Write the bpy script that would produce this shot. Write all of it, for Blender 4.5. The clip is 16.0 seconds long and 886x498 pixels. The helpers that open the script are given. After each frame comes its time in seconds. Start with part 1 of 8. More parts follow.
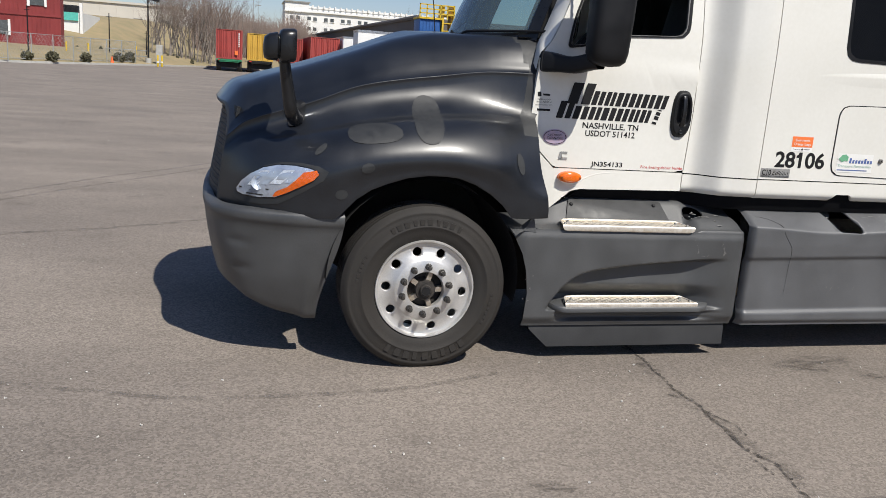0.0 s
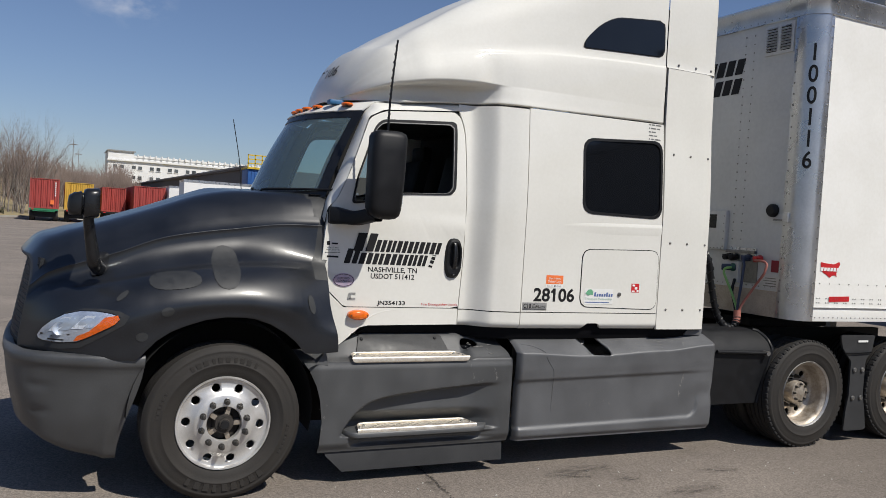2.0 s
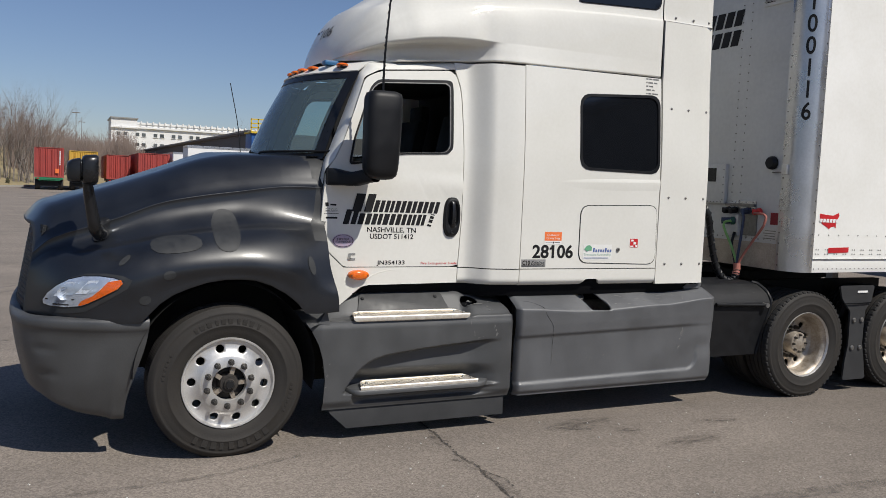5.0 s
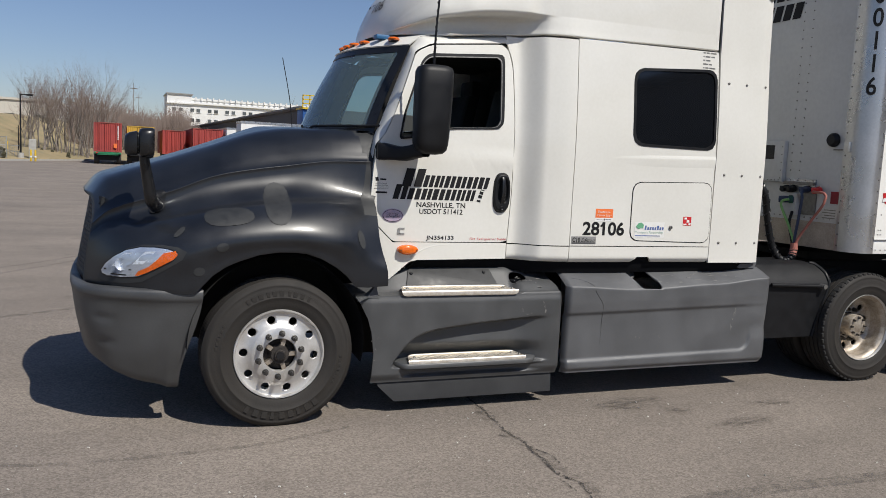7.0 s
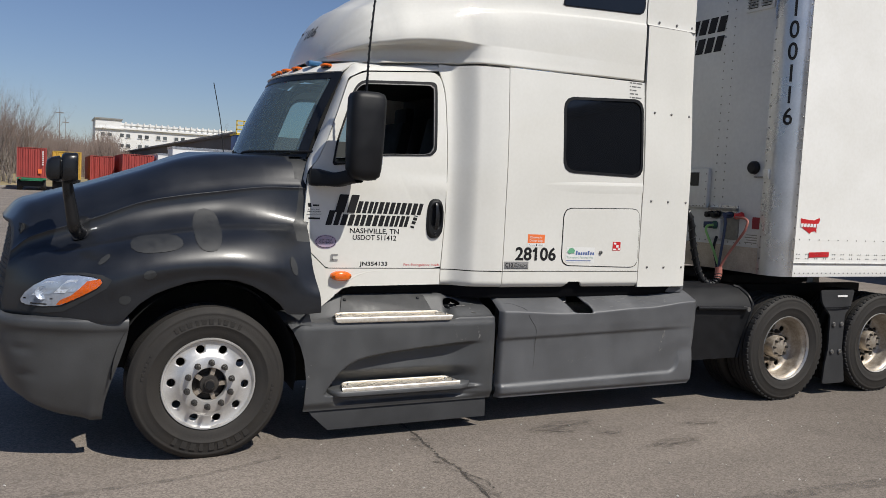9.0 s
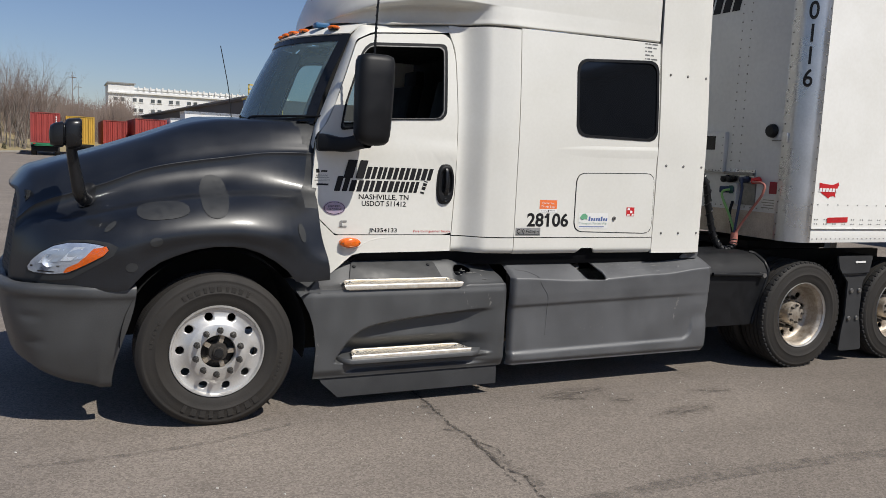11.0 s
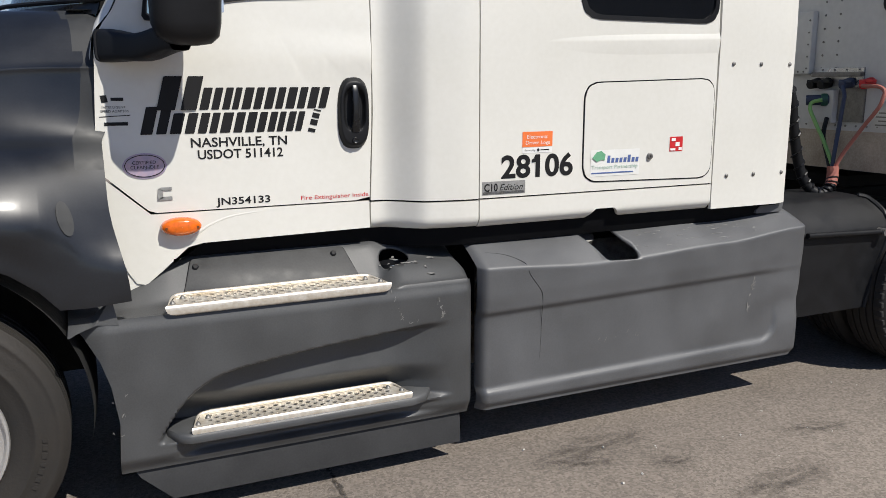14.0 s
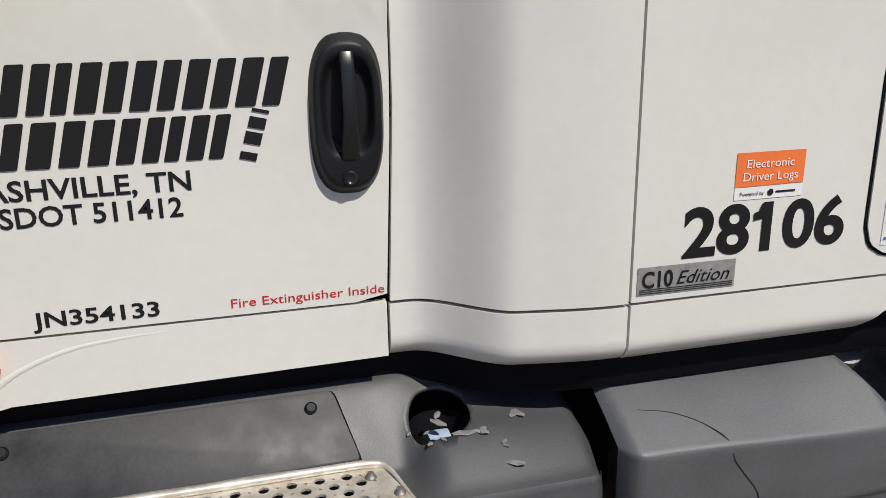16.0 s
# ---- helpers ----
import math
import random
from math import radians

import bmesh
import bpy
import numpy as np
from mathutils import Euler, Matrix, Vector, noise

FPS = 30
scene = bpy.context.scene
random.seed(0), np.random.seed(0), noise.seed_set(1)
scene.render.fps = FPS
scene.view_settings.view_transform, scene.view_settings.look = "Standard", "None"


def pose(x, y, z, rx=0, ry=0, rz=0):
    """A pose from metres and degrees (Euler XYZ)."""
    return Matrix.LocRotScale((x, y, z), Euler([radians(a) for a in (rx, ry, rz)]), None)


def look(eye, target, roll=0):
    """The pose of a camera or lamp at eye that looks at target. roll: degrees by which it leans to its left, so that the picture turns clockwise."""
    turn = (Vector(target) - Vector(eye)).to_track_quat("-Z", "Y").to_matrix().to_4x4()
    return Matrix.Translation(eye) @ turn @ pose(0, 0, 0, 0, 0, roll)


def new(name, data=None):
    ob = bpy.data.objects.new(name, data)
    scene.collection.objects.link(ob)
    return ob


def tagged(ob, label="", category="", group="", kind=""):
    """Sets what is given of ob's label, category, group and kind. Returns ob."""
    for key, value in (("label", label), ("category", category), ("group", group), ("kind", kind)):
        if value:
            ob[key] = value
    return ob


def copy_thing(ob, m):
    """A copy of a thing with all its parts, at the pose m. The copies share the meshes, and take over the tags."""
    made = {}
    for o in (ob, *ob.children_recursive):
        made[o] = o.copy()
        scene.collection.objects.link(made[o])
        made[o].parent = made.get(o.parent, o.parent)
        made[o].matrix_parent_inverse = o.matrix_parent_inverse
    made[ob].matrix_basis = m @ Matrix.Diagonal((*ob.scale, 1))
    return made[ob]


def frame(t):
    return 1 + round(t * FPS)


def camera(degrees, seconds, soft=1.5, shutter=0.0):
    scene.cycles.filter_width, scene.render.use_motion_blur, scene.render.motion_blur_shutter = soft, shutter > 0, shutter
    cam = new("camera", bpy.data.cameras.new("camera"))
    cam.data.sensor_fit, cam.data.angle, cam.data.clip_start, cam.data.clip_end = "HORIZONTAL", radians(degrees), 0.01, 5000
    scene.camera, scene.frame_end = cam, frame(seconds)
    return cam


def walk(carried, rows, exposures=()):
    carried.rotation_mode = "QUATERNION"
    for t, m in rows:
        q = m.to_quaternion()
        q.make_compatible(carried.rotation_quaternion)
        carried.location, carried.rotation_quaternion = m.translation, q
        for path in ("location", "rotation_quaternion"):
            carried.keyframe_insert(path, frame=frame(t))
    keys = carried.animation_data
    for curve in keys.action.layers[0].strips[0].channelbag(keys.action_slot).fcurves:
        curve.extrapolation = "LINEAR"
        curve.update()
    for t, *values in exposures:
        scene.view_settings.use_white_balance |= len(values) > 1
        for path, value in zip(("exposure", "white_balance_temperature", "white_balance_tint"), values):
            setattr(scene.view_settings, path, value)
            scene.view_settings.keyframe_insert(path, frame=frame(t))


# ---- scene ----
cam = camera(57.7, 16.0, soft=0.75)
PATH = [
    (0, (-1.061, -4.455, 1.774), (-0.567, -2.568, 1.335), 4.1),
    (0.5, (-1.117, -4.673, 1.783), (-0.45, -2.817, 1.45), 4.2),
    (1, (-1.13, -4.872, 1.807), (-0.329, -3.053, 1.583), 3.9),
    (1.5, (-1.043, -5.035, 1.822), (-0.19, -3.231, 1.691), 3.8),
    (2, (-0.997, -5.137, 1.826), (-0.13, -3.336, 1.769), 3.6),
    (2.5, (-1.019, -5.192, 1.844), (-0.155, -3.389, 1.842), 3.3),
    (3, (-1.015, -5.218, 1.842), (-0.154, -3.413, 1.863), 3.0),
    (3.5, (-1.002, -5.232, 1.838), (-0.138, -3.428, 1.848), 2.7),
    (4, (-0.98, -5.239, 1.837), (-0.109, -3.439, 1.803), 2.6),
    (4.5, (-0.964, -5.222, 1.823), (-0.09, -3.426, 1.728), 2.5),
    (5, (-0.963, -5.204, 1.817), (-0.108, -3.402, 1.662), 2.4),
    (5.2, (-0.966, -5.204, 1.819), (-0.128, -3.397, 1.645), 2.4),
    (7.3, (-0.96, -5.189, 1.797), (-0.218, -3.345, 1.58), 2.8),
    (7.5, (-0.958, -5.18, 1.793), (-0.187, -3.347, 1.585), 2.8),
    (8, (-0.943, -5.21, 1.795), (-0.084, -3.412, 1.63), 2.8),
    (8.2, (-0.943, -5.209, 1.789), (-0.055, -3.423, 1.646), 2.8),
    (10.3, (-0.934, -5.226, 1.843), (-0.063, -3.433, 1.679), 3.4),
    (10.5, (-0.93, -5.234, 1.846), (-0.067, -3.44, 1.654), 3.5),
    (11, (-0.886, -5.144, 1.811), (-0.029, -3.352, 1.577), 2.7),
    (11.5, (-0.769, -4.878, 1.805), (0.105, -3.098, 1.541), 1.1),
    (12, (-0.558, -4.589, 1.764), (0.339, -2.824, 1.476), -0.1),
    (12.5, (-0.275, -4.236, 1.755), (0.633, -2.482, 1.444), -0.7),
    (13, (-0.025, -3.809, 1.74), (0.875, -2.057, 1.397), -0.7),
    (13.5, (0.343, -3.486, 1.718), (1.195, -1.716, 1.345), -0.5),
    (14, (0.626, -3.048, 1.707), (1.427, -1.26, 1.306), -0.2),
    (14.5, (0.903, -2.635, 1.714), (1.634, -0.822, 1.291), -0.2),
    (15, (1.178, -2.163, 1.794), (1.781, -0.319, 1.306), -0.0),
    (15.5, (1.295, -1.644, 1.794), (1.821, 0.211, 1.263), 0.3),
    (16, (1.483, -1.227, 1.781), (1.975, 0.623, 1.202), -0.9),
]
walk(cam, [(t, look(eye, target, roll)) for t, eye, target, roll in PATH], exposures=[(0, 0.1), (0.5, -0.03), (1, -0.05), (2, -0.18), (3, -0.27), (5, -0.2), (7.5, -0.12), (8, -0.15), (10.5, -0.2), (11, -0.17), (12, -0.02), (13, 0.05), (14, 0.05), (15, -0.14), (16, -0.26)])

# ---- world and sun ----
SUN = Vector((0.34, -0.72, 1.0)).normalized()
world = bpy.data.worlds.new("sky")
scene.world = world
world.use_nodes = True
wn = world.node_tree.nodes
sky = wn.new("ShaderNodeTexSky")
sky.sky_type, sky.sun_disc = "NISHITA", False
sky.sun_elevation = math.asin(SUN.z)
sky.sun_rotation = math.atan2(SUN.x, SUN.y)
sky.altitude, sky.air_density, sky.dust_density, sky.ozone_density = 100, 1.0, 0.5, 3.6
grade = wn.new("ShaderNodeMix")
grade.data_type, grade.blend_type = "RGBA", "MULTIPLY"
grade.inputs[0].default_value, grade.inputs[7].default_value = 1.0, (1.02, 1.0, 1.11, 1)
wlink = world.node_tree.links.new
wlink(sky.outputs[0], grade.inputs[6])
# one faint wisp of cloud
wco, wdist, wfall, wnoise, wcut, wmul, wmix = (wn.new("ShaderNode" + k) for k in ("TexCoord", "VectorMath", "MapRange", "TexNoise", "MapRange", "Math", "Mix"))
wdist.operation = "DISTANCE"
wmap = wn.new("ShaderNodeMapping")
wmap.inputs["Scale"].default_value = (1.0, 1.0, 1.7)
wlink(wco.outputs["Generated"], wmap.inputs[0])
wlink(wmap.outputs[0], wdist.inputs[0])
wdist.inputs[1].default_value = (0.0565, 0.971, 0.232 * 1.7)
wlink(wdist.outputs["Value"], wfall.inputs[0])
for k, v in ((1, 0.0), (2, 0.060), (3, 0.85), (4, 0.0)):
    wfall.inputs[k].default_value = v
wnoise.inputs["Scale"].default_value, wnoise.inputs["Detail"].default_value = 28.0, 6.0
wlink(wmap.outputs[0], wnoise.inputs["Vector"])
wlink(wnoise.outputs[0], wcut.inputs[0])
wcut.inputs[1].default_value, wcut.inputs[2].default_value = 0.40, 0.75
wmul.operation = "MULTIPLY"
wlink(wfall.outputs[0], wmul.inputs[0])
wlink(wcut.outputs[0], wmul.inputs[1])
wmix.data_type = "RGBA"
wlink(wmul.outputs[0], wmix.inputs[0])
wlink(grade.outputs[2], wmix.inputs[6])
wmix.inputs[7].default_value = (9.0, 9.2, 10.0, 1)
wlink(wmix.outputs[2], wn["Background"].inputs[0])
wn["Background"].inputs[1].default_value = 0.083

sun = new("sun", bpy.data.lights.new("sun", "SUN"))
sun.data.energy, sun.data.angle, sun.data.color = 5.0, radians(0.53), (1.0, 0.955, 0.875)
sun.matrix_world = look(SUN * 50, (0, 0, 0))


# ---- materials ----
def material(name, color, rough=0.5, metal=0.0, vary=0.12, scale=6.0, fine=90.0, bump=0.0, bump_scale=60.0,
             rough_vary=0.08, coat=0.0, coat_rough=0.06, tint=None, per_object=0.0, spec=0.5):
    """A painted, moulded or mineral surface: colour and gloss vary at two scales, with an optional fine relief."""
    m = bpy.data.materials.new(name)
    m.use_nodes = True
    t = m.node_tree
    n, link = t.nodes, t.links.new
    b = n["Principled BSDF"]
    b.inputs["Metallic"].default_value = metal
    b.inputs["Coat Weight"].default_value = coat
    b.inputs["Coat Roughness"].default_value = coat_rough
    b.inputs["Specular IOR Level"].default_value = spec
    co = n.new("ShaderNodeTexCoord")
    big, small = n.new("ShaderNodeTexNoise"), n.new("ShaderNodeTexNoise")
    for tex, s, d in ((big, scale, 5.0), (small, fine, 3.0)):
        tex.inputs["Scale"].default_value, tex.inputs["Detail"].default_value = s, d
        link(co.outputs["Object"], tex.inputs["Vector"])
    add = n.new("ShaderNodeMath")
    add.operation = "MULTIPLY_ADD"
    add.inputs[1].default_value = 0.65
    link(big.outputs[0], add.inputs[0])
    mul = n.new("ShaderNodeMath")
    mul.operation, mul.inputs[1].default_value = "MULTIPLY", 0.35
    link(small.outputs[0], mul.inputs[0])
    link(mul.outputs[0], add.inputs[2])
    ramp = n.new("ShaderNodeMix")
    ramp.data_type = "RGBA"
    dark = tint or tuple(c * (1 - 2 * vary) for c in color)
    light = tuple(min(1.0, c * (1 + vary)) for c in color)
    ramp.inputs[6].default_value, ramp.inputs[7].default_value = (*dark, 1), (*light, 1)
    mr = n.new("ShaderNodeMapRange")
    mr.inputs[1].default_value, mr.inputs[2].default_value = 0.3, 0.7
    link(add.outputs[0], mr.inputs[0])
    link(mr.outputs[0], ramp.inputs[0])
    out = ramp.outputs[2]
    if per_object:
        info, hsv = n.new("ShaderNodeObjectInfo"), n.new("ShaderNodeHueSaturation")
        ov = n.new("ShaderNodeMapRange")
        ov.inputs[3].default_value, ov.inputs[4].default_value = 1 - per_object, 1 + per_object
        link(info.outputs["Random"], ov.inputs[0])
        link(ov.outputs[0], hsv.inputs["Value"])
        link(out, hsv.inputs["Color"])
        out = hsv.outputs[0]
    link(out, b.inputs["Base Color"])
    rr = n.new("ShaderNodeMapRange")
    rr.inputs[1].default_value, rr.inputs[2].default_value = 0.3, 0.7
    rr.inputs[3].default_value, rr.inputs[4].default_value = max(0.02, rough - rough_vary), min(1.0, rough + rough_vary)
    link(big.outputs[0], rr.inputs[0])
    link(rr.outputs[0], b.inputs["Roughness"])
    if bump:
        bt, bn = n.new("ShaderNodeTexNoise"), n.new("ShaderNodeBump")
        bt.inputs["Scale"].default_value, bt.inputs["Detail"].default_value = bump_scale, 4.0
        bn.inputs["Strength"].default_value, bn.inputs["Distance"].default_value = bump, 0.01
        link(co.outputs["Object"], bt.inputs["Vector"])
        link(bt.outputs[0], bn.inputs["Height"])
        link(bn.outputs[0], b.inputs["Normal"])
    return m


def glass(name, tint, through_part=0.9, ior=1.55, dust=0.0):
    """A thin pane: clear through, mirrored at a slant by Fresnel."""
    m = bpy.data.materials.new(name)
    m.use_nodes = True
    t = m.node_tree
    n, link = t.nodes, t.links.new
    n.remove(n["Principled BSDF"])
    clear, gloss, mix, fr = (n.new("ShaderNode" + k) for k in ("BsdfTransparent", "BsdfGlossy", "MixShader", "Fresnel"))
    clear.inputs[0].default_value = (*(c * through_part for c in tint), 1)
    gloss.inputs["Roughness"].default_value = 0.015
    fr.inputs[0].default_value = ior
    # dust adds a teal film in place of light from inside and reflections
    light_film, dusty = n.new("ShaderNodeBsdfDiffuse"), n.new("ShaderNodeMixShader")
    light_film.inputs[0].default_value = (0.45, 0.62, 0.62, 1)
    dusty.inputs[0].default_value = dust
    link(clear.outputs[0], dusty.inputs[1])
    link(light_film.outputs[0], dusty.inputs[2])
    link(fr.outputs[0], mix.inputs[0])
    link(dusty.outputs[0], mix.inputs[1])
    link(gloss.outputs[0], mix.inputs[2])
    link(mix.outputs[0], n["Material Output"].inputs[0])
    return m


WHITE = material("white_truck_paint", (0.705, 0.697, 0.650), 0.5, vary=0.025, scale=2.5, fine=40, rough_vary=0.05, coat=0.55, coat_rough=0.05, spec=0.12, tint=(0.665, 0.655, 0.602), bump=0.012, bump_scale=9)
TRAILER_WHITE = material("white_trailer_sheet", (0.84, 0.835, 0.80), 0.42, vary=0.03, scale=1.8, fine=30, tint=(0.77, 0.76, 0.71), bump=0.05, bump_scale=3)
HOOD = material("charcoal_hood_paint", (0.0100, 0.0118, 0.0155), 0.38, vary=0.25, scale=4, fine=120, rough_vary=0.06, bump=0.012, bump_scale=7, spec=0.45, coat=0.42, coat_rough=0.12)
PATCH = material("matte_sanded_patch", (0.024, 0.0255, 0.027), 0.55, vary=0.12, scale=20, fine=260)
PLASTIC = material("grey_moulded_plastic", (0.094, 0.097, 0.102), 0.52, vary=0.16, scale=3.5, fine=180, bump=0.10, bump_scale=420, rough_vary=0.10, spec=0.8)
PLASTIC_STEP = material("dark_grey_moulded_plastic", (0.056, 0.058, 0.060), 0.52, vary=0.18, scale=4.5, fine=160, bump=0.10, bump_scale=420, rough_vary=0.10, spec=0.8)
# darker than the fairing plastic to offset the light on the upward face
PLASTIC_DECK = material("top_darkened_grey_plastic", (0.040, 0.041, 0.042), 0.52, vary=0.22, scale=14, fine=120, bump=0.03, bump_scale=300, spec=0.4)
SCUFF = material("pale_scuff", (0.24, 0.235, 0.225), 0.7, vary=0.2, scale=60)
SCRATCH = material("dark_scratch", (0.022, 0.022, 0.023), 0.6, scale=40)
BLACK = material("black_plastic", (0.0085, 0.009, 0.0105), 0.5, vary=0.2, scale=9, fine=200, bump=0.06, bump_scale=350, spec=0.3)
BLACK_SATIN = material("black_satin_plastic", (0.010, 0.0105, 0.012), 0.30, vary=0.2, scale=9)
GRILLE = material("dark_grey_mesh", (0.020, 0.022, 0.025), 0.6, vary=0.3, scale=60, fine=300, bump=0.5, bump_scale=250, spec=0.3)
# for joints; also stands in for the shade in the gap under the cab
GAP = material("dark_seam_and_gap_shade", (0.005, 0.0055, 0.007), 0.85, scale=20, spec=0.12)
UNDER = material("dirty_black_chassis", (0.008, 0.008, 0.008), 0.8, vary=0.3, scale=8, bump=0.3, bump_scale=40)
RUBBER = material("weathered_tyre_rubber", (0.0195, 0.0185, 0.0175), 0.72, vary=0.22, scale=5, fine=70, bump=0.12, bump_scale=90, tint=(0.031, 0.027, 0.023), spec=0.35)
TREAD = material("tyre_tread_rubber", (0.020, 0.0195, 0.019), 0.85, vary=0.25, scale=12, bump=0.2, bump_scale=70)
ALU = material("polished_aluminium_wheel", (0.62, 0.61, 0.59), 0.40, 0.60, vary=0.10, scale=9, fine=140, rough_vary=0.10, bump=0.03, bump_scale=160)
ALU_DIRTY = material("brake_dusted_aluminium", (0.46, 0.42, 0.36), 0.48, 0.6, vary=0.25, scale=14, tint=(0.24, 0.19, 0.14), rough_vary=0.12)
ALU_STEP = material("brushed_step_aluminium", (0.72, 0.69, 0.63), 0.42, 0.55, vary=0.12, scale=22, tint=(0.55, 0.48, 0.38), rough_vary=0.1)
ALU_POST = material("trailer_corner_aluminium", (0.56, 0.565, 0.57), 0.30, 0.8, vary=0.10, scale=3, fine=60, rough_vary=0.1, bump=0.03, bump_scale=10)
STEEL = material("dull_steel", (0.23, 0.225, 0.215), 0.5, 0.7, vary=0.2, scale=30, bump=0.1, bump_scale=120)
RUST = material("rusty_hub_steel", (0.050, 0.044, 0.039), 0.75, 0.3, vary=0.35, scale=30, bump=0.2, bump_scale=90)
LUG_STEEL = material("dark_lug_steel", (0.10, 0.095, 0.088), 0.45, 0.7, vary=0.2, scale=30)
INK = material("black_vinyl_lettering", (0.009, 0.009, 0.010), 0.6, vary=0.1, spec=0.3)
PRINT = material("grey_small_print", (0.16, 0.16, 0.155), 0.6, vary=0.2, scale=90)
RED_INK = material("red_vinyl", (0.55, 0.02, 0.025), 0.45, vary=0.1)
ORANGE_LABEL = material("orange_label", (0.85, 0.19, 0.045), 0.5, vary=0.06)
PALE_LABEL = material("white_label", (0.80, 0.80, 0.78), 0.5, vary=0.04)
GREY_LABEL = material("brushed_grey_label", (0.35, 0.35, 0.34), 0.4, 0.3, vary=0.15, scale=60)
BLUE_INK = material("blue_vinyl", (0.09, 0.14, 0.34), 0.45)
GREEN_INK = material("green_vinyl", (0.14, 0.38, 0.22), 0.45)
LILAC_LABEL = material("faded_foil_label", (0.50, 0.36, 0.42), 0.35, 0.3, vary=0.2, scale=25, tint=(0.33, 0.32, 0.47))
AMBER_DARK = material("brown_screw_head", (0.16, 0.045, 0.01), 0.5, vary=0.1)
AMBER = material("amber_lens", (0.80, 0.15, 0.008), 0.16, vary=0.15, scale=60, coat=0.4)
LAMP_GREY = material("silvered_reflector", (0.70, 0.77, 0.90), 0.20, 0.55, vary=0.15, scale=16)
LAMP_WHITE = material("streak_white_reflector", (0.82, 0.86, 0.93), 0.3, 0.3, vary=0.06, scale=30)
TINTED = material("tinted_black_glass", (0.006, 0.007, 0.009), 0.05, vary=0.1, rough_vary=0.01, spec=0.5)
# teal film mixed in to brighten the pane
WINDSHIELD = glass("windshield_glass", (0.70, 0.88, 0.86), 0.97, 2.1, 0.15)
CLEAR = glass("clear_lens", (0.93, 0.95, 0.98))
DOORGLASS = glass("door_glass", (0.55, 0.62, 0.62))
INTERIOR = material("near_black_cab_inside", (0.010, 0.0105, 0.011), 0.8, vary=0.2, scale=12)
INTERIOR_GREY = material("grey_cab_trim", (0.16, 0.165, 0.16), 0.75, vary=0.15, scale=12)
TAPE = material("pale_blue_tape", (0.42, 0.52, 0.66), 0.7, vary=0.1)
PAPER = material("paper", (0.72, 0.74, 0.70), 0.8, vary=0.05)
ANT_BLUE = material("blue_plastic", (0.03, 0.13, 0.28), 0.4)


def asphalt():
    m = material("weathered_asphalt", (0.222, 0.192, 0.164), 0.9, vary=0.12, scale=0.35, fine=160, bump=0.45, bump_scale=130, tint=(0.166, 0.143, 0.123), spec=0.25)
    t = m.node_tree
    n, link = t.nodes, t.links.new
    b = n["Principled BSDF"]
    base = b.inputs["Base Color"].links[0].from_socket
    co = next(x for x in n if x.type == "TEX_COORD")
    # stones in the surface
    vor = n.new("ShaderNodeTexVoronoi")
    vor.inputs["Scale"].default_value = 95
    link(co.outputs["Object"], vor.inputs["Vector"])
    sat = n.new("ShaderNodeMapRange")
    sat.inputs[1].default_value, sat.inputs[2].default_value = 0.0, 1.0
    sat.inputs[3].default_value, sat.inputs[4].default_value = 0.74, 1.32
    sep = n.new("ShaderNodeSeparateColor")
    link(vor.outputs["Color"], sep.inputs[0])
    link(sep.outputs[0], sat.inputs[0])
    # long worn tracks and stains
    mp = n.new("ShaderNodeMapping")
    mp.inputs["Rotation"].default_value = (0, 0, radians(24))
    mp.inputs["Scale"].default_value = (0.40, 1.05, 1)
    link(co.outputs["Object"], mp.inputs["Vector"])
    tr = n.new("ShaderNodeTexNoise")
    tr.inputs["Scale"].default_value, tr.inputs["Detail"].default_value = 1.0, 6.0
    link(mp.outputs[0], tr.inputs["Vector"])
    trr = n.new("ShaderNodeMapRange")
    trr.inputs[1].default_value, trr.inputs[2].default_value = 0.36, 0.62
    trr.inputs[3].default_value, trr.inputs[4].default_value = 0.90, 1.06
    link(tr.outputs[0], trr.inputs[0])
    st = n.new("ShaderNodeTexNoise")
    st.inputs["Scale"].default_value, st.inputs["Detail"].default_value = 1.6, 5.0
    link(co.outputs["Object"], st.inputs["Vector"])
    str_ = n.new("ShaderNodeMapRange")
    str_.inputs[1].default_value, str_.inputs[2].default_value = 0.26, 0.40
    str_.inputs[3].default_value, str_.inputs[4].default_value = 0.80, 1.0
    link(st.outputs[0], str_.inputs[0])
    # the ground is darker in an uneven round area beside the trailer
    ln, lw, lr = n.new("ShaderNodeTexNoise"), n.new("ShaderNodeVectorMath"), n.new("ShaderNodeMapRange")
    ln.inputs["Scale"].default_value, ln.inputs["Detail"].default_value = 0.7, 4.0
    link(co.outputs["Object"], ln.inputs["Vector"])
    wob = n.new("ShaderNodeVectorMath")
    wob.operation = "MULTIPLY_ADD"
    wob.inputs[1].default_value = (1.6, 1.6, 0)
    link(ln.outputs["Color"], wob.inputs[0])
    link(co.outputs["Object"], wob.inputs[2])
    lw.operation = "DISTANCE"
    lw.inputs[1].default_value = (8.3, -0.2, 0)
    link(wob.outputs[0], lw.inputs[0])
    lr.inputs[1].default_value, lr.inputs[2].default_value = 2.5, 7.5
    lr.inputs[3].default_value, lr.inputs[4].default_value = 0.84, 1.03
    link(lw.outputs["Value"], lr.inputs[0])
    val = sat.outputs[0]
    for other in (trr.outputs[0], str_.outputs[0], lr.outputs[0]):
        mu = n.new("ShaderNodeMath")
        mu.operation = "MULTIPLY"
        link(val, mu.inputs[0])
        link(other, mu.inputs[1])
        val = mu.outputs[0]
    hsv = n.new("ShaderNodeHueSaturation")
    link(base, hsv.inputs["Color"])
    link(val, hsv.inputs["Value"])
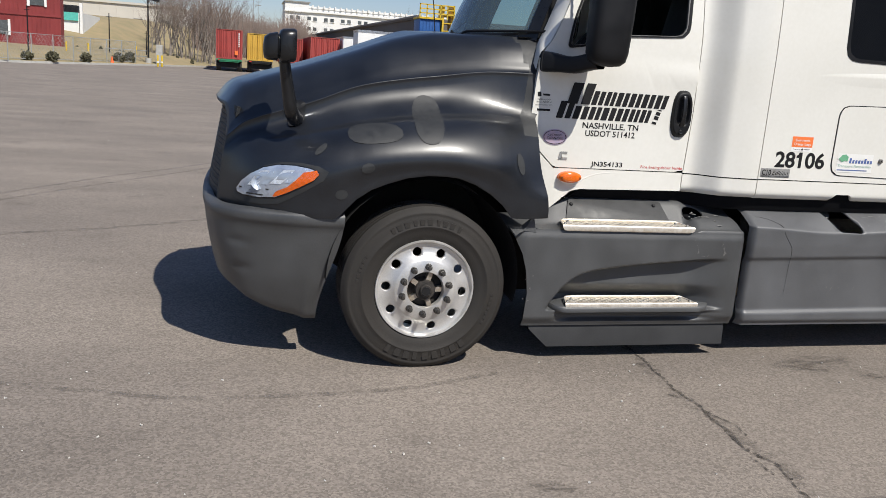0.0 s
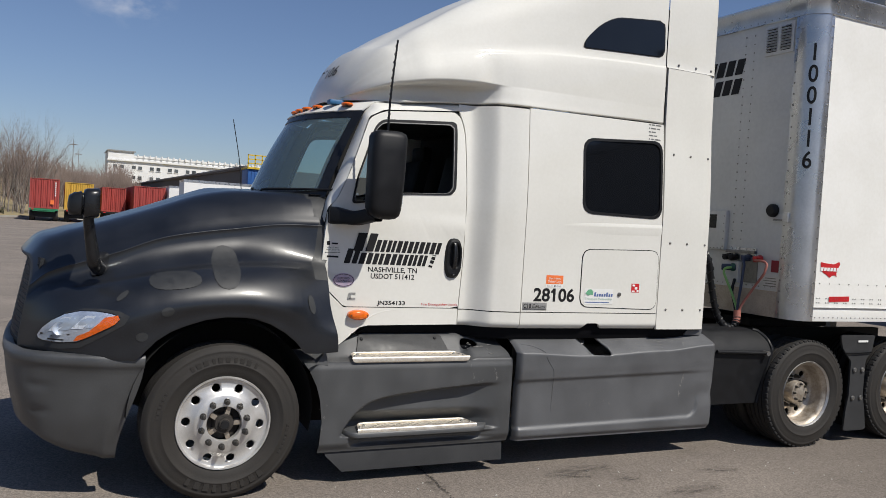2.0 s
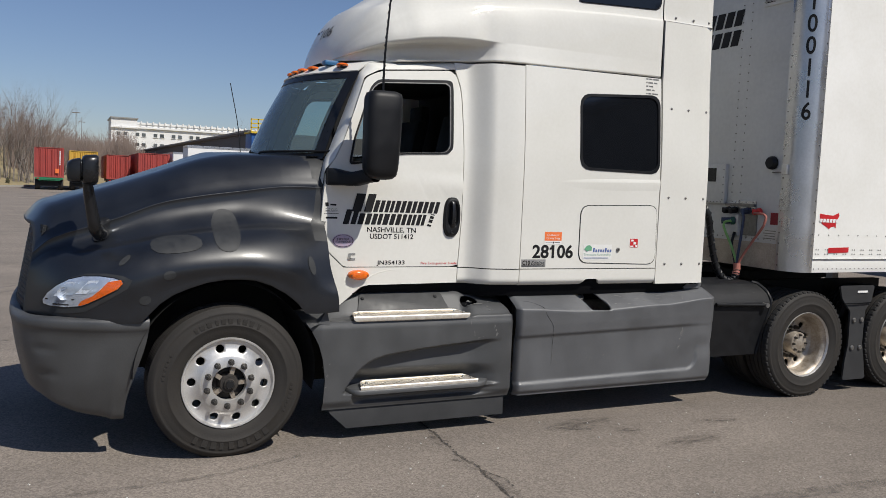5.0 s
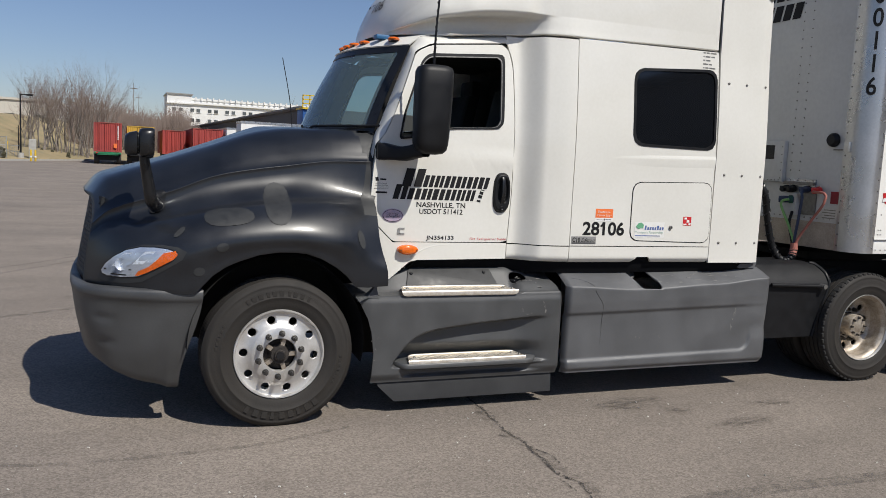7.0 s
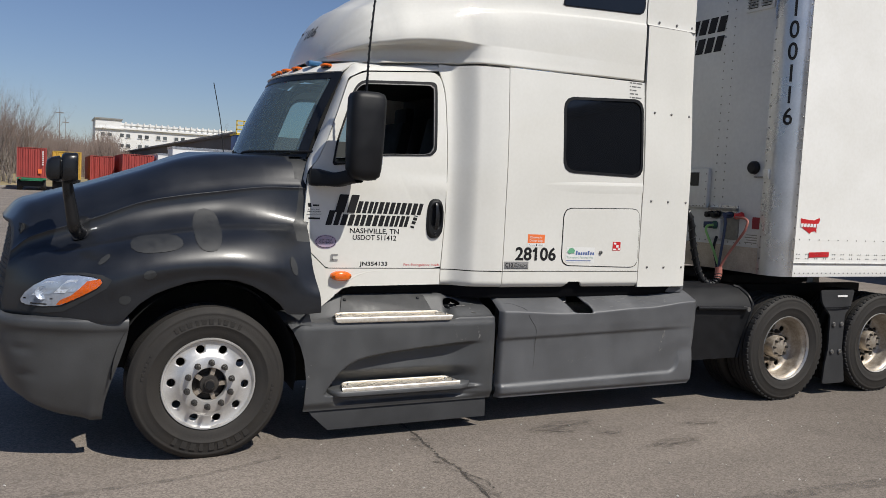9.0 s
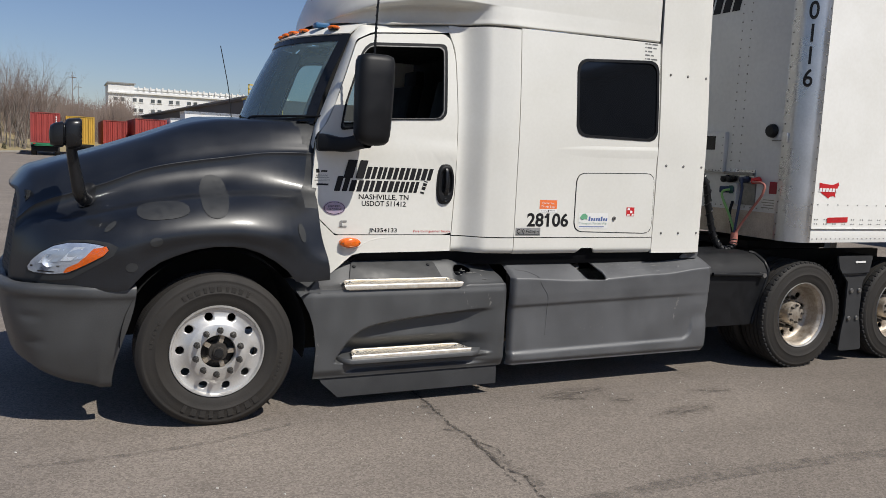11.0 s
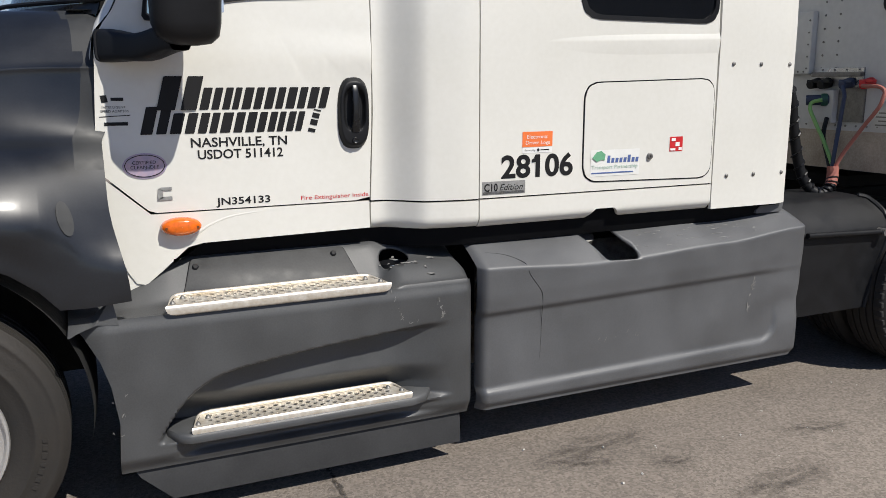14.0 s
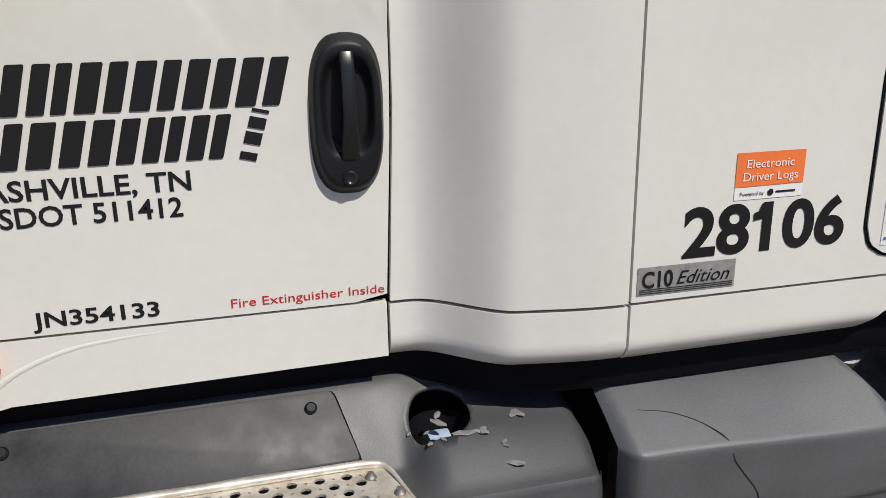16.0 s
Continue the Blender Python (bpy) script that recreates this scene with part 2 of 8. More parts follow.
    link(hsv.outputs[0], b.inputs["Base Color"])
    return m


ASPHALT = asphalt()
GRIT = material("pale_grit", (0.55, 0.53, 0.49), 0.9, vary=0.2, per_object=0.2)
CONCRETE = material("pale_concrete", (0.42, 0.41, 0.38), 0.9, vary=0.12, scale=3, bump=0.2)
GRASS = material("dry_winter_grass", (0.29, 0.22, 0.125), 0.95, vary=0.2, scale=0.6, fine=14, bump=0.5, bump_scale=8, tint=(0.21, 0.185, 0.095))
BARK = material("bare_grey_bark", (0.27, 0.235, 0.205), 0.95, vary=0.3, scale=3)
TWIG = material("bare_twigs", (0.225, 0.172, 0.145), 0.95, vary=0.25, scale=3)


# ---- mesh helpers ----
def herm(xs, ys, x):
    """A smooth curve through the control points."""
    xs, ys, x = np.asarray(xs, float), np.asarray(ys, float), np.asarray(x, float)
    s = np.gradient(ys, xs)
    d = np.diff(ys) / np.diff(xs)
    for i in range(len(xs)):
        a, c = d[max(i - 1, 0)], d[min(i, len(d) - 1)]
        s[i] = 0.0 if a * c <= 0 else np.sign(a) * min(abs(s[i]), 3 * abs(a), 3 * abs(c))
    i = np.clip(np.searchsorted(xs, x) - 1, 0, len(xs) - 2)
    h = xs[i + 1] - xs[i]
    t = np.clip((x - xs[i]) / h, 0, 1)
    return ((2 * t**3 - 3 * t**2 + 1) * ys[i] + (t**3 - 2 * t**2 + t) * h * s[i]
            + (3 * t**2 - 2 * t**3) * ys[i + 1] + (t**3 - t**2) * h * s[i + 1])


def smooth(t):
    t = max(0.0, min(1.0, t))
    return t * t * (3 - 2 * t)


def finish(ob, bm, mat, bevel=0.0, seg=2, flat=False, angle=35):
    bmesh.ops.remove_doubles(bm, verts=bm.verts, dist=1e-5)
    bmesh.ops.recalc_face_normals(bm, faces=bm.faces)
    if bevel:
        edges = [e for e in bm.edges if len(e.link_faces) == 2 and e.calc_face_angle(0) > radians(angle)]
        bmesh.ops.bevel(bm, geom=edges, offset=bevel, segments=seg, profile=0.6, affect="EDGES", clamp_overlap=True)
    for f in bm.faces:
        f.smooth = not flat
    if not flat:
        for e in bm.edges:
            if len(e.link_faces) == 2 and e.calc_face_angle(0) > radians(angle):
                e.smooth = False
    bm.to_mesh(ob.data)
    bm.free()
    ob.data.materials.append(mat)
    return ob


def part(name, bm, mat, parent, label="", bevel=0.0, seg=2, flat=False, angle=35):
    ob = new(name, bpy.data.meshes.new(name))
    finish(ob, bm, mat, bevel, seg, flat, angle)
    if parent is not None:
        ob.parent = parent
        ob.matrix_parent_inverse = parent.matrix_world.inverted()
    if label:
        tagged(ob, label)
    return ob


def thing(name, label, category, at=(0, 0, 0), group="", kind=""):
    ob = new(name)
    ob.empty_display_size = 0.1
    ob.matrix_world = Matrix.Translation(at)
    ob.location = at
    bpy.context.view_layer.update()
    return tagged(ob, label, category, group, kind)


def box(lo, hi, bm=None):
    bm = bm or bmesh.new()
    c = [(a + b) / 2 for a, b in zip(lo, hi)]
    s = [b - a for a, b in zip(lo, hi)]
    bmesh.ops.create_cube(bm, size=1, matrix=Matrix.LocRotScale(c, None, s))
    return bm


def tube(a, b, r1, r2=None, n=12, bm=None, caps=True):
    bm = bm or bmesh.new()
    a, b = Vector(a), Vector(b)
    d = b - a
    m = Matrix.Translation((a + b) / 2) @ d.to_track_quat("Z", "Y").to_matrix().to_4x4()
    bmesh.ops.create_cone(bm, cap_ends=caps, segments=n, radius1=r1, radius2=r1 if r2 is None else r2, depth=d.length, matrix=m)
    return bm


def sweep(points, radius, n=10, bm=None, steps=8):
    """A round hose or rod along a smooth line through the points."""
    bm = bm or bmesh.new()
    p = np.array(points, float)
    t = np.arange(len(p))
    u = np.linspace(0, len(p) - 1, steps * (len(p) - 1) + 1)
    q = np.stack([herm(t, p[:, k], u) for k in range(3)], 1)
    rings = []
    for i, c in enumerate(q):
        d = Vector(q[min(i + 1, len(q) - 1)] - q[max(i - 1, 0)]).normalized()
        rot = d.to_track_quat("Z", "Y").to_matrix()
        r = radius(i / (len(q) - 1)) if callable(radius) else radius
        rings.append([bm.verts.new(Vector(c) + rot @ Vector((r * math.cos(2 * math.pi * k / n), r * math.sin(2 * math.pi * k / n), 0))) for k in range(n)])
    for a, b in zip(rings, rings[1:]):
        for k in range(n):
            bm.faces.new((a[k], a[(k + 1) % n], b[(k + 1) % n], b[k]))
    bm.faces.new(rings[0][::-1])
    bm.faces.new(rings[-1])
    return bm


def loft(rows, bm=None, closed=False, thick=0.0):
    """Quads between rows of points; thick gives the sheet its thickness."""
    bm = bm or bmesh.new()
    vs = [[bm.verts.new(p) for p in row] for row in rows]
    for a, b in zip(vs, vs[1:]):
        for k in range(len(a) - (0 if closed else 1)):
            j = (k + 1) % len(a)
            bm.faces.new((a[k], a[j], b[j], b[k]))
    if thick:
        bmesh.ops.recalc_face_normals(bm, faces=bm.faces)
        bmesh.ops.solidify(bm, geom=bm.faces[:], thickness=thick)
    return bm


def lathe(profile, centre=(0, 0, 0), n=64, bm=None, closed=False):
    """Turns (radius, y) pairs round the y axis."""
    bm = bm or bmesh.new()
    cx, cy, cz = centre
    rows = [[(cx + r * math.cos(2 * math.pi * k / n), cy + y, cz + r * math.sin(2 * math.pi * k / n)) for k in range(n)] for r, y in profile]
    vs = [[bm.verts.new(p) for p in row] for row in rows]
    pairs = list(zip(vs, vs[1:])) + ([(vs[-1], vs[0])] if closed else [])
    for a, b in pairs:
        for k in range(n):
            j = (k + 1) % n
            bm.faces.new((a[k], a[j], b[j], b[k]))
    return bm


def rounded(points, r, n=5):
    """A polygon in 2D with its corners rounded; r may be one radius or one per corner."""
    out = []
    k = len(points)
    for i in range(k):
        p, a, b = Vector(points[i]), Vector(points[i - 1]), Vector(points[(i + 1) % k])
        ri = r[i] if isinstance(r, (list, tuple)) else r
        da, db = (a - p), (b - p)
        ri = min(ri, da.length * 0.48, db.length * 0.48)
        pa, pb = p + da.normalized() * ri, p + db.normalized() * ri
        for j in range(n + 1):
            t = j / n
            out.append((1 - t) ** 2 * pa + 2 * t * (1 - t) * p + t**2 * pb)
    return [tuple(v) for v in out]


def polar(outline, centre, n):
    """The outline seen from centre, at n even angles."""
    cx, cz = centre
    pts = [(x - cx, z - cz) for x, z in outline]
    out = []
    for i in range(n):
        a = 2 * math.pi * i / n
        d = (math.cos(a), math.sin(a))
        best = 0
        for p, q in zip(pts, pts[1:] + pts[:1]):
            ex, ez = q[0] - p[0], q[1] - p[1]
            den = d[0] * ez - d[1] * ex
            if abs(den) < 1e-12:
                continue
            s = (p[0] * ez - p[1] * ex) / den
            u = (p[0] * d[1] - p[1] * d[0]) / den
            if s > 0 and -1e-6 <= u <= 1 + 1e-6:
                best = max(best, s)
        out.append((cx + best * d[0], cz + best * d[1]))
    # keep the outline's own corners
    for x, z in pts:
        out[round(math.atan2(z, x) / (2 * math.pi) * n) % n] = (cx + x, cz + z)
    return out


def panel(outer, yfun, inner=None, thick=0.02, n=96, rings=6, centre=None, flip=False):
    """A body panel: an outline in x and z laid on y = yfun(x, z), with an opening if inner is given, and a folded edge."""
    base = inner or outer
    cx = sum(p[0] for p in base) / len(base) if centre is None else centre[0]
    cz = sum(p[1] for p in base) / len(base) if centre is None else centre[1]
    a = polar(outer, (cx, cz), n)
    b = polar(inner, (cx, cz), n) if inner else [(cx + (x - cx) * 0.02, cz + (z - cz) * 0.02) for x, z in a]
    bm = bmesh.new()
    rows = []
    for k in range(rings + 1):
        t = k / rings
        rows.append([(p[0] + (q[0] - p[0]) * t, p[1] + (q[1] - p[1]) * t) for p, q in zip(a, b)])
    pts = [[(x, yfun(x, z), z) for x, z in row] for row in rows]
    back = [(x, yfun(x, z) + thick, z) for x, z in rows[0]]
    pts = [back] + pts
    if inner:
        pts.append([(x, yfun(x, z) + thick, z) for x, z in rows[-1]])
    vs = [[bm.verts.new((x, MID * 2 - y if flip else y, z)) for x, y, z in row] for row in pts]
    for r, s in zip(vs, vs[1:]):
        for k in range(n):
            j = (k + 1) % n
            bm.faces.new((r[k], r[j], s[j], s[k]))
    if not inner:
        bm.faces.new(vs[-1])
    return bm


def drape(outline, yfun, lift=0.003, rings=3, n=40, thick=0.0):
    """A thin label or patch laid on a surface y = yfun(x, z)."""
    cx, cz = (sum(p[k] for p in outline) / len(outline) for k in (0, 1))
    a = polar(outline, (cx, cz), n) if n else outline
    bm = bmesh.new()
    rows = []
    for k in range(rings):
        t = 1 - k / rings
        rows.append([bm.verts.new((cx + (x - cx) * t, yfun(cx + (x - cx) * t, cz + (z - cz) * t) - lift, cz + (z - cz) * t)) for x, z in a])
    for r, s in zip(rows, rows[1:]):
        for k in range(len(r)):
            j = (k + 1) % len(r)
            bm.faces.new((r[k], r[j], s[j], s[k]))
    bm.faces.new(rows[-1])
    return bm


def quad(corners, yfun, lift=0.0014):
    """A flat four-cornered mark laid on a surface."""
    bm = bmesh.new()
    bm.faces.new([bm.verts.new((x, yfun(x, z) - lift, z)) for x, z in corners])
    return bm


def cut(ob, bm):
    """Cuts the closed shape bm out of ob."""
    tool = bpy.data.objects.new("cutter", bpy.data.meshes.new("cutter"))
    scene.collection.objects.link(tool)
    bmesh.ops.recalc_face_normals(bm, faces=bm.faces)
    bm.to_mesh(tool.data)
    bm.free()
    mod = ob.modifiers.new("cut", "BOOLEAN")
    mod.operation, mod.solver, mod.object = "DIFFERENCE", "EXACT", tool
    dg = bpy.context.evaluated_depsgraph_get()
    dg.update()
    me = bpy.data.meshes.new_from_object(ob.evaluated_get(dg))
    ob.modifiers.clear()
    ob.data = me
    bpy.data.objects.remove(tool)
    return ob


def text_bm(body, size, extrude=0.0, weight=0.0, shear=0.0, width=None):
    """The built-in font as a mesh in the x-y plane, starting at the origin; width squeezes or stretches it to that length."""
    cu = bpy.data.curves.new("words", "FONT")
    cu.body, cu.size, cu.offset, cu.shear, cu.extrude = body, size, weight, shear, extrude
    cu.resolution_u = 6 if size > 0.06 else 3
    ob = bpy.data.objects.new("words", cu)
    scene.collection.objects.link(ob)
    dg = bpy.context.evaluated_depsgraph_get()
    dg.update()
    me = bpy.data.meshes.new_from_object(ob.evaluated_get(dg))
    bm = bmesh.new()
    bm.from_mesh(me)
    bpy.data.objects.remove(ob)
    bpy.data.meshes.remove(me)
    if bm.verts:
        x0, x1 = min(v.co.x for v in bm.verts), max(v.co.x for v in bm.verts)
        k = width / (x1 - x0) if width else 1
        for v in bm.verts:
            v.co.x = (v.co.x - x0) * k
    return bm


def words(name, body, x, z, height, mat, parent, yfun, width=None, lift=0.0014, weight=0.0, shear=0.0, label="", up=False):
    """Lettering on a side wall: x, z is the foot of its first letter; up: it runs upwards."""
    bm = text_bm(body, height / 0.70, weight=weight, shear=shear, width=width)
    for v in bm.verts:
        px, pz = v.co.x, v.co.y
        if up:
            px, pz = -pz, px
        v.co = (x + px, yfun(x + px, z + pz) - lift, z + pz)
    return part(name, bm, mat, parent, label, flat=True)


MID = 1.22


def tyre_mark_material():
    """Thin rubber left on the asphalt, broken up so that the ground shows through."""
    m = material("rubber_tyre_mark", (0.11, 0.10, 0.09), 0.9, vary=0.2, scale=5, bump=0.3, bump_scale=130)
    n, link = m.node_tree.nodes, m.node_tree.links.new
    tex, rng, co = n.new("ShaderNodeTexNoise"), n.new("ShaderNodeMapRange"), n.new("ShaderNodeTexCoord")
    tex.inputs["Scale"].default_value, tex.inputs["Detail"].default_value = 9.0, 8.0
    link(co.outputs["Object"], tex.inputs["Vector"])
    rng.inputs[1].default_value, rng.inputs[2].default_value, rng.inputs[4].default_value = 0.35, 0.75, 0.42
    link(tex.outputs[0], rng.inputs[0])
    link(rng.outputs[0], n["Principled BSDF"].inputs["Alpha"])
    return m


TYRE_MARK = tyre_mark_material()


def soaked_material(name, color, scale, lo, hi, most, round_edge):
    """Dirt soaked into the asphalt: broken up by noise and, on a stain, thinning out towards its rim."""
    m = material(name, color, 0.85, vary=0.25, scale=12, bump=0.4, bump_scale=130)
    n, link = m.node_tree.nodes, m.node_tree.links.new
    tex, rng, co = n.new("ShaderNodeTexNoise"), n.new("ShaderNodeMapRange"), n.new("ShaderNodeTexCoord")
    tex.inputs["Scale"].default_value, tex.inputs["Detail"].default_value = scale, 7.0
    link(co.outputs["Object"], tex.inputs["Vector"])
    rng.inputs[1].default_value, rng.inputs[2].default_value, rng.inputs[4].default_value = lo, hi, most
    link(tex.outputs[0], rng.inputs[0])
    out = rng.outputs[0]
    if round_edge:
        dist, fall, mul = n.new("ShaderNodeVectorMath"), n.new("ShaderNodeMapRange"), n.new("ShaderNodeMath")
        dist.operation, mul.operation = "LENGTH", "MULTIPLY"
        link(co.outputs["Object"], dist.inputs[0])
        fall.inputs[1].default_value, fall.inputs[2].default_value, fall.inputs[3].default_value, fall.inputs[4].default_value = 0.25, 1.0, 1.0, 0.0
        link(dist.outputs["Value"], fall.inputs[0])
        link(out, mul.inputs[0])
        link(fall.outputs[0], mul.inputs[1])
        out = mul.outputs[0]
    link(out, n["Principled BSDF"].inputs["Alpha"])
    return m


CRACK = soaked_material("open_crack", (0.070, 0.061, 0.053), 38.0, 0.38, 0.58, 0.80, False)
CRACK_STAIN = soaked_material("dirt_along_crack", (0.085, 0.075, 0.065), 14.0, 0.42, 0.75, 0.55, False)
OIL = soaked_material("oil_stain", (0.075, 0.065, 0.056), 2.6, 0.38, 0.72, 0.60, True)

# ---- ground ----
def ground():
    bm = bmesh.new()
    xs = [-3000, -400, -120, -60, -30, -12, -4, 0, 4, 8, 14, 30, 60, 120, 400, 3000]
    ys = [-3000, -400, -120, -40, -12, -6, -3, -1, 1, 4, 10, 20, 40, 80, 140, 400, 3000]
    loft([[(x, y, 0) for x in xs] for y in ys], bm)
    ob = new("ground", bpy.data.meshes.new("ground"))
    finish(ob, bm, ASPHALT)
    tagged(ob, "weathered grey asphalt truck yard with cracks and stains", "ground", kind="structure")
    rnd = random.Random(4)

    def crack(points, width, mat, lift, jitter):
        pts = []
        for a, b in zip(points, points[1:]):
            n = max(2, int(math.dist(a, b) / 0.025))
            pts += [(a[0] + (b[0] - a[0]) * k / n, a[1] + (b[1] - a[1]) * k / n) for k in range(n)]
        bm = bmesh.new()
        prev, wob = None, 0
        for x, y in pts:
            wob = 0.85 * wob + rnd.uniform(-jitter, jitter)
            w = width * rnd.uniform(0.35, 1.4)
            v = (bm.verts.new((x + wob - w, y, lift)), bm.verts.new((x + wob + w, y + 0.006, lift)))
            if prev:
                bm.faces.new((prev[0], prev[1], v[1], v[0]))
            prev = v
        part("crack", bm, mat, ob, flat=True)

    line = [(1.56, 0.9), (1.51, 0.12), (1.46, -0.45), (1.50, -0.8), (1.47, -1.1), (1.49, -1.45), (1.42, -1.8), (1.46, -2.6), (1.40, -3.6)]
    crack(line, 0.045, CRACK_STAIN, 0.003, 0.012)
    crack(line, 0.011, CRACK, 0.005, 0.010)
    crack([(1.50, -0.78), (1.56, -0.95), (1.55, -1.1)], 0.006, CRACK, 0.005, 0.006)
    crack([(1.47, -1.2), (1.41, -1.32), (1.42, -1.5)], 0.006, CRACK, 0.005, 0.006)
    for cx, cy, rx, ry in ((2.75, -0.06, 0.42, 0.15), (2.60, -0.18, 0.24, 0.10), (0.30, -1.46, 0.16, 0.08), (3.9, -0.35, 0.26, 0.11), (3.0, -0.35, 0.13, 0.08), (3.3, -0.7, 0.4, 0.14)):
        bm = bmesh.new()
        bm.faces.new([bm.verts.new((math.cos(6.283 * k / 36), math.sin(6.283 * k / 36), 0)) for k in range(36)])
        st = part("stain", bm, OIL, ob, flat=True)
        st.matrix_local = Matrix.Translation((cx, cy, 0.0035 + 0.0004 * rnd.random())) @ Matrix.Rotation(rnd.uniform(-0.3, 0.3), 4, "Z") @ Matrix.Diagonal((rx, ry, 1, 1))
    def tyre_mark(points, width):
        pts = np.array(points, float)
        u = np.linspace(0, len(pts) - 1, 14 * (len(pts) - 1))
        q = np.stack([herm(np.arange(len(pts)), pts[:, k], u) for k in (0, 1)], 1)
        d = np.gradient(q, axis=0)
        nrm = np.stack([-d[:, 1], d[:, 0]], 1) / np.linalg.norm(d, axis=1)[:, None]
        bm = loft([[(x + s * width * nx, y + s * width * ny, 0.003) for (x, y), (nx, ny) in zip(q, nrm)] for s in (-0.5, 0.5)])
        part("tyre_mark", bm, TYRE_MARK, ob, flat=True)

    for pts, w in MARKS:
        tyre_mark(pts, w)
    # loose pale grit
    g = bmesh.new()
    for _ in range(520):
        x, y = rnd.uniform(-4, 6), rnd.uniform(-4.5, 0.2)
        if rnd.random() < 0.25:
            x, y = rnd.uniform(-9, 0), rnd.uniform(0, 14)
        s = rnd.choice((0.004, 0.005, 0.006, 0.009))
        bmesh.ops.create_cube(g, size=1, matrix=Matrix.LocRotScale((x, y, s * 0.4), Euler((rnd.random(), rnd.random(), rnd.random() * 3)), (s * 1.3, s, s * 0.8)))
    grit = new("grit", bpy.data.meshes.new("grit"))
    finish(grit, g, GRIT, flat=True)
    tagged(grit, "pale loose grit scattered on the asphalt", "gravel", kind="stuff")


MARKS = [([(-7.0, -0.5), (-3.63, 5.25), (-2.73, 6.68), (-1.48, 8.57), (0.5, 12.0)], 0.07), ([(-7.2, 0.0), (-3.74, 5.69), (-2.75, 7.34), (-1.7, 8.78), (0.2, 12.2)], 0.08), ([(-3.4, 0.3), (-1.89, -0.2), (-1.11, -0.37), (-0.2, -0.32), (0.47, -0.12)], 0.05), ([(-6.0, 2.2), (-3.19, 3.52), (-2.02, 4.02), (0.0, 5.4)], 0.10), ([(-5.0, -3.0), (-1.0, -2.1), (2.5, -1.75), (6.0, -2.0)], 0.12)]
ground()

# ---- truck: surfaces ----
def lean(z, amount):
    return amount * max(0.0, (z - 1.95) / 0.8) ** 1.5


def ycab(x, z):
    """The side of cab and sleeper."""
    t = 0.70 * smooth((x - 1.81) / 0.19) + 0.30 * smooth((x - 1.85) / 0.36)
    return (0.285 + lean(z, 0.10)) * (1 - t) + (0.125 + lean(z, 0.05)) * t


def ysleeper(x, z):
    return 0.125 + lean(z, 0.05)


def ydoor(x, z):
    # a shallow feature line under the window
    return ycab(min(x, 1.80), z) - 0.010 * smooth((z - 1.76) / 0.03) * smooth((1.93 - z) / 0.10)


truck = thing("semi_truck", "white sleeper cab tractor with charcoal hood and grey side fairings", "truck", (0, 0, 0))

# hood ------------------------------------------------------------------
HX = [-1.17, -1.12, -1.00, -0.85, -0.65, -0.40, -0.10, 0.10, 0.40, 0.72]
H_CROWN = herm(HX, [1.50, 1.575, 1.64, 1.69, 1.755, 1.845, 1.955, 1.995, 2.01, 2.02], HX)
H_SHOULD = herm(HX, [1.48, 1.55, 1.61, 1.66, 1.725, 1.815, 1.925, 1.965, 1.985, 1.995], HX)
H_CREASE_Y = [0.42, 0.40, 0.38, 0.37, 0.37, 0.375, 0.38, 0.38, 0.355, 0.30]
H_CREASE_Z = [1.30, 1.36, 1.42, 1.46, 1.525, 1.625, 1.69, 1.72, 1.765, 1.775]
H_VAL_Y = [0.41, 0.37, 0.31, 0.27, 0.25, 0.25, 0.25, 0.25, 0.265, 0.285]
H_VAL_Z = [1.22, 1.27, 1.31, 1.33, 1.38, 1.44, 1.49, 1.51, 1.53, 1.53]
H_FEN_Y = [0.41, 0.35, 0.22, 0.13, 0.06, 0.03, 0.02, 0.02, 0.05, 0.15]
H_FEN_Z = [1.14, 1.17, 1.21, 1.235, 1.27, 1.33, 1.37, 1.38, 1.37, 1.34]
H_SIDE_Y = [0.41, 0.34, 0.19, 0.085, 0.00, -0.035, -0.045, -0.045, -0.025, 0.08]
H_SIDE_Z = [1.02, 1.04, 1.07, 1.09, 1.12, 1.20, 1.245, 1.25, 1.22, 1.16]
H_LOW_Y = [0.41, 0.34, 0.19, 0.085, 0.005, -0.02, -0.03, -0.03, -0.01, 0.02]
ARCH_X = [-1.17, -0.60, -0.525, -0.48, -0.42, -0.34, -0.26, -0.14, -0.02, 0.08, 0.16, 0.26, 0.35, 0.42, 0.475, 0.56, 0.66, 0.76]
ARCH_Z = [0.905, 0.900, 0.905, 0.955, 1.02, 1.075, 1.11, 1.15, 1.168, 1.168, 1.16, 1.125, 1.07, 1.005, 0.93, 0.925, 0.93, 0.935]


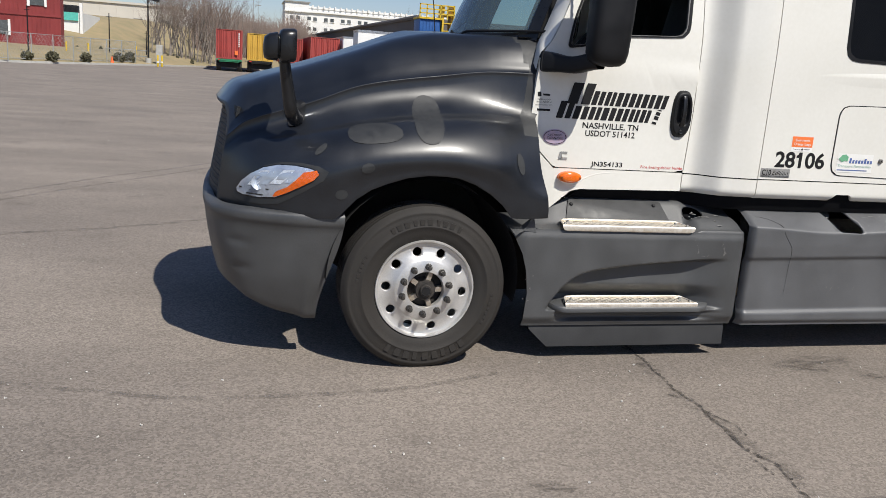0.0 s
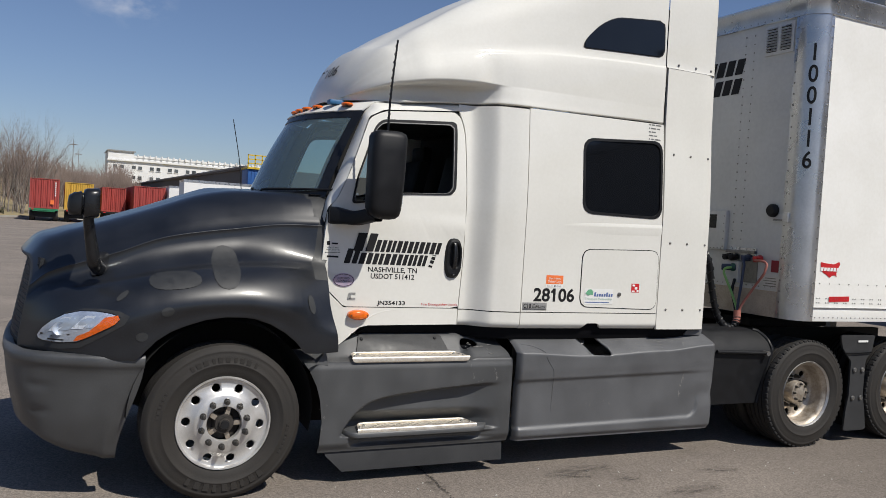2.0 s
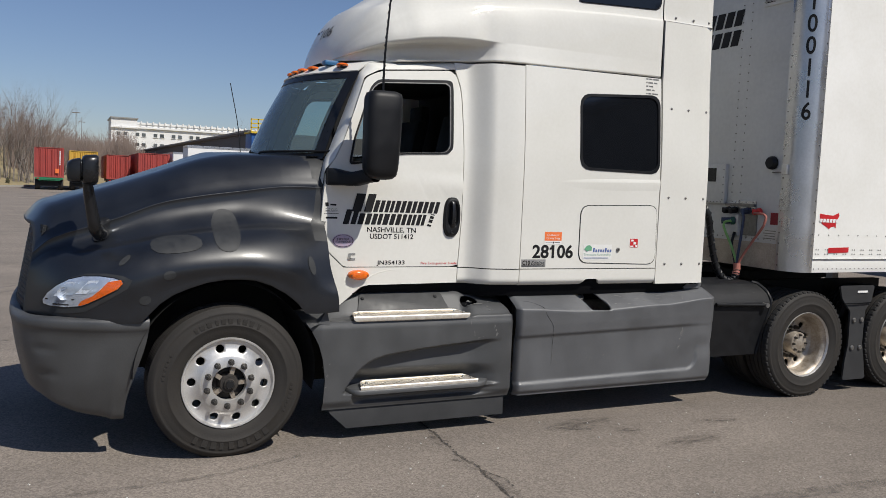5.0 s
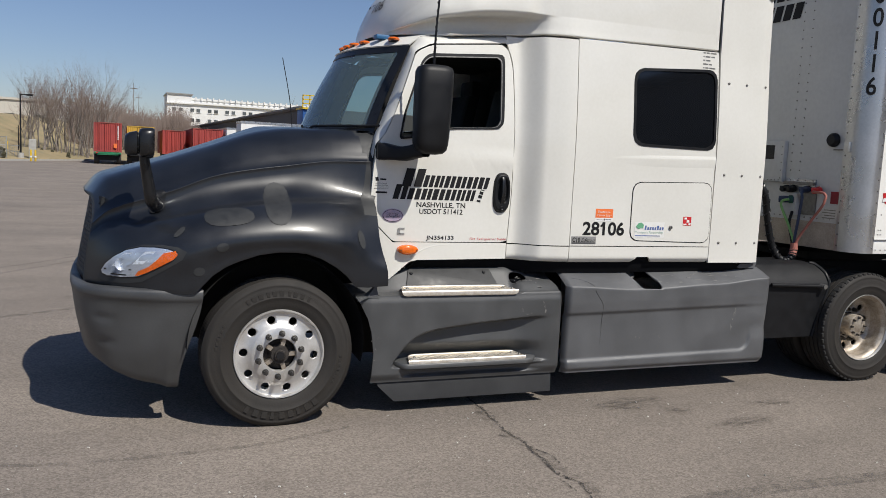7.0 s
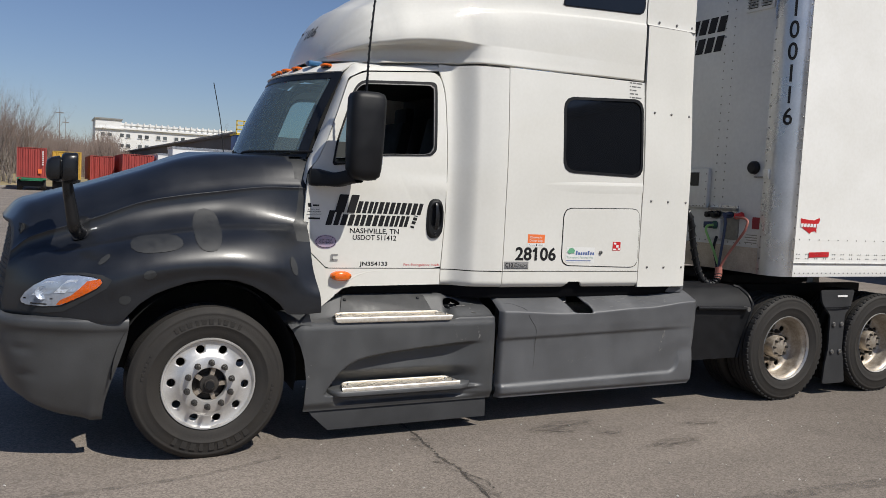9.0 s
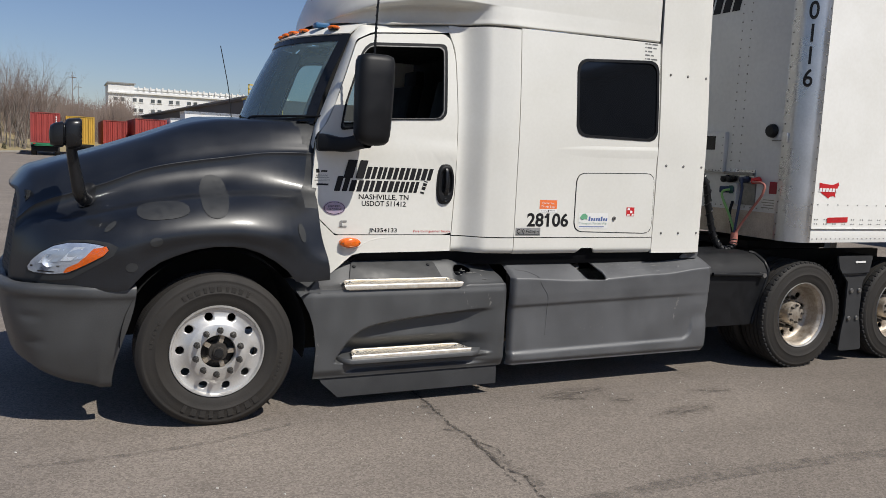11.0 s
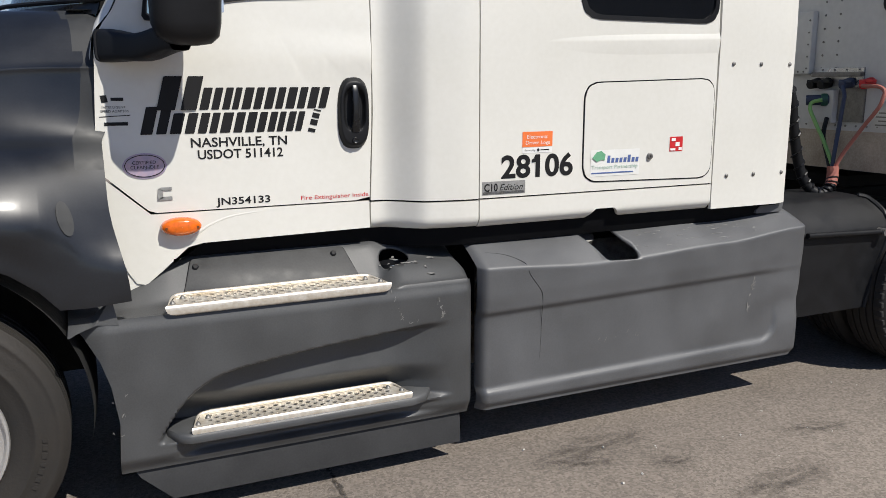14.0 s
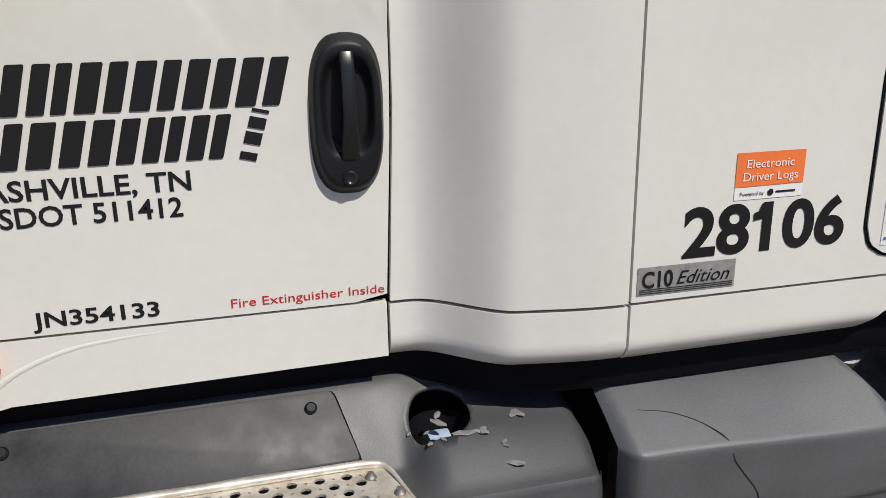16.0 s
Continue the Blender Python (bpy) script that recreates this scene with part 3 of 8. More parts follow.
def hood_section(x):
    """Points across the hood from its middle down to the fender's edge, at station x."""
    g = [float(herm(HX, c, x)) for c in (H_CROWN, H_SHOULD, H_CREASE_Y, H_CREASE_Z, H_VAL_Y, H_VAL_Z, H_FEN_Y, H_FEN_Z, H_SIDE_Y, H_SIDE_Z, H_LOW_Y)]
    low = float(np.interp(x, ARCH_X, ARCH_Z))
    shy = 0.62 - 0.15 * smooth((x - 0.05) / 0.6)
    side_z = max(g[9], low + 0.02)
    ctrl = [(MID, g[0]), (0.86, g[0] - 0.012), (shy + 0.05, g[1] + 0.002), (g[2] + 0.74 * (shy - g[2]), g[3] + 0.76 * (g[1] - g[3])), (g[2] + 0.32 * (shy - g[2]), g[3] + 0.36 * (g[1] - g[3])), (g[2] + 0.012, g[3] + 0.010), (g[2], g[3]),
            (g[2] + 0.0015, g[3] - 0.014), (g[2] - 0.004, g[3] - 0.06), (g[4], g[5]), ((g[4] + g[6]) / 2, (g[5] + g[7]) / 2 + 0.022), (g[6], g[7]),
            (g[8], side_z), (g[10], max(low, (low + side_z) / 2 - 0.01)), (g[10] + 0.004, low), (g[10] + 0.03, low + 0.006)]
    t = np.cumsum([0] + [max(math.dist(a, b), 0.012) for a, b in zip(ctrl, ctrl[1:])])
    u = np.concatenate([np.linspace(t[i], t[i + 1], 5)[:-1] for i in range(len(t) - 1)] + [[t[-1]]])
    ys, zs = herm(t, [c[0] for c in ctrl], u), herm(t, [c[1] for c in ctrl], u)
    return list(zip(ys, zs))


def hood_point(x, y, z):
    """Bows the hood's rear edge round the windshield and its rear fender edge along the cab."""
    back = smooth((x + 0.25) / 0.95)
    if y > 0.40:
        x = x - back * 0.36 * ((y - 0.40) / (MID - 0.40)) ** 1.6
    nose = smooth((-0.75 - x) / 0.42)
    x = x - nose * 0.05 * max(0.0, (y - 0.40) / 0.8) + nose * 0.035 * max(0.0, (z - 1.2) / 0.35) - nose * 0.02
    x = x + nose * (0.018 + 0.045 * smooth((z - 0.9) / 0.6)) * (1 - smooth((y - 0.45) / 0.5))
    if z < 1.76:
        x = x + back * back * (0.05 * smooth((1.30 - z) / 0.35) )
    if 0.26 < y < 0.75:
        x = x + 0.085 * smooth((x - 0.40) / 0.30) * smooth((y - 0.26) / 0.09) * smooth((0.75 - y) / 0.2)
    return (x, y, z)


def hood_rows(flip=False):
    xs = sorted(set(np.round(np.concatenate([np.linspace(-1.17, 0.70, 76), ARCH_X[1:-1]]), 4)))
    rows = []
    for x in xs:
        if x > 0.70:
            continue
        rows.append([hood_point(x, y, z) for y, z in hood_section(x)])
    if flip:
        rows = [[(x, 2 * MID - y, z) for x, y, z in r] for r in rows]
    return rows


hood_near = hood_rows()


def hood_band(rows, inside):
    """The hood's skin without (or only) the sanded band along its rear corner."""
    bm = bmesh.new()
    vs = [[bm.verts.new(p) for p in row] for row in rows]
    n = len(rows)
    k0 = next(k for k, p in enumerate(rows[-1]) if p[1] < 0.56)
    k1 = next(k for k, p in enumerate(rows[-1]) if p[2] < 1.42)
    for i in range(n - 1):
        for k in range(len(rows[0]) - 1):
            # the band widens towards the windshield
            width = 5 + 2.5 * max(0.0, 1 - (k - k0) / 14)
            if (k0 <= k < k1 and i >= n - 1 - width) == inside:
                bm.faces.new((vs[i][k], vs[i][k + 1], vs[i + 1][k + 1], vs[i + 1][k]))
    bmesh.ops.delete(bm, geom=[v for v in bm.verts if not v.link_faces], context="VERTS")
    return bm


hood = part("hood", hood_band(hood_near, False), HOOD, truck, "charcoal painted hood and fender with sanded matte patches", angle=50)
part("sanded_band", hood_band(hood_near, True), PATCH, hood, "matte grey band along the hood edge", angle=50)
part("hood", loft(hood_rows(True)), HOOD, truck, angle=50)

from mathutils.bvhtree import BVHTree
hood_tree = BVHTree.FromPolygons([Vector(p) for r in hood_near for p in r],
                                 [(i * len(hood_near[0]) + k, i * len(hood_near[0]) + k + 1, (i + 1) * len(hood_near[0]) + k + 1, (i + 1) * len(hood_near[0]) + k)
                                  for i in range(len(hood_near) - 1) for k in range(len(hood_near[0]) - 1)])


def yhood(x, z):
    hit = hood_tree.ray_cast(Vector((x, -2, z)), Vector((0, 1, 0)))
    return hit[0].y if hit[0] else 0.2


def oval(cx, cz, rx, rz, turn=0.0, n=36, power=2.0):
    c, s = math.cos(radians(turn)), math.sin(radians(turn))
    out = []
    for k in range(n):
        a = 2 * math.pi * k / n
        u = rx * math.copysign(abs(math.cos(a)) ** (2 / power), math.cos(a))
        v = rz * math.copysign(abs(math.sin(a)) ** (2 / power), math.sin(a))
        out.append((cx + u * c - v * s, cz + u * s + v * c))
    return out


for cx, cz, rx, rz, turn, pw in ((-0.315, 1.385, 0.155, 0.050, 6, 2.6), (0.005, 1.475, 0.085, 0.130, -10, 2.5), (-0.365, 1.20, 0.038, 0.028, 15, 2),
                                 (-0.505, 1.045, 0.035, 0.028, 10, 2), (-0.62, 1.285, 0.045, 0.014, 42, 2), (0.555, 1.25, 0.024, 0.062, 12, 2)):
    part("sanded_patch", drape(oval(cx, cz, rx, rz, turn, power=pw), yhood, 0.0045, rings=5), PATCH, hood, "matte grey sanded patch", angle=80)
# headlight: recess ring, reflector, amber corner and clear lens
HL = [(-1.075, 1.02), (-1.05, 1.065), (-1.00, 1.115), (-0.93, 1.160), (-0.85, 1.183), (-0.76, 1.187), (-0.68, 1.178), (-0.635, 1.158), (-0.632, 1.138),
      (-0.66, 1.118), (-0.74, 1.07), (-0.82, 1.025), (-0.86, 1.004), (-0.95, 0.992), (-1.04, 0.992), (-1.07, 1.0)]
halo = [(-0.85 + (x + 0.85) * 1.17 + 0.02, 1.085 + (z - 1.085) * 1.30 - 0.012) for x, z in HL]
part("sanded_patch", drape(halo, yhood, 0.004, rings=6, n=64), PATCH, hood, "matte grey halo round the headlight", angle=80)
headlight = part("headlight", drape([(x, z) for x, z in [(-0.85 + (x + 0.85) * 1.03, 1.085 + (z - 1.085) * 1.06) for x, z in HL]], yhood, 0.0065, n=64), BLACK_SATIN, truck, "clear headlight with an amber turn signal", angle=80)
part("reflector", drape(HL, yhood, 0.008, rings=5, n=64), LAMP_GREY, headlight, "silvered reflector", angle=80)
amb = [(-0.645, 1.172), (-0.634, 1.150), (-0.66, 1.118), (-0.74, 1.07), (-0.82, 1.025), (-0.865, 1.006), (-0.915, 1.006), (-0.86, 1.036), (-0.80, 1.068), (-0.755, 1.112), (-0.715, 1.156)]
part("turn_signal", drape(amb, yhood, 0.013, rings=4, n=64), AMBER, headlight, "amber turn signal lens", angle=80)
part("lamp_bowl", lathe([(0.040, -0.016), (0.034, -0.012), (0.02, 0.004), (0.001, 0.012)], (-0.955, yhood(-0.955, 1.075) - 0.005, 1.075), 24), LAMP_GREY, headlight)
# white and grey facets paint the bright streaks of reflection in the lamp
for k, (x0, w, m_) in enumerate(((-0.985, 0.050, LAMP_WHITE), (-0.915, 0.034, LAMP_GREY), (-0.865, 0.060, LAMP_WHITE), (-0.785, 0.030, LAMP_GREY), (-0.740, 0.036, LAMP_WHITE))):
    z0, z1 = 1.052 + 0.012 * k, min(1.148 + 0.008 * k, 1.172)
    part("lamp_facet", quad([(x0 - 0.03, z0), (x0 + w - 0.03, z0 + 0.004), (x0 + w + 0.045, z1), (x0 + 0.045, z1 - 0.004)], yhood, 0.0115), m_, headlight)
part("lamp_ledge", quad([(-1.06, 1.035), (-0.90, 1.045), (-0.90, 1.038), (-1.06, 1.026)], yhood, 0.0125), BLACK_SATIN, headlight)
part("lamp_ledge", quad([(-1.02, 1.008), (-0.93, 1.010), (-0.93, 1.003), (-1.02, 1.0)], yhood, 0.0125), BLACK_SATIN, headlight)
lens = part("lens", drape(HL, yhood, 0.022, rings=5, n=64), CLEAR, headlight, "clear lens", angle=80)
lens.visible_shadow = False

# grille ----------------------------------------------------------------
def grille_x(y, z):
    """The grille's face: raked back towards its top and swept back towards its sides."""
    d = abs(y - MID) / (MID - 0.41)
    return -1.262 + 0.095 * (z - 0.93) / 0.55 + 0.105 * d * d


gr = loft([[(grille_x(y, z) + 0.004, y, z) for y in np.linspace(0.47, 2 * MID - 0.47, 30)] for z in np.linspace(0.90, 1.47, 14)], thick=0.02)
grille = part("grille", gr, GRILLE, truck, "dark grey mesh grille in a dull rim")
for i in range(17):
    z = 0.945 + 0.030 * i
    bm = loft([[(grille_x(y, z) + dx, y, z + dz) for y in np.linspace(0.49, 2 * MID - 0.49, 22)] for dx, dz in ((0.005, 0.008), (0.0, 0.004), (0.0, -0.004), (0.005, -0.008))])
    part("slat", bm, GRILLE, grille)
for far_side, rows_ in ((False, hood_near[0]), (True, hood_rows(True)[0])):
    inner = []
    for x, y, z in rows_:
        yi, zi = y + (MID - y) * 0.06, z + (1.15 - z) * 0.11
        inner.append((grille_x(yi, zi) - 0.004, yi, zi))
    rim_rows = [rows_]
    for t, bulge in ((0.15, 0.010), (0.4, 0.016), (0.7, 0.014), (0.9, 0.008), (1.0, 0.0)):
        rim_rows.append([(p[0] + (q[0] - p[0]) * t - bulge, p[1] + (q[1] - p[1]) * t, p[2] + (q[2] - p[2]) * t) for p, q in zip(rows_, inner)])
    rim_rows.append([(x + 0.035, y + 0.006 * (-1 if far_side else 1), z) for x, y, z in inner])
    part("grille_surround", loft(rim_rows), PATCH, truck, "dull grey rim round the grille", angle=60)

# bumper ----------------------------------------------------------------
PLAN = [(-0.475, 0.010), (-0.60, 0.008), (-0.80, 0.034), (-0.98, 0.085), (-1.10, 0.145), (-1.19, 0.23), (-1.238, 0.36), (-1.268, 0.58), (-1.285, 0.86), (-1.292, MID)]
pt = np.cumsum([0] + [math.dist(a, b) for a, b in zip(PLAN, PLAN[1:])])
pu = np.linspace(0, pt[-1], 54)
plan_x, plan_y = herm(pt, [p[0] for p in PLAN], pu), herm(pt, [p[1] for p in PLAN], pu)
BUMP_X, BUMP_Z = [-1.33, -1.24, -1.19, -1.10, -0.97, -0.85, -0.75, -0.61, -0.45], [0.46, 0.45, 0.43, 0.385, 0.34, 0.302, 0.280, 0.258, 0.255]


def bumper_rows(flip):
    prof = [(0.0, 0.10), (0.0, 0.03), (0.018, 0.006), (0.04, 0.0), (0.085, -0.004), (0.115, 0.0), (0.125, 0.006), (0.19, 0.008)] + [(v, 0.01) for v in np.linspace(0.22, 0.93, 20)] + [(0.965, 0.016), (0.99, 0.03), (1.0, 0.06), (1.0, 0.14)]
    rows = []
    for v, inset in prof:
        row = []
        for x, y in zip(plan_x, plan_y):
            front = smooth((-0.85 - x) / 0.35)
            z = 0.93 + (float(herm(BUMP_X, BUMP_Z, x)) - 0.93) * v
            rear = smooth((x + 0.75) / 0.27) * -0.135 * smooth((0.905 - z) / 0.62)
            tuck = 0.035 * v + 0.10 * v * v
            bite = 0.0
            for bz, bh in ((0.735, 0.026), (0.575, 0.024)):
                bite += 0.013 * math.exp(-(((z - bz) / bh) ** 2)) * smooth((x + 1.15) / 0.04) * smooth((-0.97 - x) / 0.10)
            nx, ny = front * 0.55, 1 - 0.4 * front
            d = inset + tuck + bite
            row.append((x + rear + d * nx, 2 * MID - (y + d * ny) if flip else y + d * ny, z))
        rows.append(row)
    return rows


bumper = part("bumper", loft(bumper_rows(False)), PLASTIC_STEP, truck, "scuffed grey plastic bumper", angle=60)
part("bumper", loft(bumper_rows(True)), PLASTIC_STEP, truck, angle=60)
part("bumper_filler", box((-1.15, 0.25, 0.86), (-0.6, 2 * MID - 0.25, 0.905)), UNDER, truck)
# cab shell --------------------------------------------------------------
DOOR = rounded([(0.705, 1.90), (0.672, 1.39), (0.86, 1.213), (1.766, 1.213), (1.785, 1.60), (1.785, 2.10), (1.768, 2.55), (1.722, 2.695), (1.12, 2.635), (1.0, 2.575), (0.842, 2.13), (0.77, 1.97)],
               [0.03, 0.05, 0.02, 0.012, 0.1, 0.1, 0.1, 0.07, 0.05, 0.05, 0.1, 0.05], 6)
WIN = rounded([(0.885, 1.955), (1.02, 1.975), (1.16, 2.03), (1.30, 2.048), (1.675, 2.068), (1.685, 2.60), (1.10, 2.555), (1.045, 2.50), (0.915, 2.13)],
              [0.03, 0.06, 0.1, 0.05, 0.075, 0.05, 0.05, 0.05, 0.05], 6)


def offset(poly, k, kz=None):
    cx, cz = (sum(p[i] for p in poly) / len(poly) for i in (0, 1))
    w = max(p[0] for p in poly) - min(p[0] for p in poly)
    h = max(p[1] for p in poly) - min(p[1] for p in poly)
    return [(cx + (x - cx) * (1 + 2 * k / w), cz + (z - cz) * (1 + 2 * k / h)) for x, z in poly]


for side in (False, True):
    door = part("door", panel(DOOR, ydoor, offset(WIN, 0.012), 0.03, 160, 10, flip=side), WHITE, truck, "white cab door with black window seal", angle=60)
    part("window_seal", panel(offset(WIN, 0.016), lambda x, z: ycab(x, z) - 0.006, offset(WIN, -0.006), 0.035, 128, 2, flip=side), BLACK, door, "black rubber window seal", angle=60)
    part("window_trim", panel(offset(WIN, -0.003), lambda x, z: ycab(x, z) - 0.0075, offset(WIN, -0.009), 0.012, 128, 1, flip=side), STEEL, door, "thin dull metal strip inside the seal", angle=60)
    if side:
        pane = part("door_glass", panel(offset(WIN, -0.003), lambda x, z: ycab(x, z) + 0.014, None, 0.004, 96, 4, flip=True), DOORGLASS, door, "closed side glass", angle=60)
        pane.visible_shadow = False
    if not side:
        near_door = door
    # strip between the door and the windshield
    edge = [(0.685, 1.80), (0.70, 1.90), (0.765, 1.975), (0.838, 2.13), (0.995, 2.582), (1.115, 2.645), (1.72, 2.705), (1.77, 2.70)]
    t = np.cumsum([0] + [math.dist(a, b) for a, b in zip(edge, edge[1:])])
    u = np.linspace(0, t[-1], 60)
    ex, ez = np.interp(u, t, [e[0] for e in edge]), np.interp(u, t, [e[1] for e in edge])
    inner = [(0.70, 0.42, 1.86), (0.735, 0.44, 1.97), (0.775, 0.445, 2.06), (0.85, 0.46, 2.25), (0.99, 0.49, 2.62), (1.06, 0.46, 2.70), (1.72, 0.43, 2.765), (1.77, 0.43, 2.765)]
    ii = [[np.interp(v, t, [p[k] for p in inner]) for v in u] for k in range(3)]
    rows = []
    for s in np.linspace(0, 1, 7):
        row = []
        for x, z, x2, y2, z2 in zip(ex, ez, *ii):
            y1 = ycab(x, z) + 0.002
            b = math.sin(math.pi * s) * 0.018
            row.append((x + (x2 - x) * s - b * 0.4, y1 + (y2 - y1) * s - b, z + (z2 - z) * s))
        rows.append(row)
    if side:
        rows = [[(x, 2 * MID - y, z) for x, y, z in r] for r in rows]
    part("pillar", loft(rows), WHITE, truck, angle=60)
    s_ = -1 if side else 1
    part("pillar_trim", loft([[(x + 0.035, y + 0.022 * s_, z - 0.012) for x, y, z in r] for r in rows]), INTERIOR, truck, angle=60)

# rocker and cowl under the door
ROCK = [(0.655, 1.385), (0.668, 1.381), (0.858, 1.207), (1.765, 1.207), (1.765, 1.088), (1.05, 1.078), (0.99, 1.065), (0.885, 0.975), (0.822, 0.925), (0.785, 0.935), (0.755, 0.985), (0.70, 1.17), (0.66, 1.30)]


def yrock(x, z):
    return ycab(min(x, 1.78), z)


def flatfill(poly, yfun, thick=0.02, cuts=0.05):
    """A panel of any outline, cut into small faces and laid on the surface."""
    bm = bmesh.new()
    f = bm.faces.new([bm.verts.new((x, 0, z)) for x, z in poly])
    bmesh.ops.triangulate(bm, faces=[f])
    lo, hi = min(p[0] for p in poly), max(p[0] for p in poly)
    for axis, a, b in (((1, 0, 0), lo, hi), ((0, 0, 1), min(p[1] for p in poly), max(p[1] for p in poly))):
        c = a + cuts
        while c < b:
            p = Vector(axis) * c
            bmesh.ops.bisect_plane(bm, geom=bm.verts[:] + bm.edges[:] + bm.faces[:], plane_co=p, plane_no=axis)
            c += cuts
    for v in bm.verts:
        v.co.y = yfun(v.co.x, v.co.z)
    if thick:
        bmesh.ops.recalc_face_normals(bm, faces=bm.faces)
        n = sum((f.normal.y for f in bm.faces))
        if n > 0:
            bmesh.ops.reverse_faces(bm, faces=bm.faces[:])
        ret = bmesh.ops.extrude_face_region(bm, geom=bm.faces[:])
        for v in [g for g in ret["geom"] if isinstance(g, bmesh.types.BMVert)]:
            v.co.y += thick
    return bm


part("rocker_panel", flatfill(ROCK, yrock), WHITE, truck, "white cowl and rocker panel", angle=50)
part("cowl_foot", flatfill([(0.64, 1.30), (0.70, 1.30), (0.822, 0.935), (0.755, 0.885)], lambda x, z: yrock(x, z) + 0.006), WHITE, truck)


def strip_rows(x0, x1, z0, z1, yfun, nx, nz, back=0.02):
    rows = []
    for z in np.linspace(z0, z1, nz):
        rows.append([(x, yfun(x, z), z) for x in np.linspace(x0, x1, nx)])
    rows.insert(0, [(x, yfun(x, z0) + back, z0) for x in np.linspace(x0, x1, nx)])
    rows.append([(x, yfun(x, z1) + back, z1) for x in np.linspace(x0, x1, nx)])
    return [[(r[0][0], r[0][1] + back, r[0][2])] + r + [(r[-1][0], r[-1][1] + back, r[-1][2])] for r in rows]


SEAM = lambda x: 2.705 + 0.065 * smooth((x - 0.9) / 1.1) + 0.02 * smooth((x - 2.2) / 1.3)
rows = [[(x, ycab(x, z * (SEAM(x) - 0.006) + (1 - z) * 1.208), z * (SEAM(x) - 0.006) + (1 - z) * 1.208) for x in np.linspace(1.806 - 0.03 * (1 - z), 2.222, 26)] for z in np.linspace(0, 1, 40)]
for r_ in rows:
    f_ = r_[0]
    zz = f_[2]
    x0 = float(np.interp(zz, [1.2, 1.60, 2.10, 2.48, 2.58, 2.66, 2.72], [1.772, 1.790, 1.790, 1.778, 1.769, 1.742, 1.722]))
    r_[:] = [(x0 + (2.222 - x0) * k / 25, ycab(x0 + (2.222 - x0) * k / 25, zz), zz) for k in range(26)]
part("corner_panel", loft(rows, thick=0.015), WHITE, truck, "white curved panel where the sleeper flares out")


def ysill(x, z):
    return ycab(x, z) + 0.035 * smooth((1.115 - z) / 0.05)


part("corner_sill", loft(strip_rows(1.771, 2.222, 1.082, 1.200, ysill, 26, 8)), WHITE, truck, angle=50)


def sill_foot(x):
    """The sleeper sill's lower edge, cut away in an arch over the fuel filler."""
    return 1.078 + 0.044 * smooth((x - 2.80) / 0.055) * smooth((3.005 - x) / 0.055)


rows = []
for k in range(-1, 11):
    row = []
    for x in np.concatenate([np.linspace(2.228, 2.78, 8), np.linspace(2.79, 3.015, 30), np.linspace(3.03, 3.548, 8)]):
        z = sill_foot(x) + (1.202 - sill_foot(x)) * max(0, min(9, k)) / 9
        row.append((x, ysill(x, z) + (0.02 if k in (-1, 10) else 0.0), z))
    rows.append([(2.228, row[0][1] + 0.02, row[0][2])] + row + [(3.548, row[-1][1] + 0.02, row[-1][2])])
part("sleeper_sill", loft(rows), WHITE, truck, angle=50)

# sleeper side with its window and hatch
SW = rounded([(2.745, 2.005), (3.525, 2.0), (3.515, 2.635), (2.735, 2.585)], 0.10, 8)
sleeper = part("sleeper_side", panel([(2.228, 1.209), (3.548, 1.209), (3.535, 2.785), (2.228, 2.768)], ysleeper, SW, 0.03, 160, 8), WHITE, truck, "white sleeper side panel", angle=60)
part("window_seal", panel(offset(SW, 0.010), lambda x, z: ysleeper(x, z) - 0.004, offset(SW, -0.012), 0.03, 96, 2), BLACK, sleeper, angle=60)
part("sleeper_window", panel(offset(SW, -0.004), lambda x, z: ysleeper(x, z) + 0.006, None, 0.006, 96, 3), TINTED, sleeper, "black tinted sleeper window", angle=60)
part("feature_line", loft([[(x, ysleeper(x, z + 0.03 * (x - 2.5)) + 0.003 + (dy - 0.003) * smooth((x - 2.25) / 0.9), z + 0.03 * (x - 2.5)) for x in np.linspace(2.25, 3.545, 26)] for z, dy in ((1.925, 0.003), (1.895, -0.007), (1.885, -0.008), (1.80, 0.003))]), WHITE, sleeper, angle=70)
HATCH = rounded([(2.765, 1.255), (3.535, 1.240), (3.530, 1.732), (2.765, 1.712)], 0.085, 8)
part("hatch_gap", panel(offset(HATCH, 0.0035), lambda x, z: ysleeper(x, z) - 0.0025, offset(HATCH, -0.006), 0.004, 120, 1), GAP, sleeper, angle=60)
hatch = part("hatch", panel(offset(HATCH, -0.0022), lambda x, z: ysleeper(x, z) - 0.006, None, 0.008, 120, 4), WHITE, truck, "white luggage hatch with a lock", angle=60)
part("lock", lathe([(0.0, -0.012), (0.013, -0.012), (0.0155, -0.009), (0.0155, 0.0)], (3.145, ysleeper(3.1, 1.36) - 0.006, 1.362), 20), STEEL, hatch, "small round lock")
part("keyhole", box((3.143, ysleeper(3.1, 1.36) - 0.0195, 1.357), (3.147, ysleeper(3.1, 1.36) - 0.017, 1.367)), GAP, hatch)

# rear extender with rivets
def yext(x, z):
    return min(ysleeper(x, z), 0.174 + 0.03 * (z - 2.77)) - 0.001 + 0.025 * smooth((x - 4.0) / 0.09)


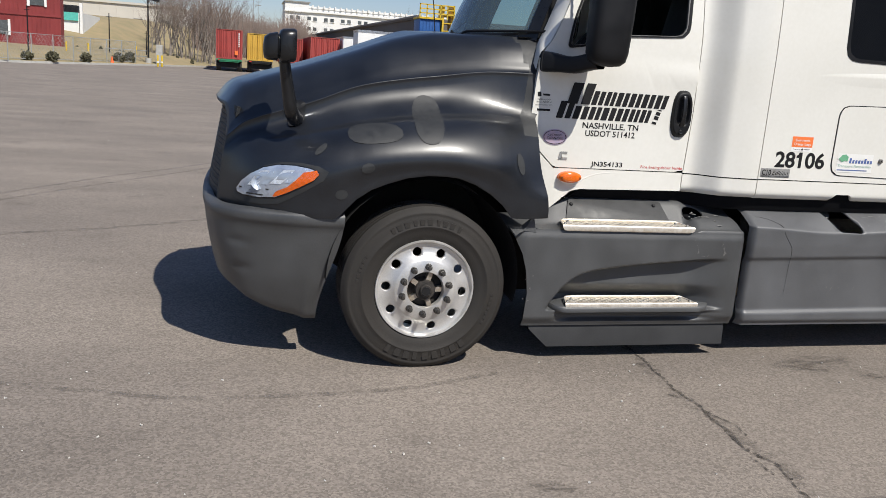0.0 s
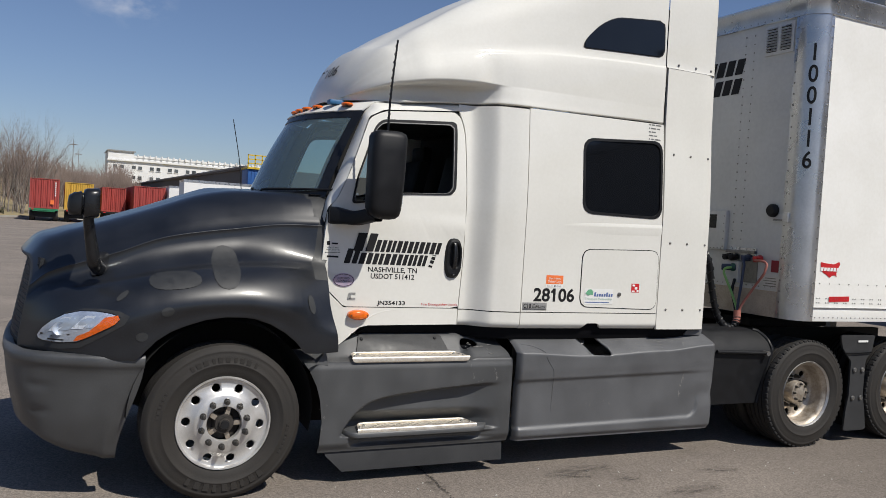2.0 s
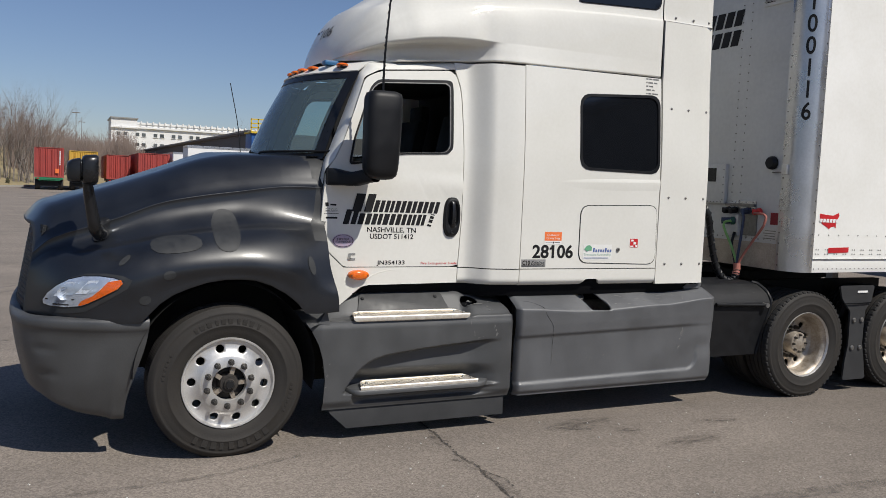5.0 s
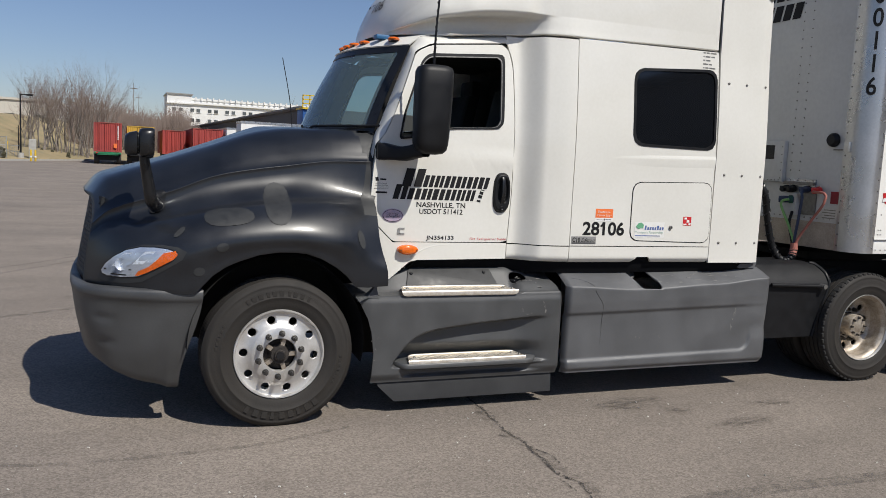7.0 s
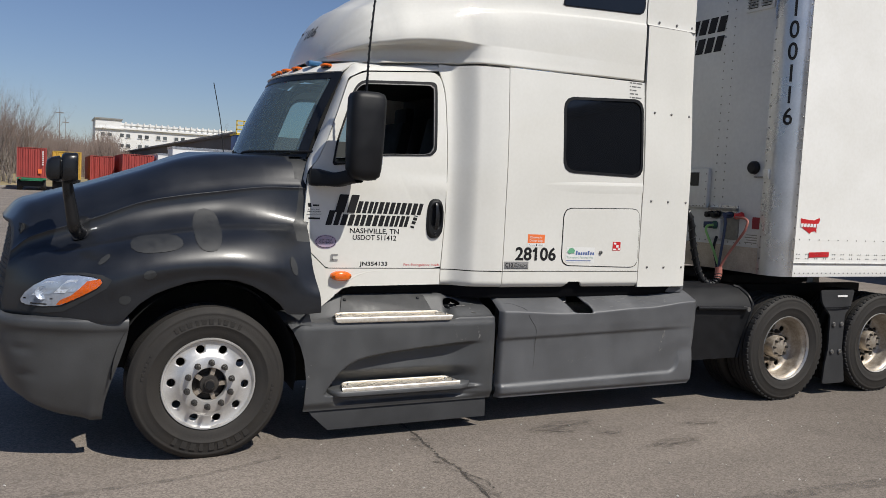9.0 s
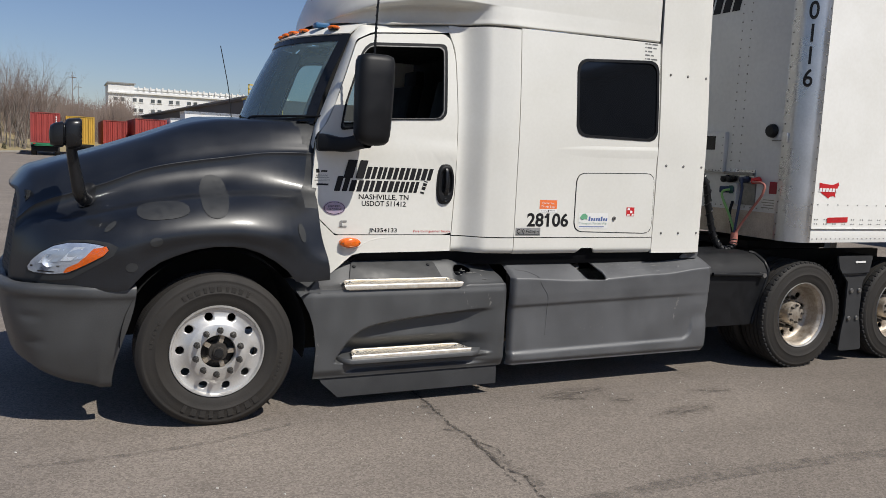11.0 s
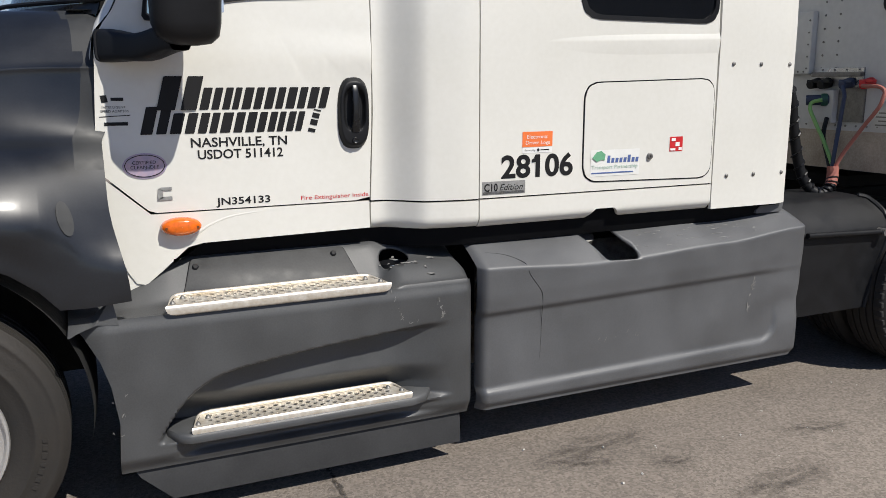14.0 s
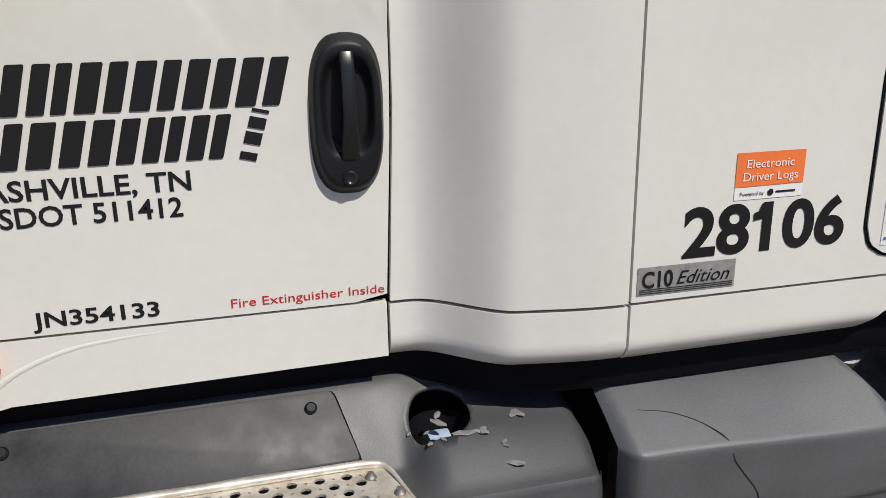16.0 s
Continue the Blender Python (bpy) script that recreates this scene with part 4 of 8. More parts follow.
EXT_TOP = 3.955
ext = part("rear_extender", loft(strip_rows(3.554, 4.085, 1.075, EXT_TOP - 0.69, yext, 14, 30)), WHITE, truck, "white side extender with a row of rivets", angle=50)
for z in (1.242, 1.803, 2.545, 3.30):
    for x in (3.645, 3.828, 4.03) if z < 3 else (3.66, 3.85, 4.02):
        bm = bmesh.new()
        bmesh.ops.create_icosphere(bm, subdivisions=2, radius=0.011, matrix=Matrix.LocRotScale((x, yext(x, z) - 0.002, z), None, (1, 0.55, 1)))
        part("rivet", bm, STEEL, ext)

# roof fairing -------------------------------------------------------------
RX = [0.87, 0.92, 1.02, 1.20, 1.50, 1.80, 2.10, 2.40, 2.74, 3.03, 3.33, 3.525]
R_TOP = [2.80, 2.93, 3.095, 3.245, 3.435, 3.615, 3.765, 3.885, 3.985, 4.045, 4.075, 4.08]
R_SH_Y = [0.60, 0.50, 0.40, 0.34, 0.30, 0.265, 0.24, 0.22, 0.205, 0.195, 0.19, 0.19]
R_SH_Z = [2.79, 2.87, 2.96, 3.04, 3.10, 3.145, 3.18, 3.215, 3.235, 3.25, 3.26, 3.265]
R_LO_Y = [0.60, 0.48, 0.36, 0.285, 0.245, 0.215, 0.20, 0.19, 0.185, 0.18, 0.18, 0.18]
R_LO_Z = [2.775, 2.815, 2.855, 2.885, 2.915, 2.925, 2.92, 2.92, 2.92, 2.92, 2.92, 2.92]
R_IN_Y = [0.63, 0.56, 0.475, 0.42, 0.385, 0.345, 0.215, 0.185, 0.18, 0.178, 0.178, 0.178]
R_SE_Y = [0.63, 0.56, 0.475, 0.425, 0.40, 0.37, 0.205, 0.18, 0.178, 0.177, 0.176, 0.176]


def roof_section(x):
    top, shy, shz, loy, loz, iny, sey = (float(herm(RX, c, x)) for c in (R_TOP, R_SH_Y, R_SH_Z, R_LO_Y, R_LO_Z, R_IN_Y, R_SE_Y))
    h, seam, bx = top - shz, float(SEAM(x)), smooth((x - 2.0) / 1.3)
    if x > 1.15:
        sey = ycab(x, seam) - 0.004
    cove = smooth((2.06 - x) / 0.34) * smooth((x - 1.0) / 0.2)
    fade = smooth((x - 1.78) / 0.34)
    loy += fade * (sey + (shy - sey) * (loz - seam) / (shz - seam) - loy)
    iny = min(iny, sey + 0.012) if x > 1.5 else iny
    ctrl = [(MID, top + 0.02), (0.85, top + 0.012), (shy + 0.30 - 0.10 * bx, top - 0.03 * min(1, h / 0.3)), (shy + 0.16 - 0.085 * bx, top - (0.13 - 0.05 * bx) * h), (shy + 0.075 - 0.055 * bx, top - (0.38 - 0.17 * bx) * h), (shy + 0.03 - 0.022 * bx, shz + 0.25 * h),
            (shy + 0.004, shz + 0.012), (shy - 0.008, shz - 0.012), (loy, loz + 0.02), (loy, loz), (loy + 0.008 * (1 - fade), loz - 0.016),
            (iny + 0.055 * cove, loz - 0.34 * (loz - seam)), (iny + 0.050 * cove, loz - 0.68 * (loz - seam)), (sey, seam + 0.012), (sey + 0.02, seam + 0.004)]
    for n_ in (10, 11, 12):
        k = (ctrl[n_][1] - seam) / (shz - seam)
        ctrl[n_] = (ctrl[n_][0] + fade * (sey + (shy - sey) * k - ctrl[n_][0]), ctrl[n_][1])
    t = np.cumsum([0] + [max(math.dist(a, b), 0.01) for a, b in zip(ctrl, ctrl[1:])])
    u = np.concatenate([np.linspace(t[i], t[i + 1], 5)[:-1] for i in range(len(t) - 1)] + [[t[-1]]])
    return list(zip(herm(t, [c[0] for c in ctrl], u), herm(t, [c[1] for c in ctrl], u)))


def roof_rows(flip):
    """The fairing from its rounded brow back to the rear seam."""
    base = roof_section(1.10)

    def bow(x, xs, y):
        k = max(0.0, 1 - (xs - 0.87) / 1.0) ** 2
        return x + k * 0.22 * ((MID - y) / 0.8) ** 2 - k * 0.02

    rows = []
    for s in (0.02, 0.08, 0.16, 0.25, 0.34, 0.43, 0.52, 0.61, 0.70, 0.78, 0.85, 0.91, 0.96):
        x = 1.10 - 0.235 * (1 - s ** 1.5) ** (1 / 1.5)
        rows.append([(bow(x, 1.10, MID - (MID - y) * s**0.35), MID - (MID - y) * s**0.35, 2.735 + (z - 2.735) * s) for y, z in base])
    for x in np.concatenate([np.linspace(1.1, 2.2, 40)[:-1], np.linspace(2.2, 3.525, 26)]):
        rows.append([(bow(x, x, y), y, z) for y, z in roof_section(float(x))])
    if flip:
        rows = [[(x, 2 * MID - y, z) for x, y, z in r] for r in rows]
    return rows


roof_near = roof_rows(False)
roof = part("roof_fairing", loft(roof_near), WHITE, truck, "white high roof air fairing", angle=70)
part("roof_fairing", loft(roof_rows(True)), WHITE, truck, angle=70)
roof_tree = BVHTree.FromPolygons([Vector(p) for r in roof_near for p in r],
                                 [(i * len(roof_near[0]) + k, i * len(roof_near[0]) + k + 1, (i + 1) * len(roof_near[0]) + k + 1, (i + 1) * len(roof_near[0]) + k)
                                  for i in range(len(roof_near) - 1) for k in range(len(roof_near[0]) - 1)])


def yroof(x, z):
    hit = roof_tree.ray_cast(Vector((x, -2, z)), Vector((0, 1, 0)))
    return hit[0].y if hit[0] else 0.25


for side in (False, True):
    rows = []
    for x in np.linspace(3.534, 4.06, 10):
        k = (x - 3.534) / 0.526
        rows.append([(x, 0.19 + (y - 0.19) * (1 - 0.35 * k * (y < 0.42)) - 0.003, z + 0.045 * k * max(0.0, (z - 3.30) / 0.78)) for y, z in roof_section(3.525) if z > 3.262])
    rows.append([(4.068, y + 0.012, z - 0.012) for x, y, z in rows[-1]])
    rows.append([(4.03, y + 0.04, z - 0.03) for x, y, z in rows[-1]])
    if side:
        rows = [[(x, 2 * MID - y, z) for x, y, z in r] for r in rows]
    part("roof_extender", loft(rows), WHITE, truck, "white rear section of the roof fairing", angle=60)
UW = rounded([(2.70, 3.315), (3.50, 3.345), (3.485, 3.635), (3.0, 3.59), (2.86, 3.515), (2.735, 3.39)], [0.05, 0.08, 0.06, 0.15, 0.15, 0.06], 6)
part("roof_window_seal", drape(offset(UW, 0.010), yroof, 0.003, rings=6, n=80), BLACK, roof, angle=80)
part("roof_window", drape(UW, yroof, 0.006, rings=6, n=80), TINTED, roof, "black tinted roof window", angle=80)
# fleet number on the fairing's brow
bm = text_bm("28106", 0.16, weight=0.0005, width=0.44)
for v in bm.verts:
    s, up = v.co.x, v.co.y
    y, z = 1.42 - s, 2.955 + up * 0.75
    hit = roof_tree.ray_cast(Vector((-1, y, z)), Vector((1, 0, 0)))
    v.co = ((hit[0].x if hit[0] else 0.95) - 0.006, y, z)
part("number", bm, INK, roof, "black fleet number", flat=True)
# cab roof under the fairing, back wall, floor; inside coloured near-black to keep the window dark
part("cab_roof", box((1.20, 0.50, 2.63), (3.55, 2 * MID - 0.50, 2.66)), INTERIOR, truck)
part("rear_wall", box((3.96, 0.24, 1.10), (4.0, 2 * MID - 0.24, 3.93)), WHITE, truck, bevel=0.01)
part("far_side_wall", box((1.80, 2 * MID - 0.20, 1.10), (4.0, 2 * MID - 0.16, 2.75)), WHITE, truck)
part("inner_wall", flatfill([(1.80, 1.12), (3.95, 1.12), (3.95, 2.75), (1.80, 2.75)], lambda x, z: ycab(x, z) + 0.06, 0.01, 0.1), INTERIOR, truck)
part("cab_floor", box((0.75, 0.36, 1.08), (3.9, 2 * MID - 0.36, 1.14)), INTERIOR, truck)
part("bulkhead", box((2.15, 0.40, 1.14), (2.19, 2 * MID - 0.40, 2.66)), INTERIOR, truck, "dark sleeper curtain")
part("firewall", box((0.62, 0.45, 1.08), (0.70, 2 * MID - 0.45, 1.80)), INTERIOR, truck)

# windshield --------------------------------------------------------------
def wind(s, y):
    d = ((MID - y) / 0.76)
    xb, xt = 0.355 + 0.375 * abs(d) ** 2.2, 0.665 + 0.325 * abs(d) ** 2.2
    zb, zt = 1.965 + 0.01 * d * d, 2.615 + 0.01 * d * d
    return (xb + (xt - xb) * s - 0.02 * math.sin(math.pi * s), y, zb + (zt - zb) * s)


ys = np.linspace(0.462, 2 * MID - 0.462, 40)
ws = part("windshield", loft([[wind(s, y) for y in ys] for s in np.linspace(0, 1, 14)]), WINDSHIELD, truck, "clear curved windshield with a black border", angle=80)
ws.visible_shadow = False
for rows_ in ([[wind(s, y) for y in ys] for s in (0.93, 0.965, 1.0)], [[wind(s, y) for y in ys] for s in (0.0, 0.035, 0.07)],
              [[wind(s, y) for s in np.linspace(0, 1, 14)] for y in np.linspace(0.455, 0.51, 3)], [[wind(s, y) for s in np.linspace(0, 1, 14)] for y in np.linspace(2 * MID - 0.51, 2 * MID - 0.455, 3)]):
    part("windshield_border", loft([[(x - 0.004, y, z + 0.003) for x, y, z in r] for r in rows_], thick=0.006), BLACK_SATIN, truck, angle=80)
for y0, y1 in ((0.44, 0.56), (2 * MID - 0.56, 2 * MID - 0.44)):
    part("pillar_cover", loft([[(wind(s, y)[0] + 0.03 + 0.25 * abs(y - (0.56 if y < MID else 2 * MID - 0.56)), y, wind(s, y)[2]) for s in np.linspace(0, 1, 14)] for y in np.linspace(y0, y1, 4)], thick=0.01), INTERIOR, truck, angle=60)
# header over the windshield, with its lamps
hd = []
for k in range(7):
    t = k / 6
    hd.append([(wind(1.0, y)[0] - 0.012 + 0.23 * t * (1 - 0.3 * abs((MID - y) / 0.76)), y, 2.625 + 0.085 * math.sin(t * math.pi / 2) + 0.012 * ((MID - y) / 0.76) ** 2) for y in ys])
part("header", loft(hd, thick=0.01), WHITE, truck, "white roof header")
for y, amb_ in ((0.60, 1), (0.90, 1), (1.06, 1), (MID, 1), (1.38, 1), (1.84, 1)):
    x, _, z = hd[2][int(np.argmin(abs(ys - y)))]
    bm = bmesh.new()
    bmesh.ops.create_uvsphere(bm, u_segments=20, v_segments=10, radius=1, matrix=Matrix.LocRotScale((x - 0.004, y, z + 0.006), None, (0.045, 0.058, 0.018)))
    lamp = part("clearance_lamp", bm, AMBER, truck, "amber clearance lamp")
    part("base", box((x - 0.030, y - 0.045, z - 0.012), (x + 0.020, y + 0.045, z + 0.004)), BLACK, lamp, bevel=0.004)
bm = box((0.80, 0.70, 2.69), (0.91, 0.79, 2.725))
part("toll_tag", bm, ANT_BLUE, truck, "blue plastic tag on the roof edge", bevel=0.015)
# wipers
for y0 in (0.95, 1.65):
    p0, p1 = wind(0.02, y0), wind(0.06, y0 - 0.55)
    bm = sweep([(p0[0] - 0.03, p0[1], p0[2] + 0.0), (p0[0] - 0.035, p0[1] - 0.12, p0[2] + 0.035), (p1[0] - 0.03, p1[1], p1[2] + 0.02)], 0.009, 8)
    part("wiper", bm, BLACK, truck)
part("cowl", loft([[(wind(0, y)[0] + dx, y, 1.965 + dz) for y in ys[8:-8]] for dx, dz in ((0.02, 0.005), (-0.02, 0.0), (-0.10, -0.005), (-0.16, -0.03))], thick=0.01), BLACK, truck)

# cab inside ---------------------------------------------------------------
dash = bmesh.new()
loft([[(x, y, z + 0.02 * math.sin(5 * y)) for y in np.linspace(0.47, 2 * MID - 0.47, 20)] for x, z in ((0.62, 1.98), (0.80, 1.985), (0.95, 1.96), (1.02, 1.86), (1.0, 1.6), (1.0, 1.3))], dash)
part("dashboard", dash, INTERIOR_GREY, truck, "grey dashboard")
part("paper", box((0.60, 0.86, 1.995), (0.78, 1.14, 2.003)), PAPER, truck, "sheet of paper on the dashboard")
wheel = bmesh.new()
ring = []
for k in range(40):
    a = 2 * math.pi * k / 40
    ring.append(Vector((1.16 + 0.10 * math.sin(a), 0.72 + 0.225 * math.cos(a), 1.90 + 0.20 * math.sin(a))))
for k in range(40):
    tube(ring[k], ring[(k + 1) % 40], 0.016, n=8, bm=wheel)
for k in (5, 20, 35):
    tube(ring[k], (1.14, 0.72, 1.88), 0.018, n=8, bm=wheel)
tube((1.0, 0.72, 1.70), (1.14, 0.72, 1.88), 0.04, n=12, bm=wheel)
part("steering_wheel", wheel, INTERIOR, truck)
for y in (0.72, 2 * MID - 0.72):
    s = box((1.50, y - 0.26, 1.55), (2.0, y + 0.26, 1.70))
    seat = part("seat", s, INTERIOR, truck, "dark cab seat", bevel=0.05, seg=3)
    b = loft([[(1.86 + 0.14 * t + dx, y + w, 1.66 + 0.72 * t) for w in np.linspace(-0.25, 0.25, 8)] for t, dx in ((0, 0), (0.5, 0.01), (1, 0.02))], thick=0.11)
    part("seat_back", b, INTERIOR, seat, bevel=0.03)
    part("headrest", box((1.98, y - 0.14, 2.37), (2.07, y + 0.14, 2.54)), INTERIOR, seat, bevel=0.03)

# side mirror ----------------------------------------------------------------
mir = bmesh.new()
rows = []
for k, (z, sx, sy, ox, oy) in enumerate(((1.845, 0.03, 0.02, 0.01, 0.0), (1.852, 0.075, 0.045, 0.01, 0.0), (1.875, 0.105, 0.07, 0.005, 0.0), (1.92, 0.118, 0.085, 0.0, 0.0), (2.10, 0.125, 0.092, 0.0, 0.0), (2.30, 0.128, 0.092, 0.0, 0.0),
                                          (2.40, 0.127, 0.088, 0.0, 0.0), (2.432, 0.115, 0.075, 0.0, 0.0), (2.446, 0.08, 0.05, 0.0, 0.0), (2.449, 0.02, 0.015, 0.0, 0.0))):
    row = []
    for j in range(36):
        a = 2 * math.pi * j / 36
        c, s = math.cos(a), math.sin(a)
        pw = 2 / 3.6
        row.append((1.005 + ox + 0.018 * (z - 2.1) + sx * math.copysign(abs(c) ** pw, c), -0.005 + oy + sy * math.copysign(abs(s) ** pw, s), z))
    rows.append(row)
loft(rows, mir, closed=True)
mirror = part("side_mirror", mir, BLACK, truck, "tall black side mirror on an arm", angle=70)
arm = bmesh.new()
rows = []
for t in np.linspace(0, 1, 14):
    cx, cy = 0.745 + 0.235 * t, 0.300 - 0.29 * t
    cz = 1.853 - 0.010 * smooth(t / 0.5) + 0.035 * smooth((t - 0.5) / 0.5)
    h, w = 0.062 - 0.012 * smooth(t / 0.4), 0.058 - 0.006 * t
    rows.append([(cx + 0.75 * w * math.copysign(abs(math.cos(a)) ** 0.42, math.cos(a)), cy + 0.45 * w * math.copysign(abs(math.cos(a)) ** 0.42, math.cos(a)), cz + h * math.copysign(abs(math.sin(a)) ** 0.42, math.sin(a))) for a in np.linspace(0, 2 * math.pi, 29)[:-1]])
loft(rows, arm, closed=True)
arm.faces.new([v for v in arm.verts[:28]])
part("arm", arm, BLACK, mirror, angle=50)
part("mirror_base", panel(rounded([(0.705, 1.795), (0.80, 1.795), (0.80, 1.912), (0.705, 1.912)], 0.03, 6), lambda x, z: 0.262, None, 0.04, 64, 3), BLACK, mirror, angle=50)
part("mirror_glass", box((1.09, -0.03, 1.96), (1.131, 0.02, 2.35)), LAMP_GREY, mirror)
ant = sweep([(1.012, 0.02, 2.44), (1.018, 0.02, 2.70), (1.045, 0.02, 3.075)], lambda t: 0.0085 - 0.002 * t, 8)
antenna = part("antenna", ant, BLACK, truck, "thin black whip antenna")
coil = bmesh.new()
hel = [(1.013 + 0.032 * (t ** 2) + 0.0085 * math.cos(70 * t), 0.02 + 0.0085 * math.sin(70 * t), 2.46 + 0.61 * t) for t in np.linspace(0, 1, 150)]
for a, b in zip(hel, hel[1:]):
    tube(a, b, 0.0022, n=4, bm=coil, caps=False)
part("coil", coil, BLACK, antenna)
part("antenna", sweep([(0.50, 2.26, 2.0), (0.47, 2.28, 2.3), (0.40, 2.30, 2.67)], 0.004, 6), BLACK, truck)

# hood mirror -----------------------------------------------------------------
hm = bmesh.new()
rows = []
for dx, sy, sz in ((0.006, 0.02, 0.01), (0.006, 0.098, 0.066), (0.0, 0.105, 0.078), (0.012, 0.114, 0.087), (0.070, 0.114, 0.089), (0.083, 0.106, 0.082), (0.088, 0.088, 0.064), (0.094, 0.088, 0.064), (0.099, 0.100, 0.074), (0.140, 0.097, 0.070), (0.165, 0.080, 0.056), (0.172, 0.02, 0.012)):
    rows.append([(-0.775 - dx, 0.06 + sy * math.copysign(abs(math.cos(a)) ** 0.45, math.cos(a)), 1.835 - 0.12 * dx + sz * math.copysign(abs(math.sin(a)) ** 0.45, math.sin(a))) for a in np.linspace(0, 2 * math.pi, 33)[:-1]])
loft(rows, hm, closed=True)
hood_mirror = part("hood_mirror", hm, BLACK_SATIN, truck, "black mirror on a stalk on the fender", angle=70)
part("stalk", sweep([(-0.835, 0.07, 1.80), (-0.825, 0.075, 1.70), (-0.805, 0.09, 1.58), (-0.785, 0.115, 1.48), (-0.755, 0.20, 1.435)], lambda t: 0.027 + 0.017 * t, 14), BLACK_SATIN, hood_mirror, angle=70)
ym = yhood(-0.72, 1.45)
part("stalk_base", panel(rounded([(-0.80, 1.375), (-0.70, 1.40), (-0.685, 1.53), (-0.76, 1.53)], 0.04, 6), lambda x, z: yhood(x, z) - 0.02, None, 0.03, 48, 3), BLACK, hood_mirror, angle=50)
bm = bmesh.new()
bm.faces.new([bm.verts.new((-0.7795, 0.06 + 0.095 * math.copysign(abs(math.cos(a)) ** 0.6, math.cos(a)), 1.835 + 0.064 * math.copysign(abs(math.sin(a)) ** 0.6, math.sin(a)))) for a in np.linspace(0, 2 * math.pi, 33)[:-1]])
part("mirror_glass", bm, LAMP_GREY, hood_mirror, flat=True)

# door handle ------------------------------------------------------------------
HX0, HZ0 = 1.702, 1.588


def yhandle(x, z):
    """The bezel: a rounded rim that falls into a bowl behind the grip."""
    u, v = (x - HX0) / 0.070, (z - HZ0) / 0.150
    e = (abs(u) ** 2.9 + abs(v) ** 2.9) ** (1 / 2.9)
    y = ydoor(x, z) - 0.026 * smooth((1.02 - e) / 0.16)
    bowl = (abs((x - HX0) / 0.052) ** 3 + abs((z - HZ0 - 0.018) / 0.098) ** 3) ** (1 / 3)
    return y + 0.021 * smooth((1.0 - bowl) / 0.30)


handle = part("door_handle", panel(oval(HX0, HZ0, 0.070, 0.150, -1, 72, 2.9), yhandle, None, 0.016, 96, 26), BLACK, near_door, "black recessed door handle", angle=70)
rows = []
for t in np.linspace(0, 1, 15):
    z = HZ0 + 0.117 - 0.197 * t
    w = 0.0135 + 0.004 * smooth((t - 0.55) / 0.45)
    y = ydoor(HX0, z) - 0.020 - 0.018 * math.sin(math.pi * t) ** 0.6
    rows.append([(HX0 + 0.001 * t + w * math.copysign(abs(math.cos(a)) ** 0.5, math.cos(a)), y + 0.009 * math.copysign(abs(math.sin(a)) ** 0.5, math.sin(a)), z) for a in np.linspace(0, 2 * math.pi, 21)[:-1]])
bm = loft(rows, closed=True)
bm.faces.new(bm.verts[:20])
bm.faces.new(bm.verts[-20:])
part("grip", bm, BLACK_SATIN, near_door, "black pull grip", angle=60)
part("lock", lathe([(0.0, -0.004), (0.006, -0.004), (0.0105, -0.007), (0.0135, -0.004), (0.014, 0.004)], (1.699, yhandle(1.699, 1.474), 1.474), 24), BLACK_SATIN, near_door, "round door lock")
# marker lamp below the door
def lamp_ring(k, depth, n=44):
    return [(x, yrock(x, z) - depth, z) for x, z in oval(0.967, 1.155, 0.078 * k, 0.0365 * k, n=n)]


bm = loft([lamp_ring(k, d) for k, d in ((0.99, -0.004), (1.0, 0.006), (0.99, 0.026), (0.955, 0.036), (0.86, 0.044), (0.70, 0.050), (0.45, 0.053), (0.2, 0.0545), (0.02, 0.055))], closed=True)
mark = part("marker_lamp", bm, AMBER, truck, "oval amber side marker lamp", angle=55)
for x in (0.907, 1.027):
    part("screw", tube((x, yrock(x, 1.155) - 0.036, 1.153), (x, yrock(x, 1.155) - 0.0500, 1.153), 0.0055, n=14), AMBER_DARK, mark, "sunken screw")

# raised swage beside the lamp
part("swage", sweep([(x, yrock(x, z) + 0.0092, z) for x, z in ((1.00, 1.095), (1.04, 1.126), (1.085, 1.152), (1.16, 1.178), (1.25, 1.190), (1.36, 1.196))], lambda t: 0.0120 - 0.0026 * t, 16), WHITE, truck, angle=70)

FLAP = material("dark_rubber_flap", (0.040, 0.041, 0.043), 0.6, vary=0.15, scale=5, fine=120, spec=0.3)
# step fairing ---------------------------------------------------------------
FX_L = lambda z: float(np.interp(z, [0.22, 0.30, 0.45, 0.60, 0.70, 0.80, 0.87, 1.1], [0.665, 0.665, 0.675, 0.655, 0.625, 0.575, 0.52, 0.52]))
POCK_X = [0.80, 0.86, 0.92, 1.02, 1.12, 1.22, 1.44, 1.71, 1.90, 2.05, 2.12]
POCK_T = [0.35, 0.43, 0.505, 0.575, 0.607, 0.622, 0.648, 0.670, 0.685, 0.695, 0.70]


